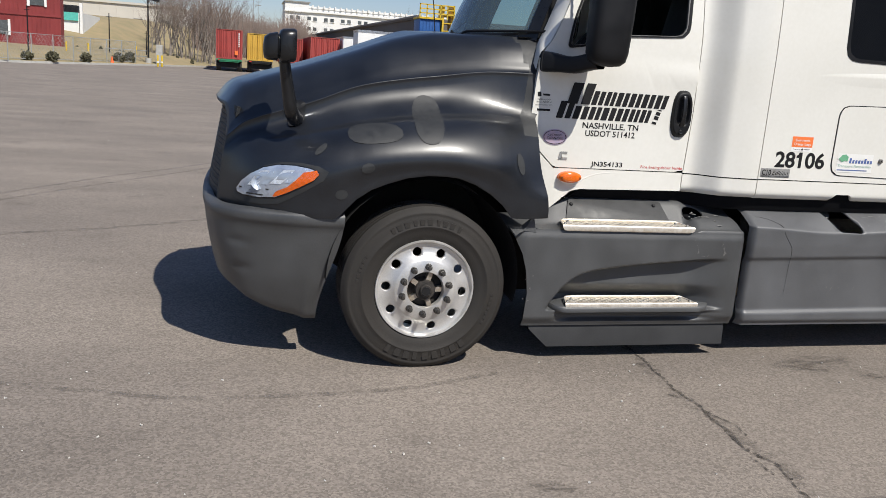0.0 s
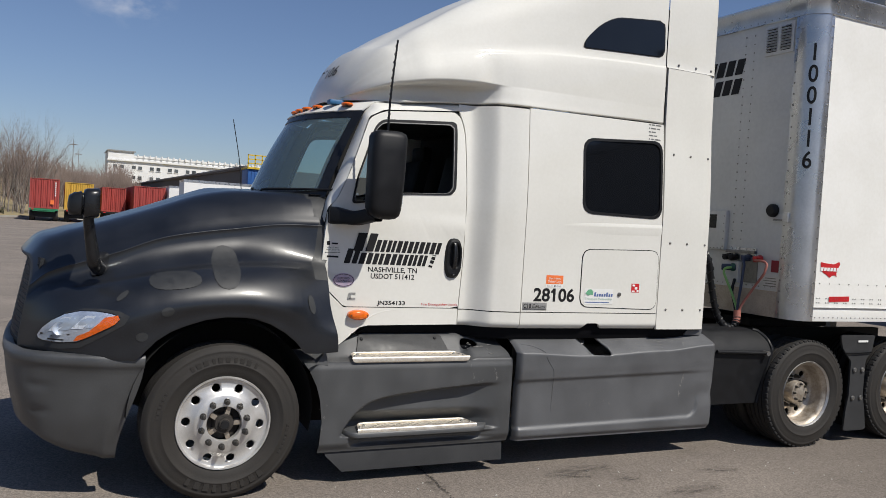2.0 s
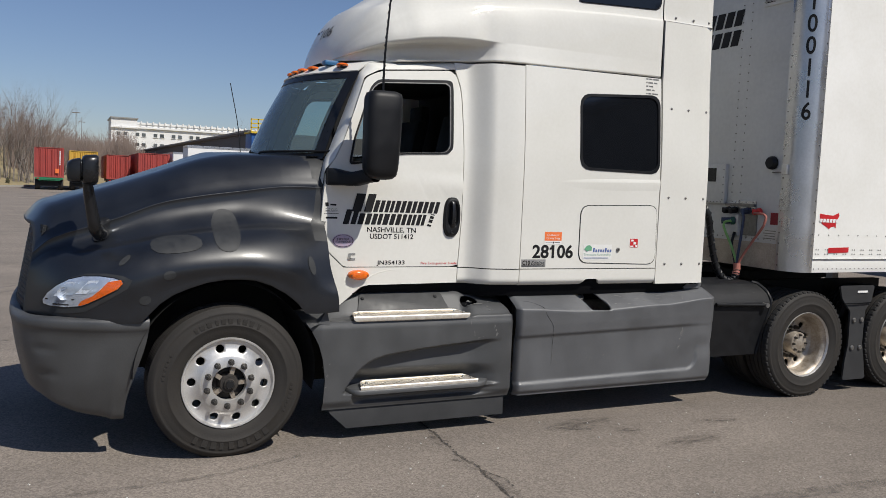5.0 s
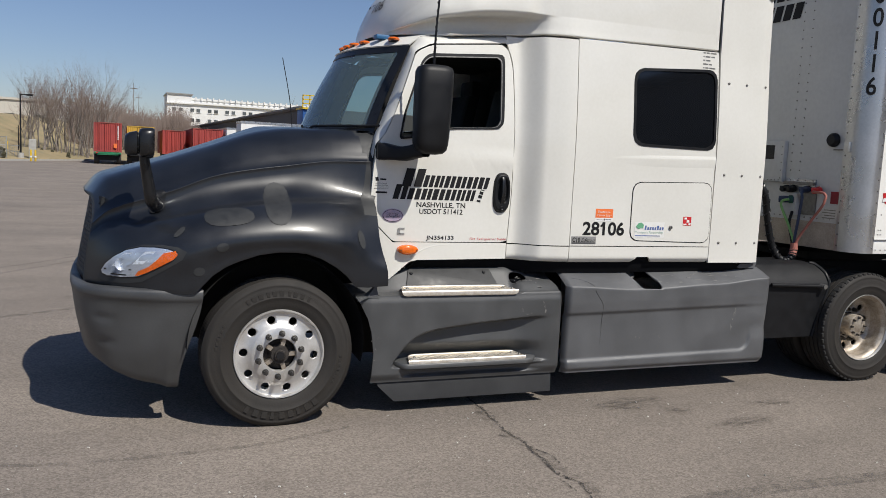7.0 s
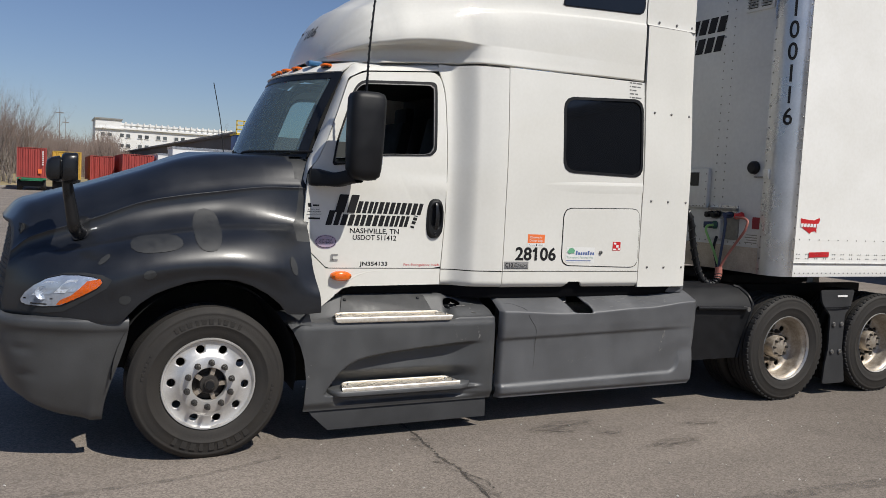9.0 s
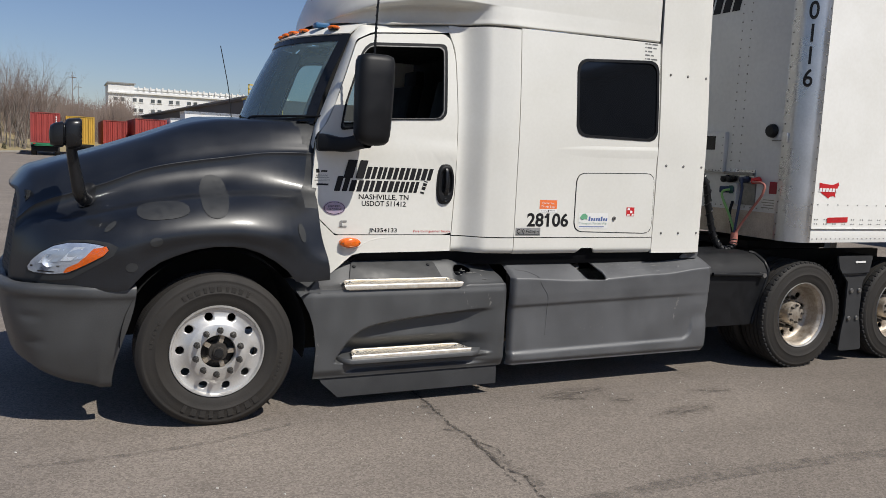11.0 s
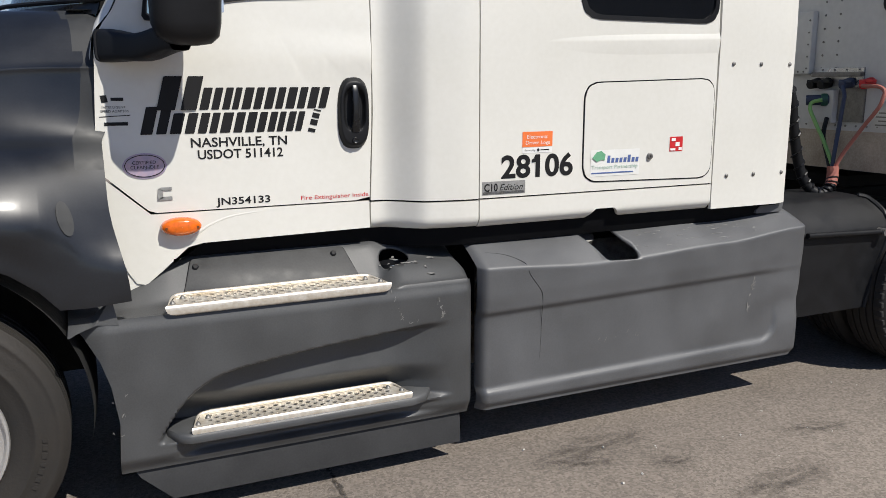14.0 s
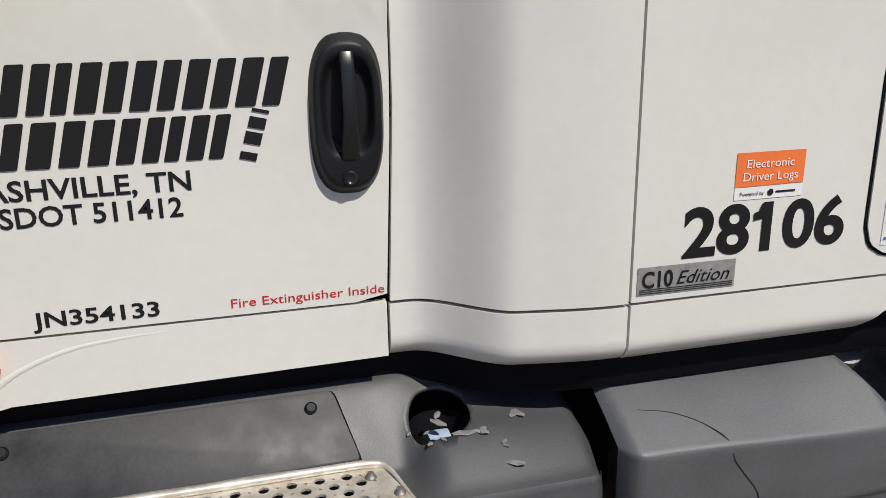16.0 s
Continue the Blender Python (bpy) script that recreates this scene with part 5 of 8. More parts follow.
def yfair(x, z):
    """The step fairing's outer face, with the pocket over the lower step."""
    y = 0.055 + 0.03 * smooth((0.30 - z) / 0.07) + 0.012 * smooth((z - 0.80) / 0.06)
    y += 0.05 * smooth((x - 2.13) / 0.05) ** 2 + 0.03 * smooth((0.66 - x) / 0.12)
    top = float(herm(POCK_X, POCK_T, x))
    d = top - z
    ends = smooth((x - 0.84) / 0.16) * smooth((2.08 - x) / 0.34)
    deep = 0.082 * smooth((2.08 - x) / 0.34) * smooth(d / 0.035) * smooth((z - 0.335) / 0.02)
    deep *= smooth((x - 0.80) / 0.10)
    deep *= 1.0 - 0.15 * smooth((d - 0.08) / 0.12) + 0.95 * smooth((0.50 - z) / 0.10)
    y += deep
    # the sill under the step tucks in, and the step itself stands proud
    y += 0.045 * ends * smooth((0.335 - z) / 0.02) * smooth((z - 0.255) / 0.03)
    return y


def zdeck(x, y):
    """The fairing's deck: flat under the upper step, mounded beside it."""
    flat = float(np.interp(y, [0.06, 0.075, 0.205, 0.225, 0.33, 0.355, 0.40], [0.848, 0.855, 0.862, 0.884, 0.998, 1.014, 1.02]))
    top = 1.012 - 0.07 * smooth((0.85 - x) / 0.22) - 0.035 * smooth((x - 1.93) / 0.2)
    mound = 0.865 + (top - 0.865) * float(np.interp(y, [0.075, 0.095, 0.13, 0.17, 0.21, 0.26, 0.33, 0.37], [0.0, 0.05, 0.21, 0.37, 0.49, 0.58, 0.80, 1.0]))
    flat = 0.850 + (flat - 0.850) * (0.25 + 0.75 * smooth((x - 0.64) / 0.28))
    k = smooth((1.86 - x) / 0.09)
    return flat * k + mound * (1 - k)


def fair_rows():
    rows = []
    for x in np.linspace(0, 1, 130):
        row = []
        zs = np.concatenate([[0.232], np.linspace(0.24, 0.855, 96)])
        for z in zs:
            xx = FX_L(z) + x * (2.172 - FX_L(z))
            row.append((xx, yfair(xx, z), z))
        x1 = FX_L(0.86) + x * (2.172 - FX_L(0.86))
        for y in (0.072, 0.085, 0.095, 0.11, 0.14, 0.17, 0.20, 0.212, 0.225, 0.24, 0.26, 0.28, 0.30, 0.315, 0.33, 0.343, 0.357, 0.38, 0.40):
            row.append((x1, y + 0.05 * smooth((x1 - 2.13) / 0.05) ** 2 * max(0.0, 1 - (y - 0.072) / 0.1), zdeck(x1, y) - 0.03 * smooth((x1 - 2.13) / 0.05) ** 2))
        rows.append(row)
    return rows


fair = part("step_fairing", loft(fair_rows(), thick=0.008), PLASTIC_STEP, truck, "grey plastic step fairing with a recessed lower step", angle=40)
# cup recess cut through the deck
rec = tube((1.865, 0.262, 0.80), (1.865, 0.262, 1.2), 0.066, n=36)
cut(fair, rec)
for p in fair.data.polygons:
    p.use_smooth = True
part("cup", lathe([(0.066, 0.0), (0.064, 0.06), (0.0, 0.06)], (0, 0, 0), 24), BLACK, truck).matrix_local = Matrix.Translation((1.865, 0.262, 0.925)) @ Matrix.Rotation(radians(-90), 4, "X")
part("filler_cap", box((1.835, 0.232, 0.885), (1.885, 0.268, 0.912)), TAPE, truck, "pale blue tape in the filler recess", bevel=0.006)


def tread_plate(name, x0, x1, y0, y1, z, label, parent, drop=0.04, slope=0.055):
    """An aluminium step: a folded plate with five rows of punched holes, a raised back ridge and cut-back ends."""
    bm = bmesh.new()
    pl = rounded([(x0 + 0.006, y0), (x1 - 0.006, y0), (x1 - slope, y1), (x0 + slope, y1)], 0.016, 4)
    f = bm.faces.new([bm.verts.new((x, y, z - 0.002)) for x, y in pl])
    ret = bmesh.ops.extrude_face_region(bm, geom=[f])
    for v in [g for g in ret["geom"] if isinstance(g, bmesh.types.BMVert)]:
        v.co.z -= 0.005
    bmesh.ops.recalc_face_normals(bm, faces=bm.faces)
    ob = part(name, bm, ALU_STEP, parent, label, flat=True)
    holes = bmesh.new()
    pitch, depth = 0.054, y1 - y0 - 0.048
    for r in range(5):
        y = y0 + 0.018 + depth * r / 4
        k = 0
        while x0 + 0.075 + 0.002 * r + (k + 0.5 * (r % 2)) * pitch < x1 - 0.075:
            x = x0 + 0.075 + 0.002 * r + (k + 0.5 * (r % 2)) * pitch
            tube((x, y, z - 0.05), (x, y, z + 0.05), 0.0112, n=8, bm=holes)
            tube((x + 0.5 * pitch, y, z - 0.05), (x + 0.5 * pitch, y, z + 0.05), 0.0036, n=5, bm=holes)
            k += 1
    cut(ob, holes)
    # front lip with rounded lower corners
    bm = loft([[(x0 + ix + (x1 - x0 - 2 * ix) * t, y0 + dy, z + dz) for t in np.linspace(0, 1, 6)] for ix, dy, dz in ((0.012, 0.012, 0.000), (0.003, 0.004, 0.002), (0.0, -0.001, -0.002), (0.0, -0.003, -0.008), (0.002, -0.003, -0.45 * drop), (0.008, -0.003, -0.72 * drop), (0.018, -0.002, -0.90 * drop), (0.034, 0.0, -drop), (0.036, 0.006, -drop - 0.003))], thick=0.004)
    part("edge", bm, ALU_STEP, ob, "folded aluminium edge", angle=50)
    # near-black sheet stands in for the shade below the holes
    part("hole_shade_backing", box((x0 + 0.07, y0 + 0.012, z - 0.035), (x1 - 0.07, y1 - 0.008, z - 0.028)), GAP, ob)
    # ridge along the back and down the slanted ends
    ridge = [(x0 + 0.010, y0 + 0.014, z - 0.003), (x0 + slope - 0.012, y1 - 0.018, z + 0.001), (x0 + slope + 0.020, y1 - 0.006, z + 0.004), (x0 + slope + 0.10, y1 - 0.004, z + 0.005), (x1 - slope - 0.10, y1 - 0.004, z + 0.005), (x1 - slope - 0.020, y1 - 0.006, z + 0.004), (x1 - slope + 0.012, y1 - 0.018, z + 0.001), (x1 - 0.010, y0 + 0.014, z - 0.003)]
    part("ridge", sweep(ridge, lambda t: 0.0035 + 0.0055 * smooth(min(t, 1 - t) / 0.28), 10, steps=5), ALU_STEP, ob, "raised rear ridge", angle=70)
    for x, y in ((x0 + 0.030, y0 + 0.040), (x0 + slope + 0.020, y1 - 0.048), (x1 - 0.034, y0 + 0.045), (x1 - slope - 0.024, y1 - 0.045)):
        part("screw", lathe([(0.0, -0.010), (0.006, -0.010), (0.0095, -0.002), (0.012, 0.0), (0.012, 0.003)], (0, 0, 0), 14), STEEL, ob).matrix_local = Matrix.Translation((x, y, z)) @ Matrix.Rotation(radians(-90), 4, "X")
    return ob


tread_plate("upper_step", 0.866, 1.776, 0.050, 0.208, 0.888, "perforated aluminium upper step", truck, 0.036)
tread_plate("lower_step", 0.928, 1.857, 0.03, 0.172, 0.392, "perforated aluminium lower step", truck)
shelf = bmesh.new()
prof = [(0.20, 0.375), (0.03, 0.372), (0.018, 0.36), (0.02, 0.335), (0.05, 0.318), (0.20, 0.31)]
rows = []
for x, k in ((0.80, 0.15), (0.84, 0.5), (0.885, 0.92), (0.93, 1.0), (1.86, 1.0), (1.92, 0.92), (1.98, 0.5), (2.02, 0.15)):
    rows.append([(x, 0.20 - (0.20 - y) * k, 0.35 + (z - 0.35) * (0.5 + 0.5 * k) + 0.02 * (1 - k)) for y, z in prof])
loft(rows, shelf)
part("step_shelf", shelf, PLASTIC_STEP, truck, "grey plastic shelf under the lower step", angle=50)
# access panel on the deck, with screws
AP = rounded([(0.955, 0.224), (1.690, 0.224), (1.648, 0.330), (1.0, 0.330)], 0.014, 4)
deck_at = lambda y: zdeck(1.3, y)
bm = bmesh.new()
grown = [(1.325 + (x - 1.325) * 1.011, 0.277 + (y - 0.277) * 1.06) for x, y in AP]
bm.faces.new([bm.verts.new((x, y, deck_at(y) + 0.0025)) for x, y in grown])
part("panel_gap", bm, GAP, truck, flat=True)
bm = bmesh.new()
f = bm.faces.new([bm.verts.new((x, y, deck_at(y) + 0.008)) for x, y in AP])
ret = bmesh.ops.extrude_face_region(bm, geom=[f])
for v in [g for g in ret["geom"] if isinstance(g, bmesh.types.BMVert)]:
    v.co.z -= 0.009
access = part("access_panel", bm, PLASTIC_DECK, truck, "grey battery cover with two screws", bevel=0.002, angle=50)
for x, y in ((1.014, 0.302), (1.600, 0.306)):
    s = part("screw", lathe([(0.0, -0.008), (0.009, -0.008), (0.013, -0.004), (0.013, 0.0)], (0, 0, 0), 16), BLACK, access)
    s.matrix_world = Matrix.Translation((x, y, deck_at(y) + 0.009)) @ Matrix.Rotation(radians(-45), 4, "X")
# worn bright edge where boots rub the cover
for pts in ([(1.02, 0.2245), (1.20, 0.2240), (1.38, 0.2245), (1.56, 0.2240)],):
    part("scuff", sweep([(x, y, deck_at(y) + 0.008) for x, y in pts], lambda t: 0.0016 + 0.0008 * math.sin(17 * t), 6, steps=6), SCUFF, access)
# lower flap
bm = loft([[(0.715 + k * (0.135 if j else 0.0) + t * (2.115 - 0.715 - k * (0.135 if j else 0)), 0.100 + dy, z) for t in np.linspace(0, 1, 10)] for j, (k, dy, z) in enumerate(((0, 0.02, 0.240), (0, 0.0, 0.232), (0.12, -0.006, 0.20), (1.0, -0.012, 0.088), (1.0, 0.0, 0.084)))], thick=0.006)
part("lower_flap", bm, FLAP, truck, "dark flap under the step fairing")
# rear fairing -----------------------------------------------------------------
RF_TOP = lambda x: 0.866 + 0.036 * smooth((2.85 - x) / 0.6) + 0.012 * smooth((x - 2.3) / 0.8) + 0.028 * smooth((x - 3.0) / 0.6) + 0.045 * smooth((x - 3.6) / 0.55)
RF_DECK_Y, RF_DECK_Z = (0.056, 0.060, 0.066, 0.085, 0.11, 0.14, 0.19, 0.25, 0.33), (-0.005, 0.001, 0.006, 0.021, 0.041, 0.063, 0.098, 0.128, 0.142)


def zrear(x, y):
    """The sloping deck over the rear fairing."""
    return RF_TOP(x) + float(np.interp(y, RF_DECK_Y, RF_DECK_Z)) * (1 - 0.30 * smooth((x - 2.9) / 1.1) - 0.26 * smooth((2.85 - x) / 0.6))


RF_R = lambda z: float(np.interp(z, [0.19, 0.24, 0.40, 0.60, 0.80, 0.95, 1.1], [4.12, 4.15, 4.205, 4.225, 4.215, 4.18, 4.10]))


def yrear(x, z):
    """The rear fairing's outer face: a long shallow inset between the upper crease and the foot, rounded at its rear end."""
    crease, foot, end = 0.700 + 0.022 * (x - 2.3), 0.300 + 0.012 * (x - 2.3), 4.02
    d = min(z - foot, end - x)
    if x > end - 0.12 and z < foot + 0.12:
        d = 0.12 - math.hypot(x - end + 0.12, z - foot - 0.12)
    # the rear rim of the inset fades out upwards
    rim = smooth(d / 0.035)
    rim += (1 - rim) * smooth((z - 0.40) / 0.16)
    y = 0.058 + 0.018 * smooth((crease - z) / 0.035) * rim * (1 - 0.75 * smooth((x - 3.80) / 0.30) * smooth((z - 0.5) / 0.15))
    y -= 0.004 * smooth((z - crease) / 0.08)
    y += 0.02 * smooth((0.265 - z) / 0.035)
    y += 0.05 * max(0.0, 1 - (x - 2.205) / 0.04) ** 2 + 0.06 * smooth((x - 4.12) / 0.11) ** 2
    return y


rows = []
for u in np.concatenate([np.linspace(0, 0.06, 12)[:-1], np.linspace(0.06, 0.85, 40)[:-1], np.linspace(0.85, 1, 36)]):
    row = []
    xm = 2.205 + u * (RF_R(0.9) - 2.205)
    top = RF_TOP(xm)
    for z in np.concatenate([[0.222], 0.228 + (top - 0.012 - 0.228) * np.linspace(0, 1, 70)]):
        x = 2.205 + u * (RF_R(z) - 2.205)
        row.append((x, yrear(x, z), z))
    for y in RF_DECK_Y:
        row.append((xm - 0.05 * u * (y - 0.05) / 0.3, max(y, yrear(xm, top) + 0.001 + (y - 0.058)), zrear(xm, y)))
    rows.append(row)
rear = part("rear_fairing", loft(rows, thick=0.010), PLASTIC, truck, "scratched grey plastic chassis fairing", angle=40)
notch = [(2.735, 1.20), (2.735, 1.03), (2.80, 0.995), (2.85, 0.94), (2.885, 0.876), (3.065, 0.870), (3.075, 0.905), (3.015, 0.97), (2.985, 1.05), (2.985, 1.20)]
bm = bmesh.new()
f = bm.faces.new([bm.verts.new((x, -0.1, z)) for x, z in rounded(notch, 0.025, 3)])
ret = bmesh.ops.extrude_face_region(bm, geom=[f])
for v in [g for g in ret["geom"] if isinstance(g, bmesh.types.BMVert)]:
    v.co.y = 0.5
cut(rear, bm)
for p in rear.data.polygons:
    p.use_smooth = True
part("fuel_tank", tube((2.35, 0.58, 0.62), (4.05, 0.58, 0.62), 0.33, n=40), ALU_DIRTY, truck, "aluminium fuel tank behind the fairing")
part("fuel_cap", tube((2.89, 0.32, 0.90), (2.89, 0.27, 0.97), 0.05, n=20), STEEL, truck, bevel=0.006)
# near-black box and sheet that stand in for the shade under the cab sill
part("gap_shade_box", box((0.86, 0.42, 0.60), (4.05, 0.46, 1.10)), GAP, truck)
part("gap_shade_sheet", loft([[(x, ycab(x, 1.1) + 0.03 + dy, z) for x in np.linspace(1.0, 4.05, 50)] for z, dy in ((1.15, 0.0), (1.07, 0.01), (0.99, 0.05))]), GAP, truck)
part("rear_bracket", panel(rounded([(3.90, 1.02), (4.10, 1.02), (4.115, 1.10), (4.0, 1.115)], 0.02, 3), lambda x, z: 0.17, None, 0.03, 32, 2), PLASTIC, truck)
# scratches and scuffs
rnd = random.Random(17)


def scuff_trail(points, surface, count, spread, size, parent, mat):
    """A broken trail of small flat scrapes along a line on a side face."""
    p = np.array(points, float)
    for _ in range(count):
        u = rnd.uniform(0, len(p) - 1)
        x, z = (float(np.interp(u, range(len(p)), p[:, k])) + rnd.gauss(0, spread) for k in (0, 1))
        L, w, turn = size * rnd.uniform(0.4, 1.6), size * rnd.uniform(0.08, 0.3), rnd.uniform(-0.9, 0.9) + 1.2
        q = [(x + L * c * math.cos(turn) - w * d * math.sin(turn), z + L * c * math.sin(turn) + w * d * math.cos(turn)) for c, d in ((-1, -0.2), (-0.3, -1), (0.6, -0.7), (1, 0.3), (0.2, 1), (-0.7, 0.6))]
        part("scuff", quad(q, surface, 0.0025), mat, parent, flat=True)


scuff_trail([(1.99, 0.80), (2.0, 0.76), (2.02, 0.72), (2.01, 0.70)], yfair, 14, 0.006, 0.008, fair, SCUFF)
scuff_trail([(1.78, 0.83), (1.80, 0.78), (1.82, 0.73), (1.86, 0.70), (1.90, 0.70)], yfair, 12, 0.006, 0.007, fair, SCUFF)
scuff_trail([(0.68, 0.42), (0.72, 0.50), (0.70, 0.60)], yfair, 7, 0.02, 0.007, fair, SCUFF)
top = [(x, y, zrear(x, y) + 0.0004) for x, y in ((2.27, 0.150), (2.34, 0.135), (2.40, 0.105), (2.44, 0.068))]
side = [(x, yrear(x, z) - 0.0004, z) for x, z in ((2.45, 0.862), (2.475, 0.825), (2.515, 0.770), (2.525, 0.72), (2.53, 0.60), (2.525, 0.44))]
part("scratch", sweep(top + side, lambda t: 0.0006 + 0.0010 * math.sin(3.0 * t + 0.1), 5, steps=4), SCRATCH, rear)
scuff_trail([(3.85, 0.70), (3.82, 0.60), (3.80, 0.50)], yrear, 12, 0.004, 0.014, rear, SCUFF)
scuff_trail([(2.85, 0.50), (3.10, 0.48)], yrear, 6, 0.012, 0.010, rear, SCUFF)
rnd = random.Random(8)
for _ in range(46):
    x, y = rnd.uniform(3.05, 3.95), rnd.uniform(0.09, 0.26)
    z = zrear(x, y) + 0.001
    L, a = rnd.uniform(0.015, 0.07), rnd.uniform(-0.3, 0.3)
    part("scratch", tube((x, y, z), (x + L * math.cos(a), y + 0.3 * L * math.sin(a), z), rnd.uniform(0.0012, 0.0025), 0.0008, n=4), SCUFF, rear)
for _ in range(16):
    x, y = 1.75 + rnd.gauss(0.16, 0.10), rnd.uniform(0.12, 0.26)
    z = zdeck(x, y) + 0.001
    L = rnd.uniform(0.008, 0.03)
    bm = bmesh.new()
    bmesh.ops.create_icosphere(bm, subdivisions=1, radius=1, matrix=Matrix.LocRotScale((x, y, z), Euler((0, 0, rnd.random() * 3)), (L, L * 0.4, 0.0025)))
    part("scuff", bm, SCUFF, fair)

# wheels -----------------------------------------------------------------------
R_TYRE, W_TYRE = 0.496, 0.275


def tyre_bm(depth=0.012):
    """A truck tyre round the y axis; its outer side is at y = 0."""
    prof = [(0.290, 0.020), (0.300, 0.004), (0.318, -0.006), (0.345, -0.014), (0.375, -0.019), (0.378, -0.0215), (0.384, -0.0215), (0.387, -0.019), (0.415, -0.018), (0.440, -0.013), (0.452, -0.010), (0.456, -0.0115), (0.463, -0.010),
            (0.474, -0.002), (0.484, 0.008), (0.492, 0.018)]
    for k in range(5):
        y0 = 0.022 + k * 0.0475
        prof += [(R_TYRE, y0), (R_TYRE, y0 + 0.036)]
        if k < 4:
            prof += [(R_TYRE - depth, y0 + 0.037), (R_TYRE - depth, y0 + 0.0465)]
    prof += [(0.490, 0.259), (0.478, 0.270), (0.44, 0.283), (0.38, 0.288), (0.32, 0.275), (0.290, 0.255)]
    bm = lathe(prof, n=72)
    return bm


def nut_bm():
    bm = tube((0, 0.0, 0), (0, -0.014, 0), 0.021, 0.019, n=14)
    tube((0, -0.012, 0), (0, -0.040, 0), 0.0165, 0.0155, n=6, bm=bm)
    tube((0, -0.040, 0), (0, -0.052, 0), 0.0115, 0.010, n=10, bm=bm)
    return bm


def holes_bm(radius, r, n=10, phase=0.0, y0=-0.2, y1=0.4):
    bm = bmesh.new()
    for k in range(n):
        a = 2 * math.pi * k / n + phase
        tube((radius * math.cos(a), y0, radius * math.sin(a)), (radius * math.cos(a), y1, radius * math.sin(a)), r, n=22, bm=bm)
    return bm


TURN_W = radians(-4)
front_wheel = new("wheel", None)
front_wheel.parent = truck
tagged(front_wheel, "steer wheel with a worn tyre and polished aluminium rim")
tyre = part("tyre", tyre_bm(), RUBBER, front_wheel, "worn black tyre", angle=40)
for a0, n_, step, r0, r1 in ((238, 9, 8.2, 0.388, 0.432), (62, 10, 6.4, 0.392, 0.425), (150, 6, 4.2, 0.402, 0.420), (330, 7, 4.2, 0.402, 0.420)):
    for k in range(n_):
        a1, a2 = radians(a0 + k * step), radians(a0 + k * step + step * (0.62 if k % 3 else 0.42))
        ring = [(r * math.cos(a), r * math.sin(a)) for r, a in ((r0, a1), (r1, a1), (r1, (a1 + a2) / 2), (r1, a2), (r0, a2), (r0, (a1 + a2) / 2))]
        bm = bmesh.new()
        top = [bm.verts.new((x, -0.0212, z)) for x, z in ring]
        low = [bm.verts.new((x, -0.012, z)) for x, z in ring]
        bm.faces.new(top)
        for i in range(6):
            bm.faces.new((top[i], low[i], low[(i + 1) % 6], top[(i + 1) % 6]))
        part("sidewall_mark", bm, RUBBER, front_wheel, flat=True)
rim = part("rim", lathe([(0.286, 0.17), (0.286, 0.03), (0.2975, 0.012), (0.3000, 0.002), (0.2965, -0.006), (0.288, -0.005), (0.283, 0.004), (0.279, 0.016), (0.262, 0.021), (0.225, 0.014), (0.205, 0.004), (0.190, -0.010),
                         (0.178, -0.018), (0.112, -0.020), (0.108, -0.014), (0.108, 0.02), (0.18, 0.03), (0.262, 0.036), (0.272, 0.045), (0.272, 0.17)], n=80, closed=True), ALU, front_wheel, "polished aluminium rim with ten hand holes", angle=40)
cut(rim, holes_bm(0.232, 0.0265, phase=TURN_W))
for p in rim.data.polygons:
    p.use_smooth = True
nut0 = None
for k in range(10):
    a = 2 * math.pi * k / 10 + TURN_W + radians(18)
    if nut0 is None:
        nut = nut0 = part("lug_nut", nut_bm(), LUG_STEEL, front_wheel, flat=True)
    else:
        nut = new("lug_nut", nut0.data)
        nut.parent = front_wheel
    nut.matrix_local = Matrix.Translation((0.1435 * math.cos(a), -0.019, 0.1435 * math.sin(a)))
hubm = lathe([(0.0, -0.040), (0.033, -0.040), (0.036, -0.036), (0.037, -0.022), (0.056, -0.020), (0.060, -0.014), (0.062, 0.01), (0.072, 0.04), (0.106, 0.045), (0.106, 0.06)], n=40)
hub = part("hub", hubm, RUST, front_wheel, "dirty steel hub with an oil cap")
part("oil_cap", lathe([(0.0, -0.047), (0.024, -0.047), (0.0265, -0.044), (0.027, -0.038)], n=24), BLACK_SATIN, hub)
for k in range(5):
    a = 2 * math.pi * k / 5 + 0.3
    c, s = math.cos(a), math.sin(a)
    part("hub_rib", box((-0.014, 0.0, 0.052), (0.014, 0.05, 0.106)), ALU_DIRTY, hub).matrix_local = Matrix.Rotation(a, 4, "Y")
part("brake_drum", tube((0, 0.05, 0), (0, 0.28, 0), 0.20, n=32), UNDER, front_wheel)
front_wheel.matrix_local = Matrix.Translation((0.012, 0.002, 0.490))
bpy.context.view_layer.update()
f2 = copy_thing(front_wheel, Matrix.Translation((0.012, 2 * MID - 0.002, 0.490)) @ Matrix.Rotation(math.pi, 4, "Z"))

dual = new("dual_wheel", None)
dual.parent = truck
tagged(dual, "drive axle dual wheel with deep dusty rims")
d_t = part("tyre", tyre_bm(0.016), RUBBER, dual, "black drive tyre", angle=40)
inner_t = new("tyre", d_t.data)
inner_t.parent = dual
inner_t.location = (0, 0.335, 0)
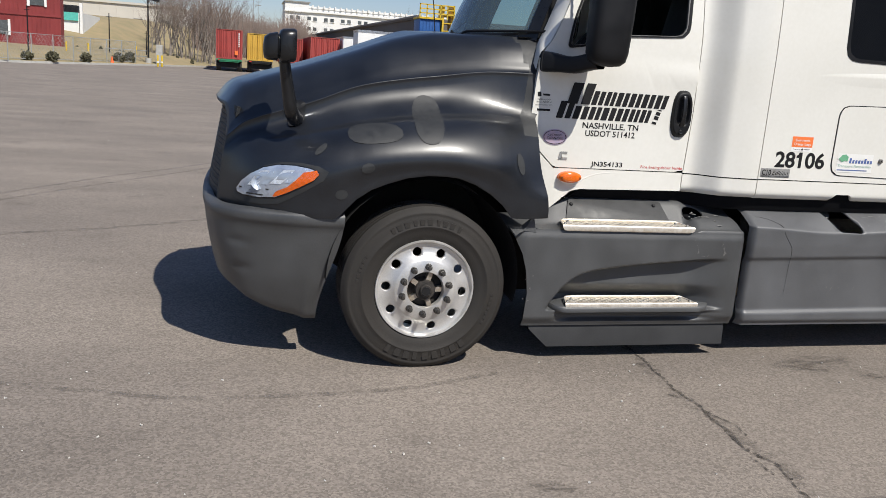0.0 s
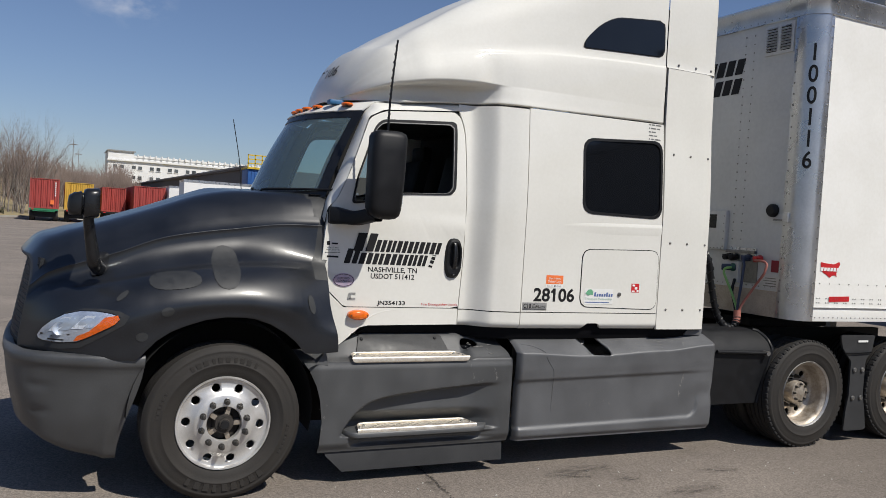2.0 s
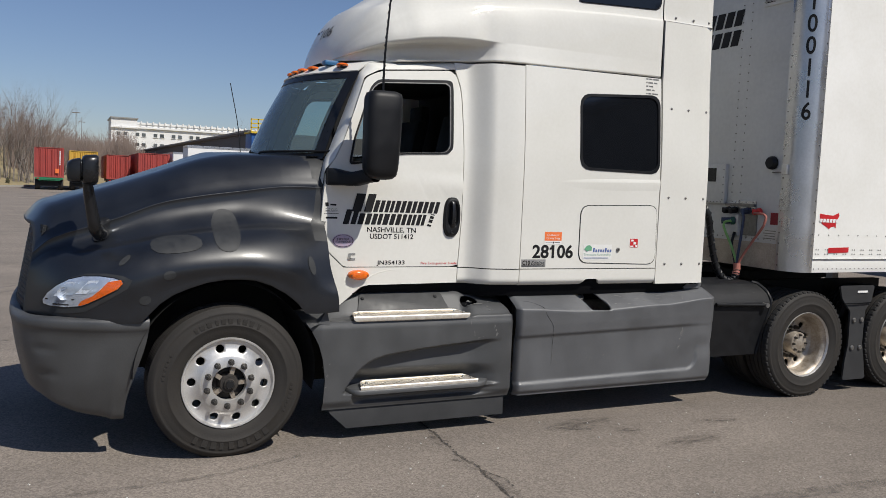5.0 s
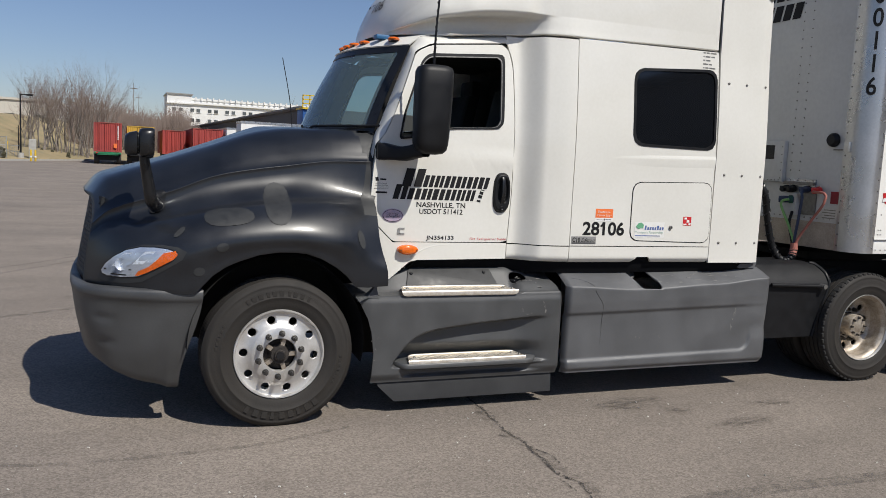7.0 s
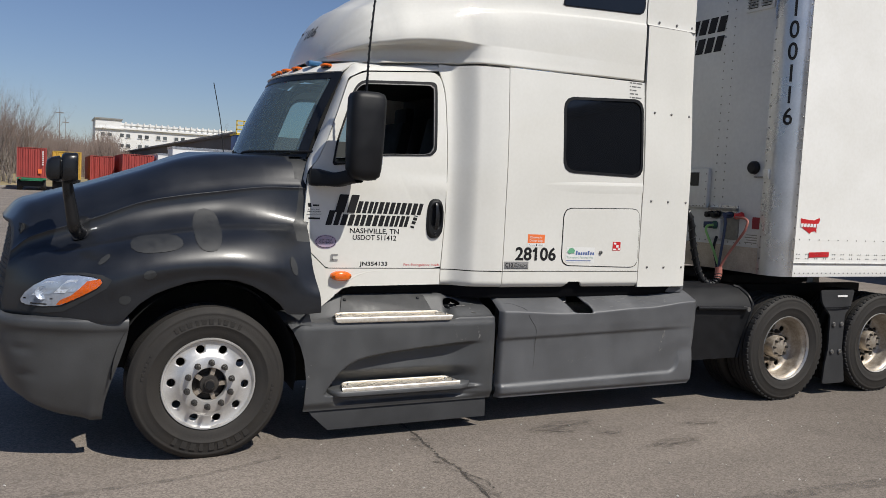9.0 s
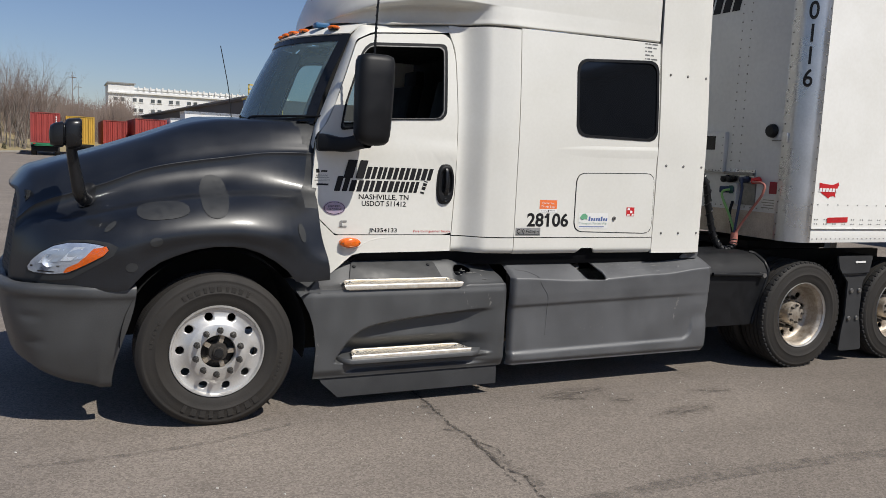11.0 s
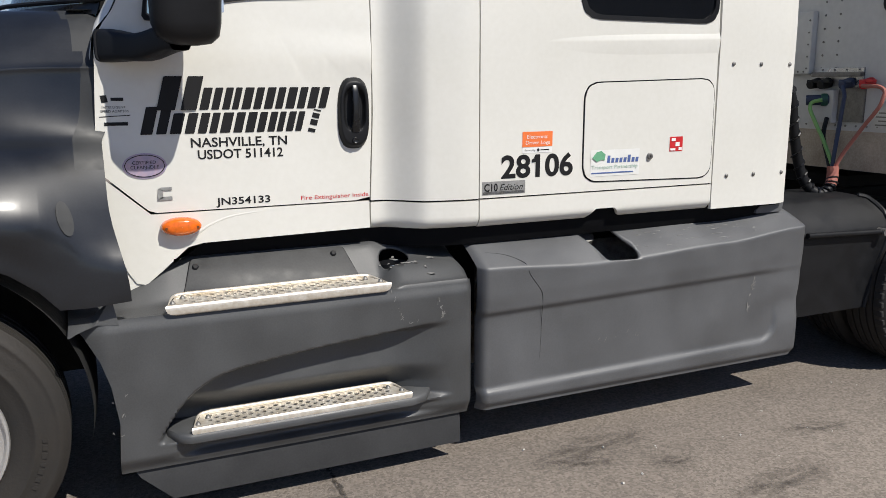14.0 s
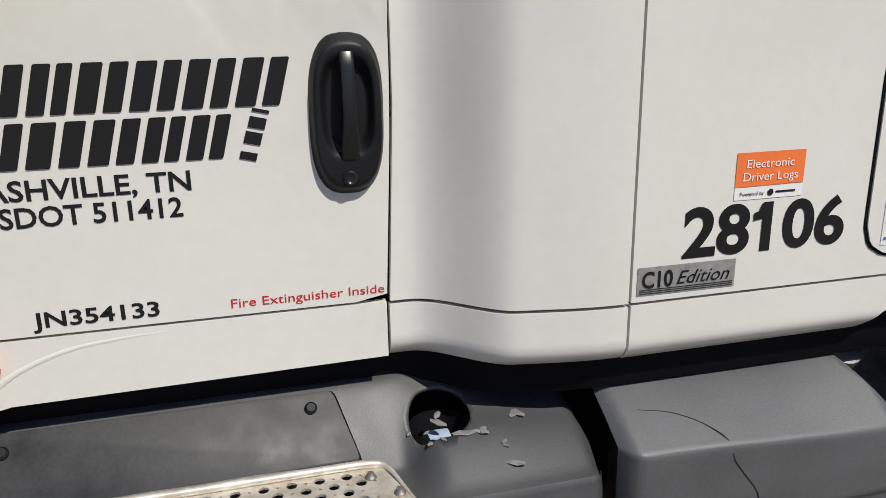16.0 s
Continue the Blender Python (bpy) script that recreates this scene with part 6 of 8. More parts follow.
for k in range(56):
    a = 2 * math.pi * k / 56
    if k == 0:
        lug = lug0 = part("tread_lug", box((-0.019, 0.003, R_TYRE - 0.03), (0.019, 0.060, R_TYRE + 0.0015)), TREAD, dual, bevel=0.004, seg=1)
    else:
        lug = new("tread_lug", lug0.data)
        lug.parent = dual
    lug.matrix_local = Matrix.Rotation(a, 4, "Y")
d_rim = part("rim", lathe([(0.2965, -0.004), (0.2995, 0.002), (0.2975, 0.012), (0.284, 0.024), (0.268, 0.040), (0.262, 0.06), (0.262, 0.155), (0.250, 0.170), (0.225, 0.182), (0.200, 0.186), (0.112, 0.186), (0.112, 0.20), (0.20, 0.20), (0.25, 0.195),
                           (0.275, 0.165), (0.275, 0.06), (0.29, 0.03), (0.302, 0.014)][::-1], n=80, closed=True), ALU_DIRTY, dual, "deep aluminium rim brown with dust", angle=40)
cut(d_rim, holes_bm(0.232 - 0.03, 0.029, n=10, phase=0.2, y0=0.165, y1=0.4))
for p in d_rim.data.polygons:
    p.use_smooth = True
lip = part("rim_lip", lathe([(0.290, 0.014), (0.2955, 0.0), (0.2995, -0.006), (0.3025, 0.002), (0.301, 0.012)], n=80), ALU, dual, "bright rim edge")
for k in range(10):
    a = 2 * math.pi * k / 10 + 0.2 + radians(18)
    nut = new("lug_nut", nut0.data)
    nut.parent = dual
    nut.matrix_local = Matrix.Translation((0.1435 * math.cos(a), 0.184, 0.1435 * math.sin(a)))
d_hub = part("hub", lathe([(0.0, 0.070), (0.070, 0.070), (0.095, 0.074), (0.102, 0.085), (0.104, 0.19)], n=36), ALU_DIRTY, dual, "dusty axle hub flange")
for k in range(8):
    a = 2 * math.pi * k / 8
    st = new("stud", nut0.data)
    st.parent = d_hub
    st.matrix_local = Matrix.Translation((0.078 * math.cos(a), 0.072, 0.078 * math.sin(a))) @ Matrix.Diagonal((0.62, 0.5, 0.62, 1))
dual.matrix_local = Matrix.Translation((5.285, 0.02, 0.492))
bpy.context.view_layer.update()
for x, m in ((6.605, Matrix.Identity(4)), (5.285, None), (6.605, None)):
    if m is None:
        copy_thing(dual, Matrix.Translation((x, 2 * MID - 0.02, 0.492)) @ Matrix.Rotation(math.pi, 4, "Z"))
    else:
        copy_thing(dual, Matrix.Translation((x, 0.02, 0.492)) @ Matrix.Rotation(radians(20), 4, "Y"))

# chassis, wheel-house, fenders ---------------------------------------------------
for y in (0.80, 2 * MID - 0.88):
    part("frame_rail", box((-0.9, y, 0.72), (7.3, y + 0.08, 1.0)), UNDER, truck)
part("front_axle", tube((0.012, 0.25, 0.46), (0.012, 2 * MID - 0.25, 0.46), 0.06, n=12), UNDER, truck)
for x in (5.285, 6.605):
    part("drive_axle", tube((x, 0.35, 0.49), (x, 2 * MID - 0.35, 0.49), 0.11, n=16), UNDER, truck)
part("engine_block", box((-0.85, 0.80, 0.55), (0.6, 2 * MID - 0.80, 1.42)), UNDER, truck, bevel=0.03)
wh = bmesh.new()
rows = []
for y in (0.02, 0.30, 0.62, 0.80):
    rows.append([(0.01 + (0.60 - 0.02 * (y < 0.1)) * math.cos(a), y, 0.55 + (0.60 if y > 0.1 else 0.59) * math.sin(a)) for a in np.linspace(-0.25, math.pi + 0.02, 30)])
loft(rows, wh)
part("wheel_house", wh, UNDER, truck, "black inner fender liner", angle=60)
part("wheel_house_wall", box((-0.60, 0.78, 0.45), (0.60, 0.80, 1.20)), UNDER, truck)
QX = lambda z: float(np.interp(z, [0.40, 0.55, 0.70, 0.85, 0.95, 1.0, 1.035, 1.06], [4.765, 4.80, 4.85, 4.90, 4.915, 4.905, 4.865, 4.80]))
rows = []
for y, z in ((0.60, 1.062), (0.34, 1.060), (0.27, 1.052), (0.235, 1.035), (0.16, 0.955), (0.115, 0.895), (0.105, 0.87), (0.11, 0.80), (0.115, 0.70), (0.12, 0.55), (0.125, 0.41)):
    rows.append([(4.16 + (QX(z) - 4.16) * t, y, z) for t in np.linspace(0, 1, 10)])
quarter = part("quarter_fender", loft(rows, thick=0.008), BLACK, truck, "black plastic quarter fender ahead of the drive tyres", angle=50)
part("lip", sweep([(QX(z), y, z) for y, z in ((0.27, 1.055), (0.235, 1.035), (0.16, 0.955), (0.112, 0.88), (0.112, 0.75), (0.12, 0.58), (0.125, 0.41))], 0.016, 8), BLACK, quarter)
rows = [[(QX(z) - 0.005, y0 + (0.62 - y0) * t, z) for t in (0, 0.5, 1)] for y0, z in ((0.27, 1.05), (0.16, 0.955), (0.112, 0.88), (0.112, 0.75), (0.12, 0.58), (0.125, 0.41))]
part("inner_shell", loft(rows, thick=0.006), BLACK, quarter, angle=60)
part("fender_bracket", tube((4.22, 0.085, 0.885), (4.80, 0.085, 0.865), 0.016, n=12), BLACK, truck)
part("bracket_end", tube((4.81, 0.055, 0.865), (4.81, 0.13, 0.865), 0.022, n=14), STEEL, truck)
fl = bmesh.new()
outl = rounded([(5.715, 1.035), (6.20, 1.035), (6.165, 0.875), (6.085, 0.79), (6.08, 0.45), (6.125, 0.29), (6.155, 0.115), (5.84, 0.115), (5.85, 0.29), (5.885, 0.45), (5.88, 0.79), (5.765, 0.885)], 0.025, 4)
flap = part("centre_flap", panel(outl, lambda x, z: 0.035 + 0.01 * abs(x - 5.98), None, 0.02, 120, 4, centre=(5.98, 0.7)), FLAP, truck, "black plastic flap between the drive tyres", angle=50)
part("flap_fold", sweep([(5.76, 0.022, 0.865), (5.95, 0.02, 0.862), (6.14, 0.022, 0.87)], 0.006, 6), GAP, flap)
for x, z in ((5.93, 0.70), (6.04, 0.70), (5.93, 0.43), (6.04, 0.43)):
    part("bolt", lathe([(0.0, -0.012), (0.018, -0.012), (0.022, -0.006), (0.024, 0.0)], (x, 0.03, z), 16), STEEL, flap)
part("logo_bar", quad([(5.95, 0.985), (6.09, 0.985), (6.09, 0.965), (5.95, 0.965)], lambda x, z: 0.03, 0.003), PALE_LABEL, flap)
part("fifth_wheel", box((5.3, 0.75, 1.02), (6.4, 2 * MID - 0.75, 1.10)), UNDER, truck, bevel=0.02)
part("deck_plate", box((4.12, 0.5, 0.98), (4.9, 2 * MID - 0.5, 1.01)), UNDER, truck)
part("underbody", box((0.7, 0.5, 0.35), (4.0, 2 * MID - 0.5, 0.70)), UNDER, truck)

# lettering on the door -------------------------------------------------------------
yd = lambda x, z: ydoor(x, z)


def slant_block(x, z, w, h, lift=0.0022, ln=0.27):
    """One pair of plain slanted bars of the company sign."""
    for u0, u1 in ((0.0, 0.46), (0.60, 1.0)):
        q = rounded([(x + w * u0, z), (x + w * u1, z), (x + w * u1 + ln * h, z + h), (x + w * u0 + ln * h, z + h)], 0.004, 3)
        part("sign_block", drape(q, yd, lift, rings=4, n=0), INK, near_door, "plain black block of the company sign", flat=True)


# two rows of blocks, the first of each one tall; then four small ones on a slant
blocks = [(0.905, 1.612, 0.150, 0.130, 0.007)] + [(x, 1.612, w, 0.086) for x, w in ((1.066, 0.076), (1.154, 0.064), (1.230, 0.078), (1.320, 0.076), (1.408, 0.080), (1.500, 0.080))]
blocks += [(0.840, 1.520, 0.096, 0.106)] + [(x, 1.520, w, 0.080) for x, w in ((0.948, 0.094), (1.054, 0.074), (1.140, 0.088), (1.240, 0.078), (1.330, 0.064), (1.406, 0.066))]
for block in blocks:
    slant_block(*block)
for k, h in enumerate((0.014, 0.022, 0.020, 0.006)):
    z0 = 1.518 + 0.0285 * k
    cx = 1.500 + 0.34 * (z0 - 1.518)
    part("sign_block", quad([(cx, z0), (cx + 0.030, z0 - 0.007), (cx + 0.030 + 0.3 * h, z0 - 0.007 + h), (cx + 0.3 * h, z0 + h)], yd, 0.0022), INK, near_door, flat=True)
words("lettering", "NASHVILLE, TN", 1.026, 1.466, 0.036, INK, near_door, yd, width=0.385, weight=0.0009, label="black lettering")
words("lettering", "USDOT 511412", 1.050, 1.418, 0.036, INK, near_door, yd, width=0.342, weight=0.0009)
words("lettering", "JN354133", 1.110, 1.229, 0.029, INK, near_door, yd, width=0.220, weight=0.0008)
words("lettering", "Fire Extinguisher Inside", 1.461, 1.229, 0.018, RED_INK, near_door, yd, width=0.300, weight=0.0, label="red lettering")
part("label", drape(oval(0.848, 1.400, 0.082, 0.050), yd, 0.003, rings=2), LILAC_LABEL, near_door, "oval foil label", angle=80)
part("label_ring", panel(oval(0.848, 1.400, 0.075, 0.044, n=40), lambda x, z: yd(x, z) - 0.0055, oval(0.848, 1.400, 0.072, 0.041, n=40), 0.002, 48, 1), INK, near_door)
words("lettering", "CERTIFIED", 0.802, 1.407, 0.013, INK, near_door, yd, width=0.088, lift=0.006)
words("lettering", "CLEAN IDLE", 0.795, 1.389, 0.013, INK, near_door, yd, width=0.105, lift=0.006)
words("lettering", "INTELLIGENT", 0.712, 1.622, 0.009, INK, near_door, yd, width=0.085)
words("lettering", "SPEED ADAPTER", 0.706, 1.607, 0.009, INK, near_door, yd, width=0.10)
for q in ([(0.708, 1.67), (0.73, 1.672), (0.735, 1.645), (0.712, 1.643)], [(0.745, 1.662), (0.79, 1.662), (0.79, 1.650), (0.745, 1.650)], [(0.70, 1.592), (0.81, 1.597), (0.81, 1.594), (0.70, 1.589)], [(0.715, 1.570), (0.80, 1.570), (0.80, 1.557), (0.715, 1.557)]):
    part("mark", quad(q, yd), INK, near_door, flat=True)
for q in ([(0.885, 1.262), (0.908, 1.270), (0.908, 1.302), (0.890, 1.308)], [(0.890, 1.308), (0.905, 1.300), (0.942, 1.300), (0.942, 1.313), (0.902, 1.313)], [(0.885, 1.262), (0.942, 1.262), (0.942, 1.276), (0.905, 1.276)]):
    bm = bmesh.new()
    bm.faces.new([bm.verts.new((x, yd(x, z) - 0.004, z)) for x, z in q])
    part("badge", bm, GREY_LABEL, near_door, "small grey metal badge", flat=True)

# lettering on the sleeper ------------------------------------------------------------
ysl = lambda x, z: ysleeper(x, z)
HATCH_LABEL = material("worn_clear_label", (0.755, 0.755, 0.725), 0.45, vary=0.03, scale=20)
FADED_GREEN = material("faded_green_print", (0.38, 0.52, 0.43), 0.5, vary=0.1)
words("fleet_number", "28106", 2.333, 1.295, 0.098, INK, sleeper, ysl, width=0.378, weight=0.0038, label="black fleet number")
part("fleet_number", quad([(2.490, 1.357), (2.516, 1.361), (2.517, 1.392), (2.507, 1.392), (2.501, 1.377), (2.490, 1.373)], ysl, 0.0024), INK, sleeper, flat=True)
part("label", quad([(2.440, 1.428), (2.597, 1.430), (2.597, 1.497), (2.440, 1.497)], ysl), ORANGE_LABEL, sleeper, "orange label", flat=True)
words("lettering", "Electronic", 2.463, 1.466, 0.017, PALE_LABEL, sleeper, ysl, width=0.108, lift=0.0028)
words("lettering", "Driver Logs", 2.457, 1.440, 0.017, PALE_LABEL, sleeper, ysl, width=0.125, lift=0.0028)
part("label", quad([(2.440, 1.402), (2.597, 1.402), (2.597, 1.427), (2.440, 1.427)], ysl), PALE_LABEL, sleeper, "white strip under the orange label", flat=True)
words("lettering", "Powered by", 2.452, 1.410, 0.008, INK, sleeper, ysl, width=0.055, lift=0.0028)
part("mark", drape(oval(2.522, 1.4145, 0.007, 0.007), ysl, 0.0032, rings=2, n=12), INK, sleeper, flat=True)
part("mark", quad([(2.534, 1.4125), (2.58, 1.4125), (2.58, 1.4165), (2.534, 1.4165)], ysl, 0.0028), INK, sleeper, flat=True)
part("label", quad([(2.238, 1.222), (2.458, 1.222), (2.458, 1.281), (2.238, 1.281)], ysl), GREY_LABEL, sleeper, "brushed grey label", flat=True)
words("lettering", "C10", 2.248, 1.238, 0.034, INK, sleeper, ysl, width=0.068, lift=0.0028, weight=0.001)
words("lettering", "Edition", 2.325, 1.240, 0.028, INK, sleeper, ysl, width=0.120, lift=0.0028, shear=0.35)
for k in range(3):
    part("mark", quad([(2.243, 1.2255 + 0.004 * k), (2.453, 1.2255 + 0.004 * k), (2.453, 1.2270 + 0.004 * k), (2.243, 1.2270 + 0.004 * k)], ysl, 0.0028), INK, sleeper, flat=True)
yh = lambda x, z: ysleeper(x, z) - 0.006
part("label", quad([(2.805, 1.278), (3.085, 1.278), (3.085, 1.402), (2.805, 1.402)], yh), HATCH_LABEL, hatch, "white label with a green leaf mark", flat=True)
part("mark", drape([(2.812, 1.366), (2.835, 1.392), (2.862, 1.398), (2.886, 1.380), (2.882, 1.352), (2.862, 1.356), (2.838, 1.346)], yh, 0.005, rings=2, n=24), GREEN_INK, hatch, flat=True)
for k in range(8):
    part("mark", quad([(2.897 + 0.0235 * k, 1.340), (2.913 + 0.0235 * k, 1.340), (2.916 + 0.0235 * k, 1.362 if k % 5 else 1.374), (2.900 + 0.0235 * k, 1.362 if k % 5 else 1.374)], yh, 0.0028), BLUE_INK, hatch, "plain blue block", flat=True)
words("lettering", "Transport Partnership", 2.81, 1.312, 0.018, FADED_GREEN, hatch, yh, width=0.265, lift=0.0028)
part("mark", quad([(2.81, 1.290), (3.05, 1.290), (3.05, 1.296), (2.81, 1.296)], yh, 0.0028), BLUE_INK, hatch, flat=True)
part("label", quad([(3.265, 1.380), (3.345, 1.380), (3.345, 1.452), (3.265, 1.452)], yh), RED_INK, hatch, "small red label", flat=True)
for q in ([(3.275, 1.430), (3.30, 1.430), (3.30, 1.445), (3.275, 1.445)], [(3.30, 1.405), (3.325, 1.405), (3.325, 1.425), (3.30, 1.425)], [(3.32, 1.385), (3.34, 1.385), (3.34, 1.40), (3.32, 1.40)], [(3.27, 1.385), (3.30, 1.385), (3.30, 1.395), (3.27, 1.395)]):
    part("mark", quad(q, yh, 0.0028), PALE_LABEL, hatch, flat=True)
for k, row in enumerate(((0.022, 0.030, 0.058), (0.012, 0.048, 0.034), (0.018, 0.042), (0.046, 0.030), (0.012, 0.030, 0.060))):
    x0 = 3.378
    for w in row:
        z0 = 2.766 - 0.030 * k
        part("mark", quad([(x0, z0), (x0 + w, z0), (x0 + w, z0 + 0.011), (x0, z0 + 0.011)], ysl), PRINT, sleeper, "unreadable small print", flat=True)
        x0 += w + 0.010

# ---- trailer ----
trailer = thing("box_trailer", "white box trailer with riveted aluminium corner post, coupled to the truck", "trailer", (13.0, MID, 0))
TX, TY, TZ0, TZ1, TEND = 4.99, -0.06, 1.175, 4.12, 21.2
TY2 = 2 * MID - TY


def corner(t, z, out=0.0):
    """The rounded front corner, from the front face (t = 0) to the side (t = 1)."""
    a = t * math.pi / 2
    return (TX + 0.16 - (0.16 + out) * math.cos(a), TY + 0.20 - (0.20 + out) * math.sin(a), z)


# white sheet toned down for shade, as the front faces away from sun
FRONT = material("shade_darkened_front_sheet", (0.56, 0.57, 0.56), 0.45, vary=0.06, scale=1.5, fine=25, tint=(0.47, 0.48, 0.48), bump=0.03, bump_scale=4)
SCUFFPLATE = material("stained_scuff_plate", (0.42, 0.37, 0.30), 0.7, vary=0.25, scale=5, tint=(0.25, 0.20, 0.15))
part("front_wall", box((TX + 0.01, TY + 0.19, TZ0 + 0.24), (TX + 0.06, TY2 - 0.19, 3.94)), FRONT, trailer, "white front wall, darkened to its shaded tone, streaked")
part("scuff_plate", box((TX + 0.004, TY + 0.19, TZ0), (TX + 0.05, TY2 - 0.19, TZ0 + 0.24)), SCUFFPLATE, trailer, "stained steel plate along the foot")
post_rows = [[corner(t, z) for t in np.linspace(0, 1, 15)] for z in np.linspace(TZ0, 3.93, 12)]
post = part("corner_post", loft(post_rows, thick=0.006), ALU_POST, trailer, "rounded aluminium corner post", angle=60)
part("flange", box((TX - 0.004, TY + 0.185, TZ0), (TX + 0.012, TY + 0.235, 3.93)), ALU_POST, post, bevel=0.002)
part("flange", box((TX + 0.155, TY - 0.004, TZ0), (TX + 0.20, TY + 0.012, 3.93)), ALU_POST, post, bevel=0.002)
side = part("side_wall", box((TX + 0.195, TY + 0.002, TZ0 + 0.12), (TEND, TY + 0.05, 3.93)), TRAILER_WHITE, trailer, "white smooth side wall")
part("side_wall", box((TX + 0.195, TY2 - 0.05, TZ0), (TEND, TY2, 3.93)), TRAILER_WHITE, trailer)
part("rear_frame", box((TEND, TY, TZ0), (TEND + 0.08, TY2, TZ1)), TRAILER_WHITE, trailer)
part("roof", box((TX + 0.1, TY + 0.06, 4.06), (TEND, TY2 - 0.06, 4.10)), ALU_POST, trailer)
part("floor", box((TX + 0.05, TY + 0.05, TZ0 + 0.02), (TEND, TY2 - 0.05, TZ0 + 0.10)), UNDER, trailer)
part("bottom_rail", box((TX + 0.195, TY - 0.006, TZ0), (TEND, TY + 0.03, TZ0 + 0.125)), TRAILER_WHITE, trailer, "white bottom rail with rivets", bevel=0.004)
part("rail_lip", box((TX + 0.195, TY - 0.014, TZ0 + 0.118), (TEND, TY + 0.0, TZ0 + 0.128)), ALU_POST, trailer)
tr_rows = []
for z, o in ((3.925, 0.004), (3.93, 0.012), (4.07, 0.012), (4.085, 0.022), (4.11, 0.022), (4.122, 0.008), (4.122, -0.06)):
    pts = [(TX - o, y, z) for y in np.linspace(TY2 - 0.2, TY + 0.20, 8)] + [corner(t, z, o) for t in np.linspace(0, 1, 13)[1:-1]] + [(x, TY - o, z) for x in np.linspace(TX + 0.16, TEND, 8)]
    tr_rows.append(pts)
rail = part("top_rail", loft(tr_rows, thick=0.004), ALU_POST, trailer, "riveted aluminium top rail", angle=40)
rv = bmesh.new()
bmesh.ops.create_icosphere(rv, subdivisions=1, radius=0.0085)
rivet = part("rivet", rv, STEEL, post)
rivet.location = (TX - 0.004, TY + 0.21, TZ0 + 0.05)


def more_rivets(parent, places, k=1.0):
    for p in places:
        r = new("rivet", rivet.data)
        r.parent = parent
        r.matrix_parent_inverse = parent.matrix_world.inverted()
        r.location, r.scale = p, (k, k, k)


bpy.context.view_layer.update()
more_rivets(post, [(TX - 0.004, TY + 0.21, TZ0 + 0.05 + 0.1 * k) for k in range(1, 28)] + [(TX + 0.178, TY - 0.004, TZ0 + 0.05 + 0.1 * k) for k in range(28)])
more_rivets(trailer, [(TX + 0.008, y, 1.47 + 0.082 * k) for y in (0.665, 0.775) for k in range(30)] + [(TX + 0.008, 0.18 + 0.075 * k, 1.445) for k in range(16)], 0.9)
more_rivets(rail, [(TX + 0.22 + 0.085 * k, TY - 0.013, z) for k in range(22) for z in (3.955, 4.045)] + [(TX - 0.013, 0.20 + 0.085 * k, 3.95) for k in range(18)], 0.8)
more_rivets(side, [(TX + 0.24 + 0.12 * k + 0.03 * j, TY, z) for k in range(14) for j in (0, 1) for z in (1.345, 1.385)] + [(TX + 0.26 + 0.13 * k, TY, 1.52) for k in range(12)], 0.75)
more_rivets(side, [(TX + 0.22 + 0.06 * k, TY - 0.008, TZ0 + 0.035) for k in range(28)], 0.7)
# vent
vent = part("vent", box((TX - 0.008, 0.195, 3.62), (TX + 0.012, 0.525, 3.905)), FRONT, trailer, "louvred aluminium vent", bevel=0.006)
for c in (0.28, 0.44):
    for k in range(9):
        z = 3.655 + 0.026 * k
        bm = loft([[(TX - 0.010 - dx, c - 0.06 + 0.12 * t, z + dz) for t in (0, 0.1, 0.9, 1)] for dx, dz in ((0.0, 0.016), (0.012, 0.006), (0.012, 0.002), (0.0, -0.001))])
        part("louvre", bm, ALU_POST, vent)
        part("slot", box((TX - 0.0095, c - 0.055, z - 0.006), (TX - 0.0085, c + 0.055, z + 0.0)), GAP, vent)
part("round_plug", lathe([(0.0, -0.05), (0.045, -0.05), (0.060, -0.03), (0.063, 0.0)], n=28), BLACK, trailer, "round black cap").matrix_world = Matrix.Translation((TX + 0.0, 0.285, 2.162)) @ Matrix.Rotation(radians(-90), 4, "Z")
part("latch", box((TX - 0.03, 0.098, 2.055), (TX + 0.0, 0.155, 2.145)), ALU_POST, trailer, "small latch", bevel=0.006)
part("latch_rod", tube((TX - 0.015, 0.155, 2.075), (TX - 0.015, 0.27, 2.075), 0.006, n=8), STEEL, trailer)
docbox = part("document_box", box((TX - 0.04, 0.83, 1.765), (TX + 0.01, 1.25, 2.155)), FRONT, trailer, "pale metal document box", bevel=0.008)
part("window", box((TX - 0.044, 0.95, 1.98), (TX - 0.038, 1.22, 2.115)), TINTED, docbox)
more_rivets(docbox, [(TX - 0.042, 0.85, 1.80 + 0.075 * k) for k in range(5)] + [(TX - 0.042, 0.87 + 0.045 * k, 1.780) for k in range(8)], 0.8)
# partly hidden company sign as plain slanted blocks
for k in range(5):
    for z in (3.50, 3.31):
        y = 0.80 + 0.125 * k + (0.03 if z < 3.4 else 0.0)
        bm = bmesh.new()
        bm.faces.new([bm.verts.new((TX + 0.006, yy, zz)) for yy, zz in ((y, z), (y + 0.10, z), (y + 0.06, z + 0.15), (y - 0.04, z + 0.15))])
        part("sign_block", bm, INK, trailer, "plain black block of the company sign", flat=True)
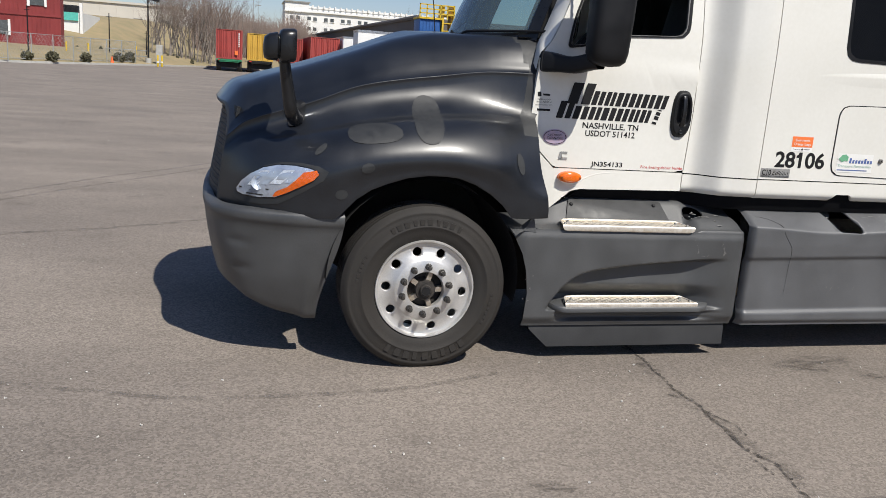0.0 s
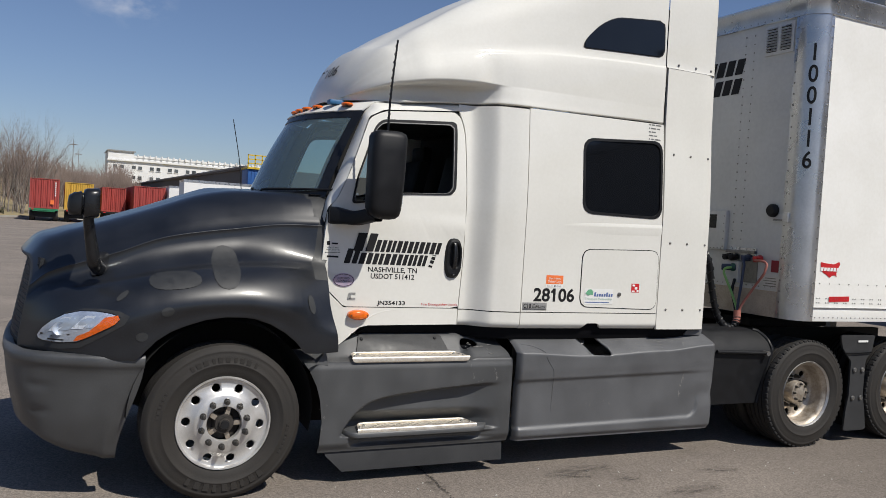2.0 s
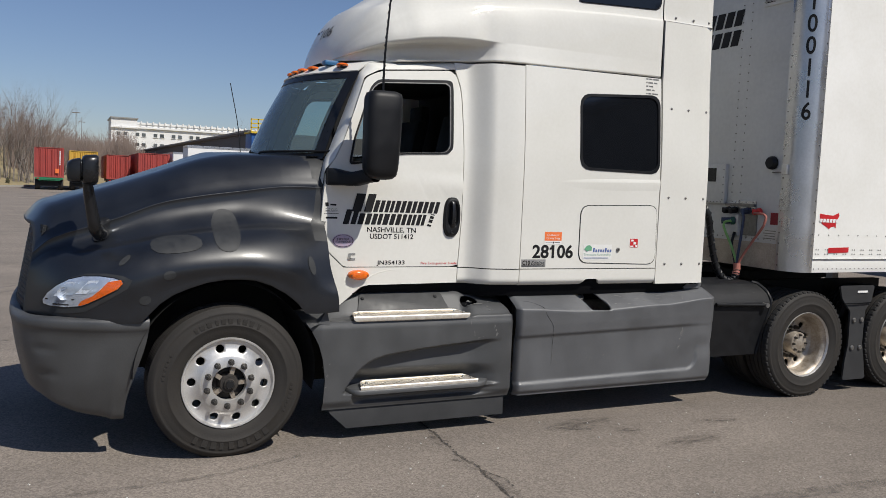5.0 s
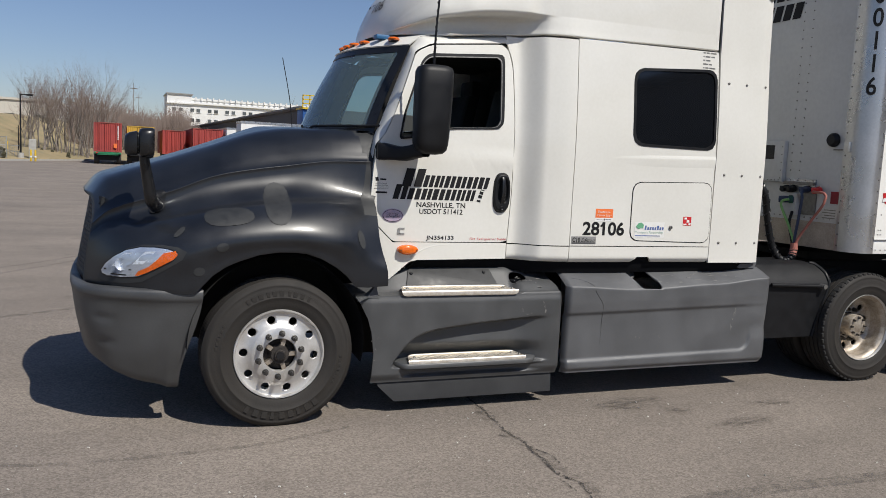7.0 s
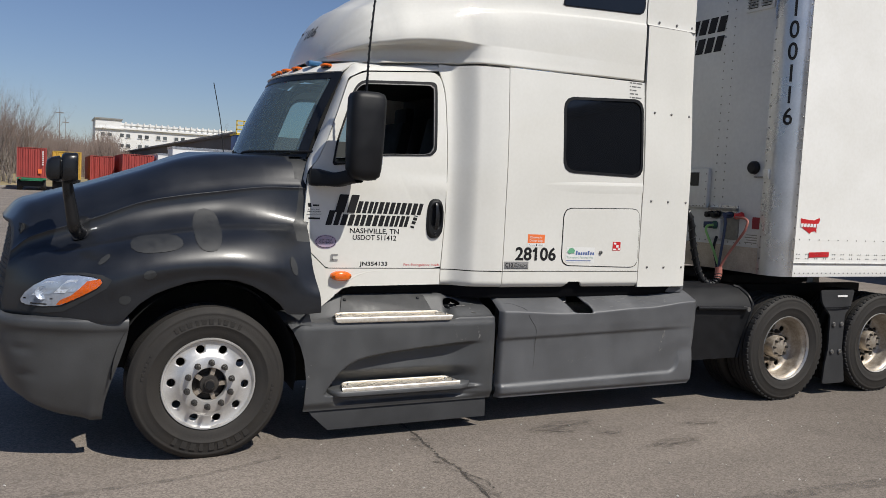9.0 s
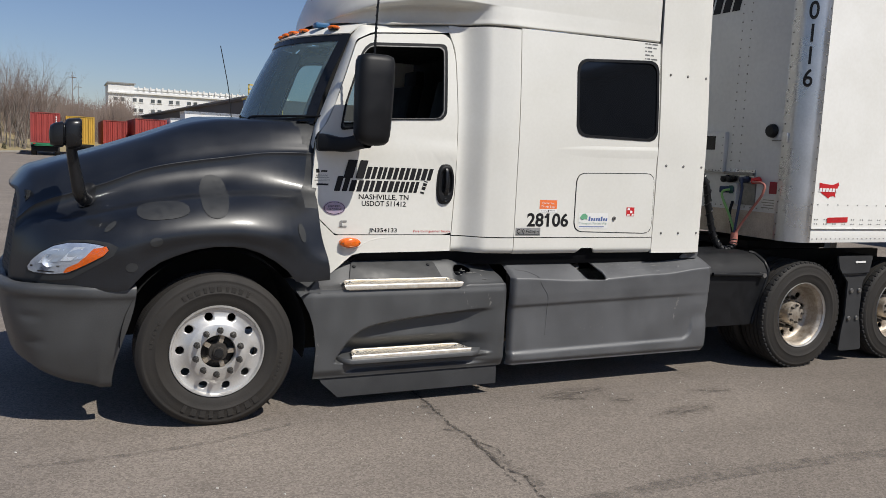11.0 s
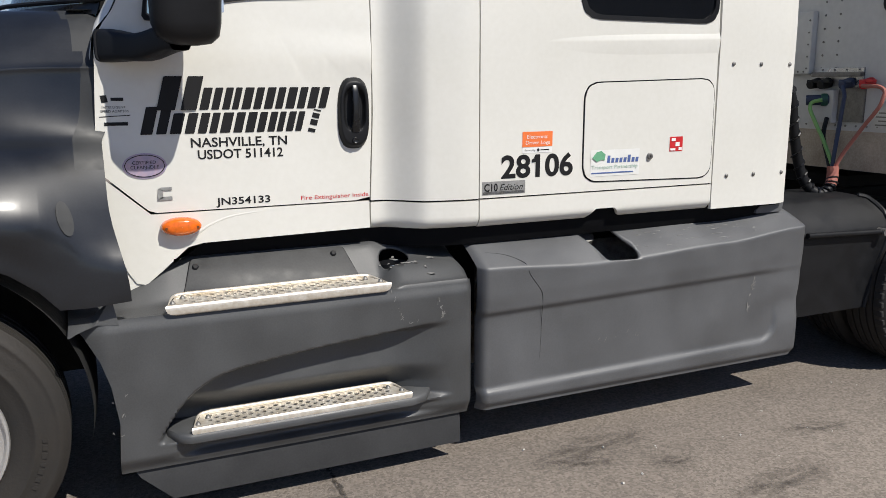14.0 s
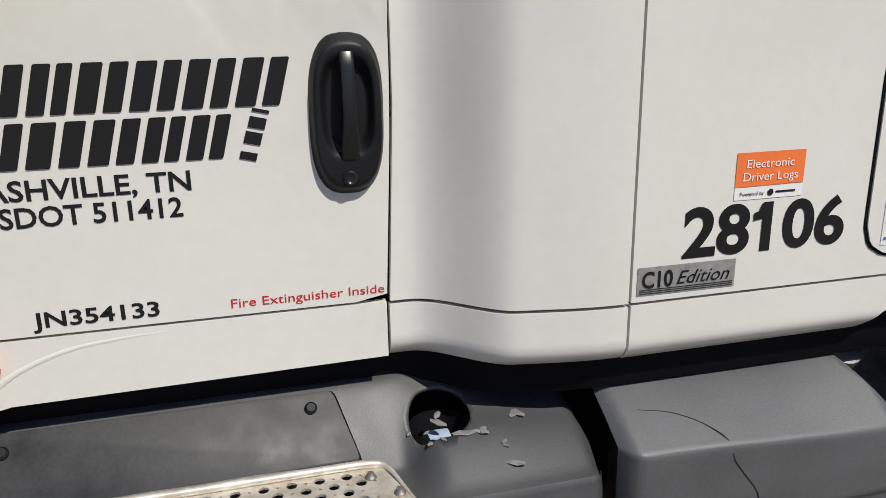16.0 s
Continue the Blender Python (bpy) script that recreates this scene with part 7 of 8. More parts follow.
# number down the post
for k, ch in enumerate("100116"):
    bm = text_bm(ch, 0.215, weight=0.003)
    w = max(v.co.x for v in bm.verts)
    cx, cy = TX + 0.045, TY + 0.055
    d = Vector((math.sin(radians(42)), -math.cos(radians(42)), 0)).normalized()
    for v in bm.verts:
        u = (v.co.x - w / 2) * 0.80
        ang = (0.5 + u / 0.30) * math.pi / 2
        x, y = TX + 0.16 - 0.173 * math.cos(ang), TY + 0.20 - 0.213 * math.sin(ang)
        v.co = (x, y, 3.515 - 0.193 * k + v.co.y)
    part("number", bm, INK, trailer, "black trailer number down the post", flat=True)
bm = bmesh.new()
bmesh.ops.create_uvsphere(bm, u_segments=16, v_segments=8, radius=1, matrix=Matrix.LocRotScale((TX + 0.17, TY - 0.02, 4.075), None, (0.05, 0.02, 0.018)))
part("clearance_lamp", bm, AMBER, trailer, "amber clearance lamp")
yt = lambda x, z: TY + 0.002
usa = [(5.245, 1.715), (5.33, 1.705), (5.42, 1.70), (5.49, 1.725), (5.50, 1.70), (5.475, 1.66), (5.46, 1.62), (5.465, 1.585), (5.44, 1.60), (5.40, 1.595), (5.375, 1.575), (5.33, 1.60), (5.275, 1.625), (5.25, 1.66)]
part("maker_mark", flatfill(usa, lambda x, z: TY - 0.001, 0.0, 0.2), RED_INK, side, "plain red maker's mark", flat=True)
for k in range(6):
    part("mark", quad([(5.245 + 0.042 * k, 1.636), (5.278 + 0.042 * k, 1.636), (5.284 + 0.042 * k, 1.668), (5.251 + 0.042 * k, 1.668)], yt, 0.006), PALE_LABEL, side, flat=True)
part("reflector", quad([(5.385, 1.345 + 0.01), (5.655, 1.352 + 0.01), (5.655, 1.41), (5.385, 1.403)], yt, 0.005), RED_INK, side, "red reflective strip", flat=True)
# air and power lines
GREEN_HOSE = material("green_hose", (0.22, 0.45, 0.14), 0.5)
BLUE_HOSE = material("blue_hose", (0.025, 0.04, 0.085), 0.5)
RED_HOSE = material("faded_red_hose", (0.36, 0.13, 0.10), 0.6)
GREEN_PLUG = material("dark_green_plug", (0.02, 0.09, 0.07), 0.5)
RED_DULL = material("dull_red_sign", (0.25, 0.02, 0.03), 0.6)
gl = part("coupling_bracket", box((TX - 0.03, 0.45, 1.745), (TX + 0.01, 0.815, 1.775)), STEEL, trailer, "steel bracket with air couplings", bevel=0.004)
part("bracket_plate", box((TX - 0.004, 0.45, 1.685), (TX + 0.012, 0.815, 1.80)), ALU_POST, gl, bevel=0.004)
more_rivets(gl, [(TX - 0.006, 0.48 + 0.09 * k, 1.788) for k in range(4)], 0.8)
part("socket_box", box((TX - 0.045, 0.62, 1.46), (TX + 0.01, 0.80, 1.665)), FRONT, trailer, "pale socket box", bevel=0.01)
part("backing", box((TX - 0.002, 0.43, 1.47), (TX + 0.012, 0.615, 1.68)), STEEL, trailer)
for y, m in ((0.77, BLACK), (0.69, BLACK), (0.53, BLUE_HOSE), (0.385, RED_INK)):
    cp = part("coupling", tube((TX - 0.09, y, 1.695), (TX - 0.01, y, 1.71), 0.026, 0.034, n=16), m, gl, bevel=0.006)
    part("handle", box((TX - 0.085, y - 0.065, 1.708), (TX - 0.05, y + 0.03, 1.728)), m, cp, bevel=0.006)
part("plug", tube((TX - 0.12, 0.76, 1.60), (TX - 0.03, 0.66, 1.605), 0.032, n=14), BLUE_HOSE, trailer, bevel=0.006)
part("plug_collar", tube((TX - 0.06, 0.695, 1.603), (TX - 0.035, 0.665, 1.605), 0.039, n=14), GREEN_PLUG, trailer, bevel=0.004)
part("red_sign", box((TX + 0.004, 0.185, 1.59), (TX + 0.0085, 0.27, 1.70)), RED_DULL, trailer, "small dark red sign")
part("grey_label", box((TX + 0.004, 0.175, 1.435), (TX + 0.0085, 0.372, 1.555)), ALU_POST, trailer, "worn grey data label")
for k in range(4):
    part("print_line", box((TX + 0.002, 0.20, 1.455 + 0.024 * k), (TX + 0.0045, 0.345 - 0.02 * (k % 2), 1.463 + 0.024 * k)), STEEL, trailer)
end = (4.80, 0.415, 1.12)
for nm, mt, pts, r in (("air_line", GREEN_HOSE, [(TX - 0.09, 0.66, 1.604), (4.87, 0.705, 1.59), (4.86, 0.714, 1.56), (4.85, 0.674, 1.495), (4.84, 0.572, 1.355), (4.82, 0.472, 1.206), (4.80, 0.435, 1.105)], 0.012), ("air_line", BLUE_HOSE, [(TX - 0.09, 0.52, 1.69), (4.87, 0.478, 1.604), (4.85, 0.48, 1.417), (4.82, 0.473, 1.232), (4.80, 0.46, 1.128)], 0.013), ("air_line", BLACK, [(TX - 0.05, 0.65, 1.49), (4.87, 0.603, 1.38), (4.84, 0.53, 1.253), (4.80, 0.455, 1.128)], 0.014), ("air_line", RED_HOSE, [(TX - 0.09, 0.385, 1.69), (4.88, 0.256, 1.685), (4.87, 0.207, 1.648), (4.86, 0.214, 1.596), (4.85, 0.327, 1.431), (4.82, 0.423, 1.264), (4.80, 0.455, 1.15)], 0.012)):
    word = "green" if mt is GREEN_HOSE else "blue" if mt is BLUE_HOSE else "black" if mt is BLACK else "faded red"
    line = thing(nm, word + " air line hanging between truck and trailer", "hose", end, "air lines")
    part("hose", sweep(pts, r, 8), mt, line)
bundle = thing("hose_bundle", "black spiral-wrapped hose bundle looping between truck and trailer", "hose", (4.6, 0.5, 1.05))
bpts = [(4.20, 0.62, 1.86), (4.36, 0.52, 1.76), (4.44, 0.485, 1.64), (4.50, 0.498, 1.437), (4.56, 0.494, 1.229), (4.62, 0.476, 1.10), (4.70, 0.435, 1.048), (4.77, 0.433, 1.092), (4.80, 0.449, 1.156)]
part("hose", sweep(bpts, 0.030, 12), BLACK, bundle)
p = np.array(bpts)
uu = np.linspace(0, len(p) - 1, 160)
cen = np.stack([herm(np.arange(len(p)), p[:, k], uu) for k in range(3)], 1)
coil = bmesh.new()
hel = []
for i, c in enumerate(cen):
    d = Vector(cen[min(i + 1, 159)] - cen[max(i - 1, 0)]).to_track_quat("Z", "Y").to_matrix()
    a = i * 0.75
    hel.append(Vector(c) + d @ Vector((0.034 * math.cos(a), 0.034 * math.sin(a), 0)))
for a, b in zip(hel, hel[1:]):
    tube(a, b, 0.006, n=5, bm=coil, caps=False)
part("spiral_wrap", coil, BLACK_SATIN, bundle)
part("red_wrap", sweep([(4.775, 0.435, 1.10), (4.795, 0.445, 1.15), (4.80, 0.452, 1.21)], 0.034, 10), RED_HOSE, bundle)
for x in (18.0, 19.25):
    for y in (0.02, TY2 - 0.62):
        tr_t = new("tyre", d_t.data)
        tr_t.parent = trailer
        tr_t.matrix_parent_inverse = trailer.matrix_world.inverted()
        tr_t.location = (x, y, 0.495)
part("bogie", box((17.2, 0.5, 0.45), (20.2, TY2 - 0.5, 1.2)), UNDER, trailer)
for y in (0.35, TY2 - 0.45):
    part("landing_leg", box((8.1, y, 0.25), (8.22, y + 0.1, 1.2)), STEEL, trailer)

# ---- far side of the yard ----
FENCE = material("galvanised_fence", (0.42, 0.43, 0.42), 0.5, 0.5, vary=0.1)
CONT_RED = material("faded_red_container", (0.36, 0.055, 0.045), 0.6, vary=0.15, scale=0.8, tint=(0.25, 0.045, 0.04))
CONT_YEL = material("faded_yellow_container", (0.56, 0.34, 0.05), 0.6, vary=0.12, scale=0.8)
CONT_GREEN = material("green_chassis", (0.02, 0.20, 0.09), 0.6, vary=0.2)
WALL_WHITE = material("white_render_wall", (0.76, 0.76, 0.74), 0.85, vary=0.05, scale=0.4)
WALL_DARK = material("grey_brown_warehouse", (0.115, 0.105, 0.098), 0.85, vary=0.12, scale=0.3)
WALL_BEIGE = material("beige_warehouse", (0.55, 0.52, 0.46), 0.85, vary=0.05, scale=0.2)
WALL_RED = material("red_metal_siding", (0.24, 0.035, 0.035), 0.6, vary=0.12, scale=0.6)
TEAL = material("teal_roof_band", (0.10, 0.50, 0.42), 0.6)
YELLOW = material("yellow_paint", (0.68, 0.46, 0.03), 0.55, vary=0.1)
BLUE = material("blue_paint", (0.02, 0.10, 0.32), 0.5, vary=0.12)
CONE = material("orange_plastic", (0.80, 0.14, 0.03), 0.6)
SHRUB = material("dull_evergreen", (0.085, 0.080, 0.045), 0.95, vary=0.3, scale=2)
PANE = material("far_window_glass", (0.10, 0.11, 0.115), 0.2, vary=0.2, per_object=0.4)


def container(x0, y0, w, z0, h, mat, length, name, label, chassis=None):
    """A freight container on a chassis: corrugated end, frame posts, door bars, wheels."""
    ob = thing(name, label, "container", (x0 + w / 2, y0 + length / 2, 0), "parked containers")
    rows = []
    n = 48
    for z in (z0 + 0.12, z0 + h - 0.1):
        rows.append([(x0 + 0.06 + (w - 0.12) * k / n, y0 + (0.03 if (k // 2) % 2 else 0.075), z) for k in range(n + 1)])
    part("end_wall", loft(rows, thick=0.01), mat, ob, flat=True)
    rows = []
    for z in (z0 + 0.1, z0 + h - 0.08):
        rows.append([(x0 + (0.0 if (k // 2) % 2 else 0.05), y0 + 0.1 + (length - 0.2) * k / 90, z) for k in range(91)])
    part("side_wall", loft(rows, thick=0.01), mat, ob, flat=True)
    rows = [[(2 * x0 + w - x, y, z) for x, y, z in r] for r in rows]
    part("side_wall", loft(rows, thick=0.01), mat, ob, flat=True)
    part("roof", box((x0, y0, z0 + h - 0.06), (x0 + w, y0 + length, z0 + h)), mat, ob)
    part("bottom_beam", box((x0, y0, z0), (x0 + w, y0 + length, z0 + 0.14)), mat, ob)
    for px in (x0, x0 + w - 0.12):
        part("corner_post", box((px, y0 - 0.01, z0), (px + 0.12, y0 + 0.12, z0 + h)), mat, ob)
    for k in range(4):
        px = x0 + w * (0.2 + 0.2 * k)
        part("lock_rod", tube((px, y0 - 0.03, z0 + 0.1), (px, y0 - 0.03, z0 + h - 0.1), 0.02, n=6), mat, ob)
    if chassis:
        part("chassis_frame", box((x0 + 0.3, y0 - 0.05, z0 - 0.28), (x0 + w - 0.3, y0 + length, z0 - 0.02)), chassis, ob)
        part("rear_beam", box((x0 + 0.05, y0 - 0.08, z0 - 0.18), (x0 + w - 0.05, y0 + 0.1, z0 - 0.02)), chassis, ob)
        for yy in (y0 + 0.9, y0 + 2.2):
            for px in (x0 + 0.25, x0 + w - 0.25):
                part("tyre", tube((px - 0.22, yy, 0.5), (px + 0.22, yy, 0.5), 0.5, n=24), RUBBER, ob, bevel=0.05)
        part("underside", box((x0 + 0.4, y0 + 0.3, 0.35), (x0 + w - 0.4, y0 + 3.2, z0 - 0.25)), UNDER, ob)
        part("tail_lamp", box((x0 + 0.2, y0 - 0.1, z0 - 0.15), (x0 + 0.4, y0 - 0.08, z0 - 0.07)), RED_INK, ob)
    return ob


c1 = container(-3.35, 77, 2.44, 1.15, 2.72, CONT_RED, 12.2, "freight_container", "faded red corrugated container on a green chassis", CONT_GREEN)
for k in range(7):
    part("marking", box((-1.28, 76.9, 3.45 - 0.19 * k), (-1.18, 76.92, 3.58 - 0.19 * k)), PALE_LABEL, c1)
part("marking", box((-1.62, 76.9, 1.55), (-1.32, 76.92, 1.95)), ORANGE_LABEL, c1)
container(-0.45, 77.5, 2.44, 1.15, 2.55, CONT_YEL, 12.2, "freight_container", "yellow corrugated container on a black chassis", UNDER)
container(2.98, 83, 2.25, 1.15, 2.45, CONT_RED, 12.2, "freight_container", "dull red container parked in the row", UNDER)
container(5.68, 79, 2.9, 1.2, 2.65, CONT_RED, 12.2, "freight_container", "brick red container parked beside a white trailer", UNDER)


def far_trailer(x0, x1, y0, y1, h, label):
    ob = thing("parked_trailer", label, "trailer", ((x0 + x1) / 2, (y0 + y1) / 2, 0), "parked trailers")
    part("box", box((x0, y0, 1.1), (x1, y1, h)), WALL_WHITE, ob, bevel=0.05)
    part("top_rail", box((x0 - 0.02, y0 - 0.02, h - 0.18), (x1 + 0.02, y1 + 0.02, h)), ALU_POST, ob)
    part("bottom_rail", box((x0 - 0.02, y0 - 0.02, 1.05), (x1 + 0.02, y1 + 0.02, 1.2)), ALU_POST, ob)
    k = max(2, int((x1 - x0) / 1.2))
    for i in range(1, k):
        px = x0 + (x1 - x0) * i / k
        part("panel_rib", box((px - 0.02, y0 - 0.015, 1.2), (px + 0.02, y0, h - 0.18)), WALL_WHITE, ob)
    for px in np.linspace(x0 + 0.6, x1 - 0.6, 3):
        part("tyre", tube((px, y0 + 0.1, 0.5), (px, y0 + 0.6, 0.5), 0.5, n=20), RUBBER, ob)


far_trailer(8.8, 10.5, 78, 90, 4.1, "white trailer end seen between containers")
far_trailer(7.35, 21.0, 57, 59.6, 4.08, "long white trailer parked across the yard")

# dark warehouse running away behind the trailers
wh_ = thing("warehouse", "long low grey-brown warehouse behind the trailers", "building", (30, 120, 0))
A, B = (11.2, 182.0), (14.3, 68.5)
bm = bmesh.new()
foot = [A, B, (60, 68.5), (60, 182)]
lo = [bm.verts.new((x, y, 0)) for x, y in foot]
hi = [bm.verts.new((x, y, 6.0)) for x, y in foot]
for k in range(4):
    bm.faces.new((lo[k], lo[(k + 1) % 4], hi[(k + 1) % 4], hi[k]))
bm.faces.new(hi)
part("wall", bm, WALL_DARK, wh_)
for k in range(14):
    t = (k + 0.5) / 14
    x, y = A[0] + (B[0] - A[0]) * t, A[1] + (B[1] - A[1]) * t
    part("dock_door", box((x - 0.15, y - 1.3, 1.2), (x + 0.1, y + 1.3, 4.0)), GREY_LABEL if k % 3 else PALE_LABEL, wh_)
part("roof_edge", sweep([(A[0] - 0.1, A[1], 6.0), (B[0] - 0.1, B[1], 6.0)], 0.2, 6), WALL_DARK, wh_)

# white office block with paired windows
blk = thing("office_block", "long white four-storey block with paired windows", "building", (36, 262, 0))
part("wall", box((12.2, 255, 0), (66, 275, 16.6)), WALL_WHITE, blk)
part("tower", box((11.8, 253.6, 0), (19.0, 270, 18.0)), WALL_WHITE, blk)
part("tower_cap", box((11.5, 253.2, 18.0), (19.3, 271, 18.35)), GREY_LABEL, blk)
part("cornice", box((12.0, 254.4, 15.4), (66.2, 255.2, 15.9)), WALL_WHITE, blk)
part("cornice", box((11.6, 253.0, 15.2), (19.2, 254.0, 15.6)), WALL_WHITE, blk)
part("parapet", box((12.2, 254.8, 16.6), (66, 255.1, 17.2)), WALL_WHITE, blk)
for k in range(27):
    part("pinnacle", box((20.0 + 1.72 * k, 254.4, 16.6), (20.42 + 1.72 * k, 254.9, 17.55)), WALL_WHITE, blk)
for z in (4.0, 6.8, 9.9, 12.9):
    for k in range(10):
        x0 = 13.0 + 5.25 * k if k else 13.0
        for dx in (0.0, 1.9):
            yy = 253.5 if x0 + dx < 18.6 else 254.9
            win = part("window", box((x0 + dx + 0.3, yy - 0.06, z + 0.1), (x0 + dx + 1.35, yy + 0.3, z + 1.15)), PANE, blk)
            part("sill", box((x0 + dx + 0.1, yy - 0.12, z - 0.05), (x0 + dx + 1.55, yy + 0.1, z + 0.08)), WALL_WHITE, win)

# yellow railed lift on a blue body
def near_box(lo, hi):
    """The lift stands between the long trailer and the warehouse, shrunk towards the eye to look the same from the
    camera.
    """
    k = 0.776
    lo, hi = ((-1.0 + (x + 1.0) * k, -5.2 + (y + 5.2) * k, max(0.0, 1.84 + (z - 1.84) * k) if z else 0.0) for x, y, z in (lo, hi))
    return box(lo, hi)


lift = thing("scissor_lift", "blue lift with a yellow railed platform above the trailers", "machine", (14.2, 64.8, 0))
part("body", near_box((17.6, 84, 4.2), (19.9, 87, 6.75)), BLUE, lift, bevel=0.05)
for k in range(7):
    part("rib", near_box((17.65 + 0.36 * k, 83.95, 4.3), (17.72 + 0.36 * k, 84.0, 6.65)), BLUE, lift)
part("mast", near_box((18.3, 84.8, 0), (19.1, 86, 4.2)), BLUE, lift)
part("platform", near_box((17.5, 83.8, 6.75), (20.1, 87.2, 6.95)), YELLOW, lift)
for z in (7.3, 7.75, 8.2):
    part("rail", near_box((17.5, 83.8, z), (21.4, 83.9, z + 0.12)), YELLOW, lift)
for k in range(6):
    part("rail_post", near_box((17.5 + 0.76 * k, 83.8, 6.8), (17.62 + 0.76 * k, 83.9, 8.3)), YELLOW, lift)
part("stair_tower", near_box((20.1, 84, 3.0), (20.3, 86, 8.3)), YELLOW, lift)
part("stair_tower", near_box((21.2, 84, 3.0), (21.4, 86, 8.3)), YELLOW, lift)
for k in range(6):
    part("step", near_box((20.3, 84, 3.2 + 0.8 * k), (21.2, 86, 3.3 + 0.8 * k)), YELLOW, lift)

# dock building beyond the trailer, with a flood lamp
dock = thing("dock_building", "grey dock building with a metal roof edge behind the trailer", "building", (40, -10, 0))
DOCKWALL = material("grey_dock_wall", (0.20, 0.195, 0.19), 0.8, vary=0.1, scale=0.4)
part("wall", box((21.6, -45, 0), (60, 13.2, 9.6)), DOCKWALL, dock)
part("roof_edge", box((21.3, -45.2, 9.45), (60, 13.5, 10.1)), DOCKWALL, dock, bevel=0.05)
for k in range(8):
    part("dock_door", box((21.5, 8 - 6 * k, 1.2), (21.62, 11 - 6 * k, 4.2)), GREY_LABEL, dock)
fl_ = part("flood_lamp", box((20.4, 10.75, 9.05), (21.3, 11.65, 9.40)), GREY_LABEL, dock, "square flood lamp on the eave", bevel=0.03)
part("lens", box((20.45, 10.82, 9.02), (21.2, 11.58, 9.05)), TINTED, fl_)
part("arm", tube((21.2, 11.2, 9.3), (21.6, 11.2, 9.5), 0.06, n=8), STEEL, fl_)

# ---- verge, kerb and fence ----
bank = new("grass_bank", bpy.data.meshes.new("grass_bank"))
bm = bmesh.new()
rows = []
for y in (0, 4, 10, 18, 28, 40, 55, 72, 100, 150, 400):
    row = []
    for x in list(range(-160, -2, 6)) + [-2, 1, 6, 14, 30, 60, 120]:
        base = float(np.interp(x, [-160, -40, -17, -9.5, -8.0, 4, 40, 120], [30, 49, 58, 77, 89, 93, 100, 120]))
        left = smooth((-3.0 - x) / 8)
        h = 0.13 + left * (1.0 * smooth(y / 14) + 4.6 * smooth((y - 26) / 40)) + (1 - left) * 1.3 * smooth(y / 40)
        h += 0.10 * noise.noise((x * 0.11, (base + y) * 0.11, 0)) * smooth(y / 8)
        row.append((x, base + y, h))
    rows.append(row)
rows.insert(0, [(x, y - 0.02, 0.0) for x, y, z in rows[0]])
loft(rows, bm)
finish(bank, bm, GRASS, angle=80)
tagged(bank, "dry tan winter grass bank beyond the yard", "grass", kind="structure")
kerb = new("kerb", bpy.data.meshes.new("kerb"))
bm = bmesh.new()
pts = [(x, y) for x, y, z in rows[0]]
loft([[(x, y + dy, z) for x, y in pts] for dy, z in ((-0.24, 0.0), (-0.22, 0.15), (0.02, 0.16), (0.06, 0.10))], bm)
finish(kerb, bm, CONCRETE)
tagged(kerb, "pale concrete kerb along the yard", "kerb", kind="structure")
fence = thing("chain_fence", "grey chain-link fence on steel posts along the kerb", "fence", (-25, 55, 0))
fpts = [(-46, 48.2), (-34, 52.5), (-17, 59.2), (-14, 66.5), (-10.4, 76.5)]
ft = np.cumsum([0] + [math.dist(a, b) for a, b in zip(fpts, fpts[1:])])
posts = [(float(np.interp(s, ft, [p[0] for p in fpts])), float(np.interp(s, ft, [p[1] for p in fpts]))) for s in np.arange(0, ft[-1], 2.6)]
for x, y in posts:
    part("post", tube((x, y, 0.1), (x, y, 2.15), 0.035, n=6), FENCE, fence)
for z in (0.3, 2.1):
    bm = bmesh.new()
    for a, b in zip(posts, posts[1:]):
        tube((*a, z), (*b, z), 0.022, n=5, bm=bm)
    part("rail", bm, FENCE, fence)
wires = bmesh.new()
for a, b in zip(posts, posts[1:]):
    for k in range(16):
        for s in (0, 1):
            t0, t1 = k / 16, min(1, max(0, (k + (5 if s else -5)) / 16))
            p0, p1 = [a[i] + (b[i] - a[i]) * t0 for i in (0, 1)], [a[i] + (b[i] - a[i]) * t1 for i in (0, 1)]
            tube((*p0, 0.3), (*p1, 2.1), 0.005, n=3, bm=wires, caps=False)
part("mesh", wires, FENCE, fence)
for x, y in ((-8.5, 76.2), (-8.15, 76.4)):
    b_ = thing("bollard", "yellow steel bollard at the kerb", "bollard", (x, y, 0), "bollards")
    part("pipe", tube((x, y, 0), (x, y, 1.05), 0.085, n=14), YELLOW, b_, bevel=0.02)
    part("band", tube((x, y, 0.35), (x, y, 0.5), 0.09, n=14), PALE_LABEL, b_)
for x, y in ((-14.6, 77), (-15.6, 72.5), (-11.4, 85)):
    b_ = thing("bollard", "thin yellow marker post in the grass", "bollard", (x, y, 0.3), "bollards")
    part("pipe", tube((x, y, 0.1), (x, y, 1.7), 0.07, n=10), YELLOW, b_)
cone_ = thing("traffic_cone", "orange traffic cone beside the kerb", "cone", (-11.9, 72.2, 0))
part("cone", tube((-11.9, 72.2, 0.03), (-11.9, 72.2, 0.72), 0.2, 0.03, n=18), CONE, cone_)
part("base", box((-12.15, 71.95, 0), (-11.65, 72.45, 0.04)), CONE, cone_)
cab_ = thing("utility_cabinet", "grey utility cabinet near the bollards", "cabinet", (-8.7, 80, 0))
part("body", box((-9.0, 79.7, 0.1), (-8.4, 80.4, 2.0)), CONCRETE, cab_, bevel=0.03)
part("door", box((-8.95, 79.66, 0.3), (-8.45, 79.7, 1.9)), CONCRETE, cab_)
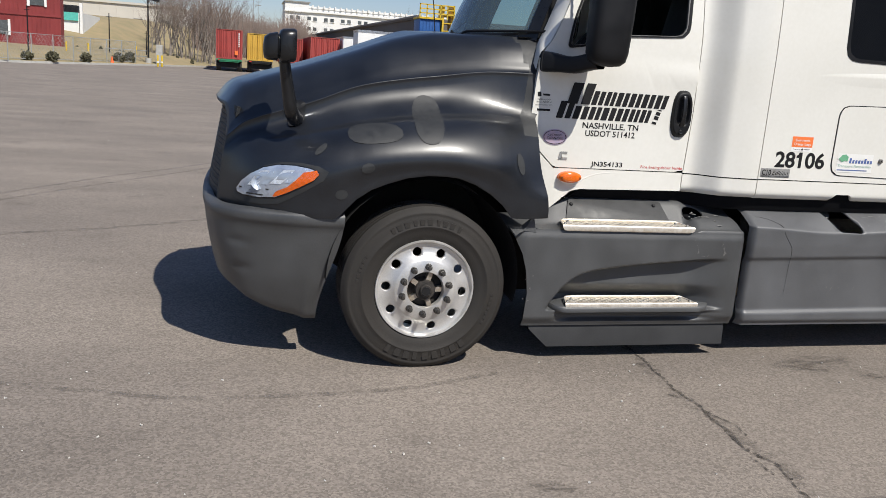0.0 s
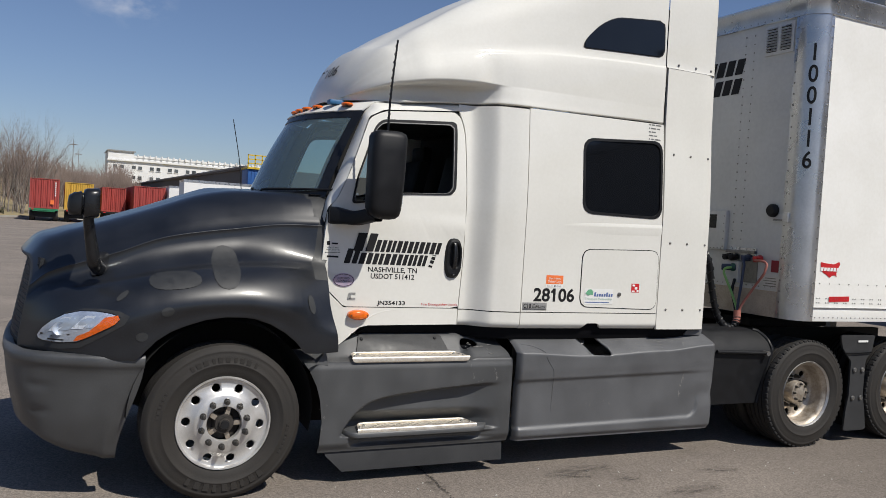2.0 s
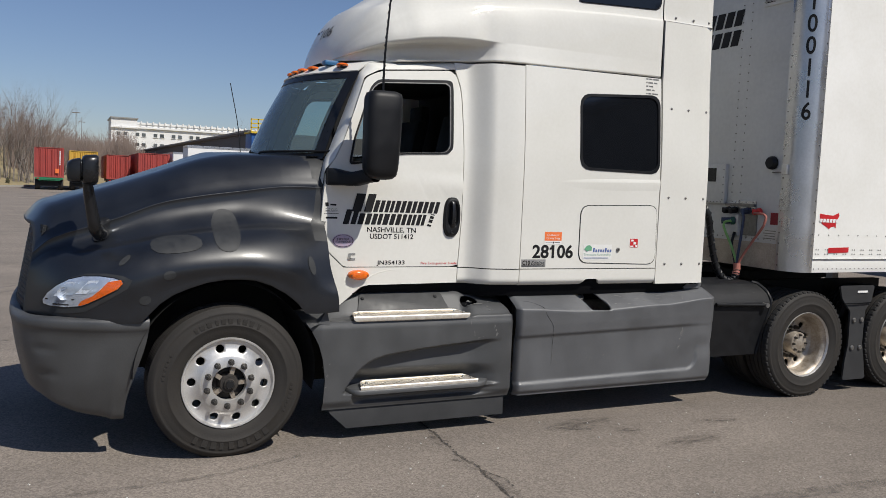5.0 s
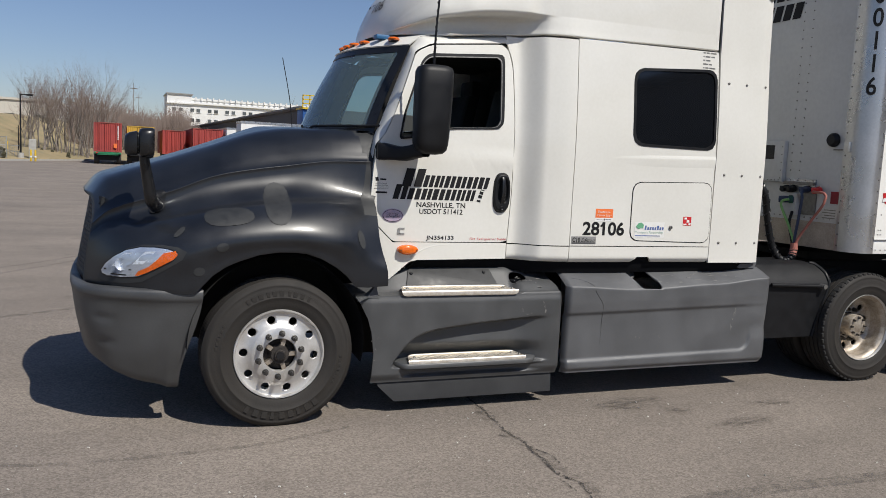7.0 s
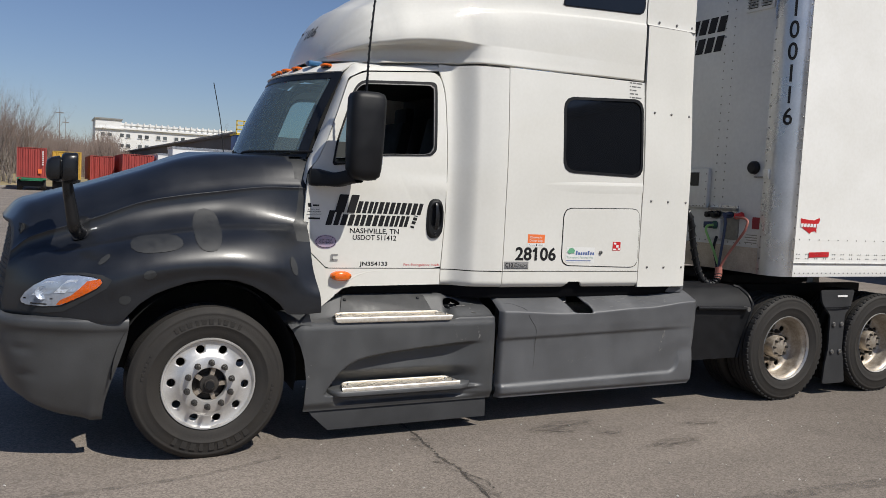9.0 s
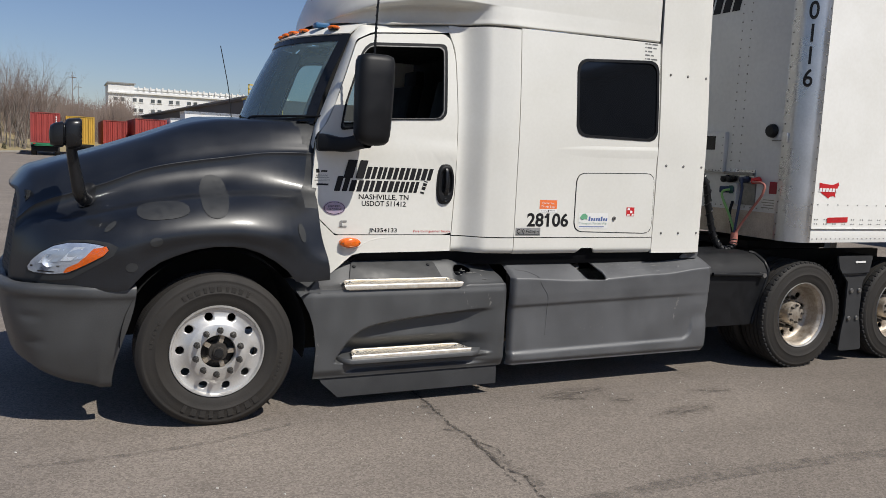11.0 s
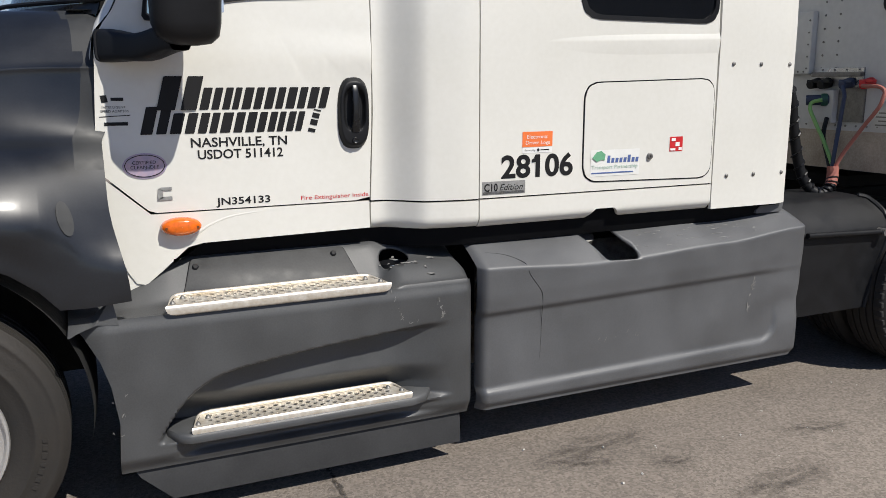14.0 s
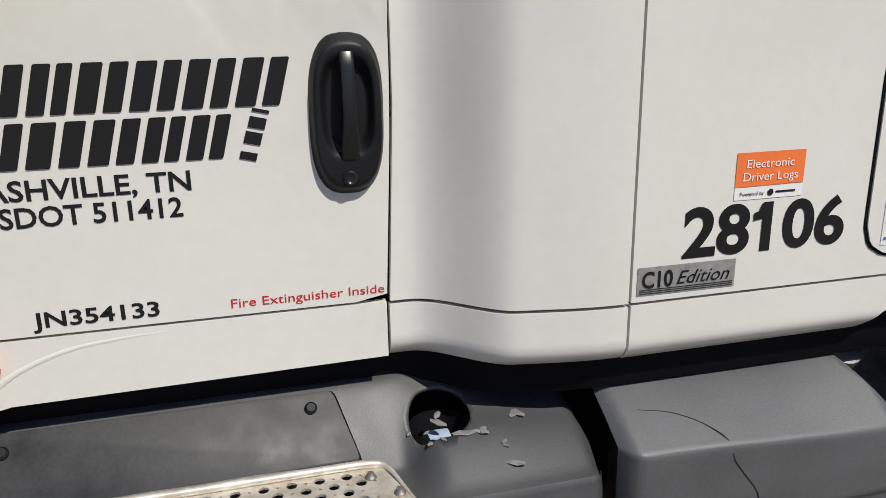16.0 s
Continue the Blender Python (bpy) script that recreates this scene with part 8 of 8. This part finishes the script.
sc_ = thing("mesh_gate", "low grey mesh gate behind the kerb", "gate", (-11.6, 79, 0))
for k in range(30):
    part("bar", tube((-13.4 + 0.13 * k, 78 + 0.05 * k, 0.2), (-13.4 + 0.13 * k, 78 + 0.05 * k, 1.35), 0.012, n=4), FENCE, sc_)
for z in (0.25, 0.8, 1.35):
    part("rail", tube((-13.4, 78, z), (-9.6, 79.5, z), 0.03, n=6), FENCE, sc_)
lp = thing("street_lamp", "dark street lamp with a single flat head", "lamp", (-9.6, 79, 0))
part("pole", tube((-9.6, 79, 0.2), (-9.6, 79, 6.1), 0.09, 0.06, n=10), BLACK, lp)
part("arm", box((-9.65, 78.95, 6.0), (-9.0, 79.05, 6.08)), BLACK, lp)
part("head", box((-9.1, 78.8, 5.94), (-8.55, 79.2, 6.1)), BLACK, lp, bevel=0.03)
part("base", tube((-9.6, 79, 0.1), (-9.6, 79, 0.7), 0.28, n=14), CONCRETE, lp)
for x, y, h in ((-13.2, 80, 4.6), (-17.1, 66, 4.2), (-10.4, 85, 3.3), (1.2, 165, 14.0), (3.4, 230, 16.0)):
    pl_ = thing("utility_pole", "thin dark utility pole", "pole", (x, y, 0), "poles")
    part("pole", tube((x, y, 0), (x, y, h), 0.05 + h * 0.006, 0.04, n=8), BARK if h > 8 else BLACK, pl_)
    part("crossarm", box((x - 0.05 * h, y - 0.05, h - 0.08 * h), (x + 0.05 * h, y + 0.05, h - 0.07 * h)), BARK if h > 8 else BLACK, pl_)

# buildings behind the fence
rb = thing("red_building", "red two-storey metal building with a stair", "building", (-29, 88, 0))
part("wall", box((-42, 84, 0.2), (-18.2, 85.5, 7.6)), WALL_RED, rb)
for k in range(60):
    part("siding_rib", box((-42 + 0.4 * k, 83.96, 0.2), (-41.93 + 0.4 * k, 84.0, 7.6)), WALL_RED, rb)
part("band", box((-42.1, 83.9, 3.9), (-18.1, 84.0, 4.1)), WALL_RED, rb)
for x, z in ((-20.9, 4.9), (-24.2, 2.0), (-25, 4.9), (-30, 2.0), (-30, 4.9)):
    w_ = part("window", box((x, 83.9, z), (x + 1.3, 84.02, z + 1.3)), PANE, rb)
    part("frame", box((x - 0.25, 83.88, z - 0.1), (x, 84.0, z + 1.4)), PALE_LABEL, w_)
    part("frame", box((x + 1.3, 83.88, z - 0.1), (x + 1.5, 84.0, z + 1.4)), PALE_LABEL, w_)
st_ = thing("outside_stair", "grey steel stair with rails beside the red building", "stair", (-24.6, 80, 0))
for k in range(14):
    part("step", box((-27.2 + 0.28 * k, 81, 3.4 - 0.22 * k), (-26.9 + 0.28 * k, 82.4, 3.45 - 0.22 * k)), FENCE, st_)
for dz in (0.0, 0.5, 1.0):
    part("rail", tube((-27.2, 81, 3.5 + dz), (-23.3, 81, 0.4 + dz), 0.035, n=6), FENCE, st_)
for k in range(12):
    part("baluster", tube((-27.2 + 0.34 * k, 81, 3.4 - 0.27 * k), (-27.2 + 0.34 * k, 81, 4.5 - 0.27 * k), 0.015, n=4), FENCE, st_)
tb = thing("white_building", "white flat-roofed building with a teal band", "building", (-20, 105, 0))
part("wall", box((-23.8, 100, 0.3), (-18.9, 112, 5.0)), WALL_WHITE, tb)
part("teal_band", box((-23.9, 99.8, 4.1), (-19.4, 100.0, 5.0)), TEAL, tb)
part("downpipe", box((-19.2, 99.7, 0.3), (-18.9, 100.0, 6.1)), PALE_LABEL, tb)
part("roof_unit", box((-22.6, 102, 5.0), (-19.8, 105, 5.9)), BLACK, tb, bevel=0.05)
part("vent_hood", tube((-21.9, 101, 5.0), (-21.9, 101, 6.2), 0.35, n=14), PALE_LABEL, tb, bevel=0.05)
for k in range(4):
    part("vent_pipe", tube((-21.3 + 0.5 * k, 100.6, 5.0), (-21.3 + 0.5 * k, 100.6, 5.9 - 0.1 * k), 0.07, n=8), BLACK, tb)
bb = thing("beige_warehouse", "long beige warehouse along the hilltop", "building", (-40, 168, 0))
part("wall", box((-90, 165, 3), (-12, 185, 9.4)), WALL_BEIGE, bb)
for k in range(26):
    part("panel_joint", box((-90 + 3 * k, 164.93, 3), (-89.9 + 3 * k, 165.0, 9.4)), WALL_BEIGE, bb)
part("roof_edge", box((-90.2, 164.7, 9.3), (-11.8, 185, 9.7)), WALL_BEIGE, bb)
for x in (-16, -21):
    part("opening", box((x, 164.9, 6.1), (x + 1.6, 165.02, 6.8)), PANE, bb)


def shrub(x, y, r, h, seed, label, cone_shape=False):
    """A low evergreen: many small leaf clumps with an uneven outline."""
    rnd = random.Random(seed)
    ob = thing("shrub", label, "shrub", (x, y, 0), "shrubs")
    z0 = 0.15
    part("stem", tube((x, y, z0), (x, y, z0 + 0.5 * h), 0.05, 0.02, n=5), BARK, ob)
    bm = bmesh.new()
    for _ in range(150):
        a, u = rnd.uniform(0, 6.283), rnd.random()
        k = (1 - u) ** 0.8 if cone_shape else math.sqrt(max(0.0, 1 - (2 * u - 1) ** 2)) * 0.95 + 0.1
        rr = r * k * rnd.uniform(0.55, 1.1)
        s = rnd.uniform(0.06, 0.16) * (0.5 + r)
        bmesh.ops.create_cone(bm, cap_ends=True, segments=4, radius1=s, radius2=0.0, depth=s * 2.2, matrix=Matrix.LocRotScale((x + rr * math.cos(a), y + rr * math.sin(a), z0 + h * (0.06 + 0.9 * u)), Euler((rnd.uniform(-1, 1), rnd.uniform(-1, 1), a)), None))
    part("foliage", bm, SHRUB, ob, flat=True)


for i, (x, y, r, h, c) in enumerate(((-16.2, 61.5, 0.55, 1.0, 0), (-14.9, 63.5, 0.6, 1.1, 0), (-13.3, 68, 0.6, 1.1, 0), (-18.6, 61.0, 0.55, 1.2, 0), (-11.6, 74, 0.7, 1.3, 0), (-10.9, 76, 0.6, 1.5, 0), (-22.5, 62, 0.8, 1.8, 0), (-13.0, 86, 0.9, 1.5, 0),
                                      (-15.2, 88, 0.6, 1.9, 1), (-17.5, 88, 0.6, 1.8, 1), (-12.0, 92, 0.45, 1.4, 1), (-9.0, 93, 0.4, 1.3, 1), (-7.9, 92, 0.4, 1.2, 1), (-6.2, 90, 0.35, 1.0, 1))):
    shrub(x, y, r * 0.62, h * 0.7, 30 + i, "dark evergreen shrub on the dry grass" if not c else "small conical evergreen on the dry grass", bool(c))


# ---- bare trees ----
def bare_tree(seed, height, spread, stems=1, twigs=True):
    """Tapered trunk, limbs and fine twigs; returns meshes for the wood and for the twig crown."""
    rnd = random.Random(seed)
    wood_v, wood_f, twig_v, twig_f = [], [], [], []

    def stick(v, f, a, b, ra, rb, n):
        d = (b - a).normalized()
        s = d.orthogonal().normalized()
        t = d.cross(s)
        i = len(v)
        for p, r in ((a, ra), (b, rb)):
            for k in range(n):
                w = 6.2832 * k / n
                v.append(tuple(p + (s * math.cos(w) + t * math.sin(w)) * r))
        for k in range(n):
            f.append((i + k, i + (k + 1) % n, i + n + (k + 1) % n, i + n + k))

    def grow(p, d, length, r, level):
        segs = 4 if level == 0 else 3
        for k in range(segs):
            d = (d + Vector((rnd.gauss(0, 0.10), rnd.gauss(0, 0.10), rnd.gauss(0.04, 0.05)))).normalized()
            q = p + d * (length / segs)
            r2 = r * (0.80 if level else 0.86)
            if level < 2:
                stick(wood_v, wood_f, p, q, r, r2, 6 if level == 0 else 4)
            else:
                stick(twig_v, twig_f, p, q, r, r2, 3)
            p, r = q, r2
            if level < 4 and (level > 0 or k >= 1):
                for _ in range(rnd.choice((1, 2, 2) if level < 3 else (1, 2))):
                    a = rnd.uniform(0, 6.283)
                    out = Vector((math.cos(a), math.sin(a), rnd.uniform(0.35, 1.1))).normalized()
                    nd = (d * rnd.uniform(0.5, 1.0) + out * spread).normalized()
                    grow(p, nd, length * rnd.uniform(0.42, 0.66), r * rnd.uniform(0.45, 0.65), level + 1)

    for s in range(stems):
        a = rnd.uniform(0, 6.283)
        off = Vector((math.cos(a), math.sin(a), 0)) * (0.4 * (stems > 1) * rnd.random())
        grow(off, Vector((rnd.gauss(0, 0.08), rnd.gauss(0, 0.08), 1)).normalized(), height * rnd.uniform(0.55, 0.68), height * 0.0105, 0)
    out = []
    for v, f in ((wood_v, wood_f), (twig_v, twig_f)):
        me = bpy.data.meshes.new("tree")
        me.from_pydata(v, [], f)
        out.append(me)
    out[0].materials.append(BARK)
    out[1].materials.append(TWIG)
    return out


kinds = [bare_tree(s, h, sp, st) for s, h, sp, st in ((1, 8.6, 0.46, 4), (2, 8.0, 0.5, 3), (3, 9.0, 0.42, 4), (5, 7.5, 0.6, 3), (9, 8.4, 0.45, 4))]
rt = random.Random(21)
spots = [(-10.6, 95), (-9.8, 98), (-9.0, 94.5), (-8.2, 97), (-7.4, 94), (-6.6, 96), (-5.8, 94.5), (-5.0, 97), (-4.4, 94.8), (-3.6, 97.5), (-9.4, 104), (-7.0, 103), (-4.8, 105), (-2.8, 99), (-1.2, 104), (0.8, 108), (2.6, 112), (-2.0, 112), (4.4, 116), (-11.5, 108), (-5.6, 110), (6.3, 122)]
for i, (x, y) in enumerate(spots):
    wood, twig = kinds[i % 5]
    s = rt.uniform(0.82, 1.08) * (1.0 if y < 100 else 0.88 if y < 106 else 0.72)
    tr = thing("bare_tree", "bare leafless tree with pale grey trunk and fine twigs", "tree", (x, y, 0.2), "bare trees")
    tr.rotation_euler = (0, 0, rt.uniform(0, 6.28))
    tr.scale = (s, s, s)
    for nm, me in (("trunk", wood), ("crown", twig)):
        o = new(nm, me)
        o.parent = tr
for x, y, s in ((33, 170, 1.5), (38, 172, 1.4), (14, 225, 1.5), (20, 228, 1.3), (27, 226, 1.4), (44, 168, 1.4)):
    wood, twig = kinds[3]
    tr = thing("bare_tree", "distant bare tree in front of the white block", "tree", (x, y, 0.0), "bare trees")
    tr.rotation_euler = (0, 0, x)
    tr.scale = (s, s, s * (0.85 if y > 200 else 1.0))
    for nm, me in (("trunk", wood), ("crown", twig)):
        o = new(nm, me)
        o.parent = tr
# far brushwood on the rise behind the containers
bw_v, bw_f = [], []
for n_ in range(15000):
    x, y = (rt.uniform(-26, 34), rt.uniform(118, 215)) if n_ < 9000 else (rt.uniform(-9, 16), rt.uniform(120, 165))
    if x < -8 and y < 190:
        continue
    open_ = smooth((x - 0.055 * y) / 4.0)
    h = rt.uniform(2.5, 7.5) * (0.9 + 0.5 * noise.noise((x * 0.15, y * 0.05, 4))) * (1 - 0.5 * open_)
    dx = rt.gauss(0, 0.5)
    w = 0.030 + 0.0004 * (y - 110)
    i = len(bw_v)
    bw_v += [(x - w, y, 1.0), (x + w, y, 1.0), (x + dx + w * 0.3, y, 1.0 + h), (x + dx - w * 0.3, y, 1.0 + h), (x, y + w, 1.0), (x + dx, y + w * 0.3, 1.0 + h)]
    bw_f += [(i, i + 1, i + 2, i + 3), (i + 1, i + 4, i + 5, i + 2), (i + 4, i, i + 3, i + 5)]
    for _ in range(5):
        t, i, a = rt.uniform(0.35, 0.95), len(bw_v), rt.uniform(-1, 1)
        px, pz, L = x + dx * t, 1.0 + h * t, h * rt.uniform(0.15, 0.4)
        q = w * 0.45
        bw_v += [(px - q, y, pz), (px + q, y + q, pz), (px + L * 0.6 * a, y + 0.3 * a, pz + L)]
        bw_f.append((i, i + 1, i + 2))
me = bpy.data.meshes.new("brushwood")
me.from_pydata(bw_v, [], bw_f)
me.materials.append(TWIG)
tagged(new("brushwood", me), "brown leafless brushwood in the distance", "woods", kind="stuff")
rise = new("far_rise", bpy.data.meshes.new("far_rise"))
bm = bmesh.new()
loft([[(x, y, z + 0.6 * noise.noise((x * 0.05, y * 0.05, 2))) for x in range(-30, 61, 6)] for y, z in ((112, -0.8), (122, 0.8), (150, 2.2), (200, 4.0), (235, 3.5), (240, -1))], bm)
finish(rise, bm, GRASS, angle=80)
tagged(rise, "low rise of dry brown ground behind the containers", "ground", kind="structure")
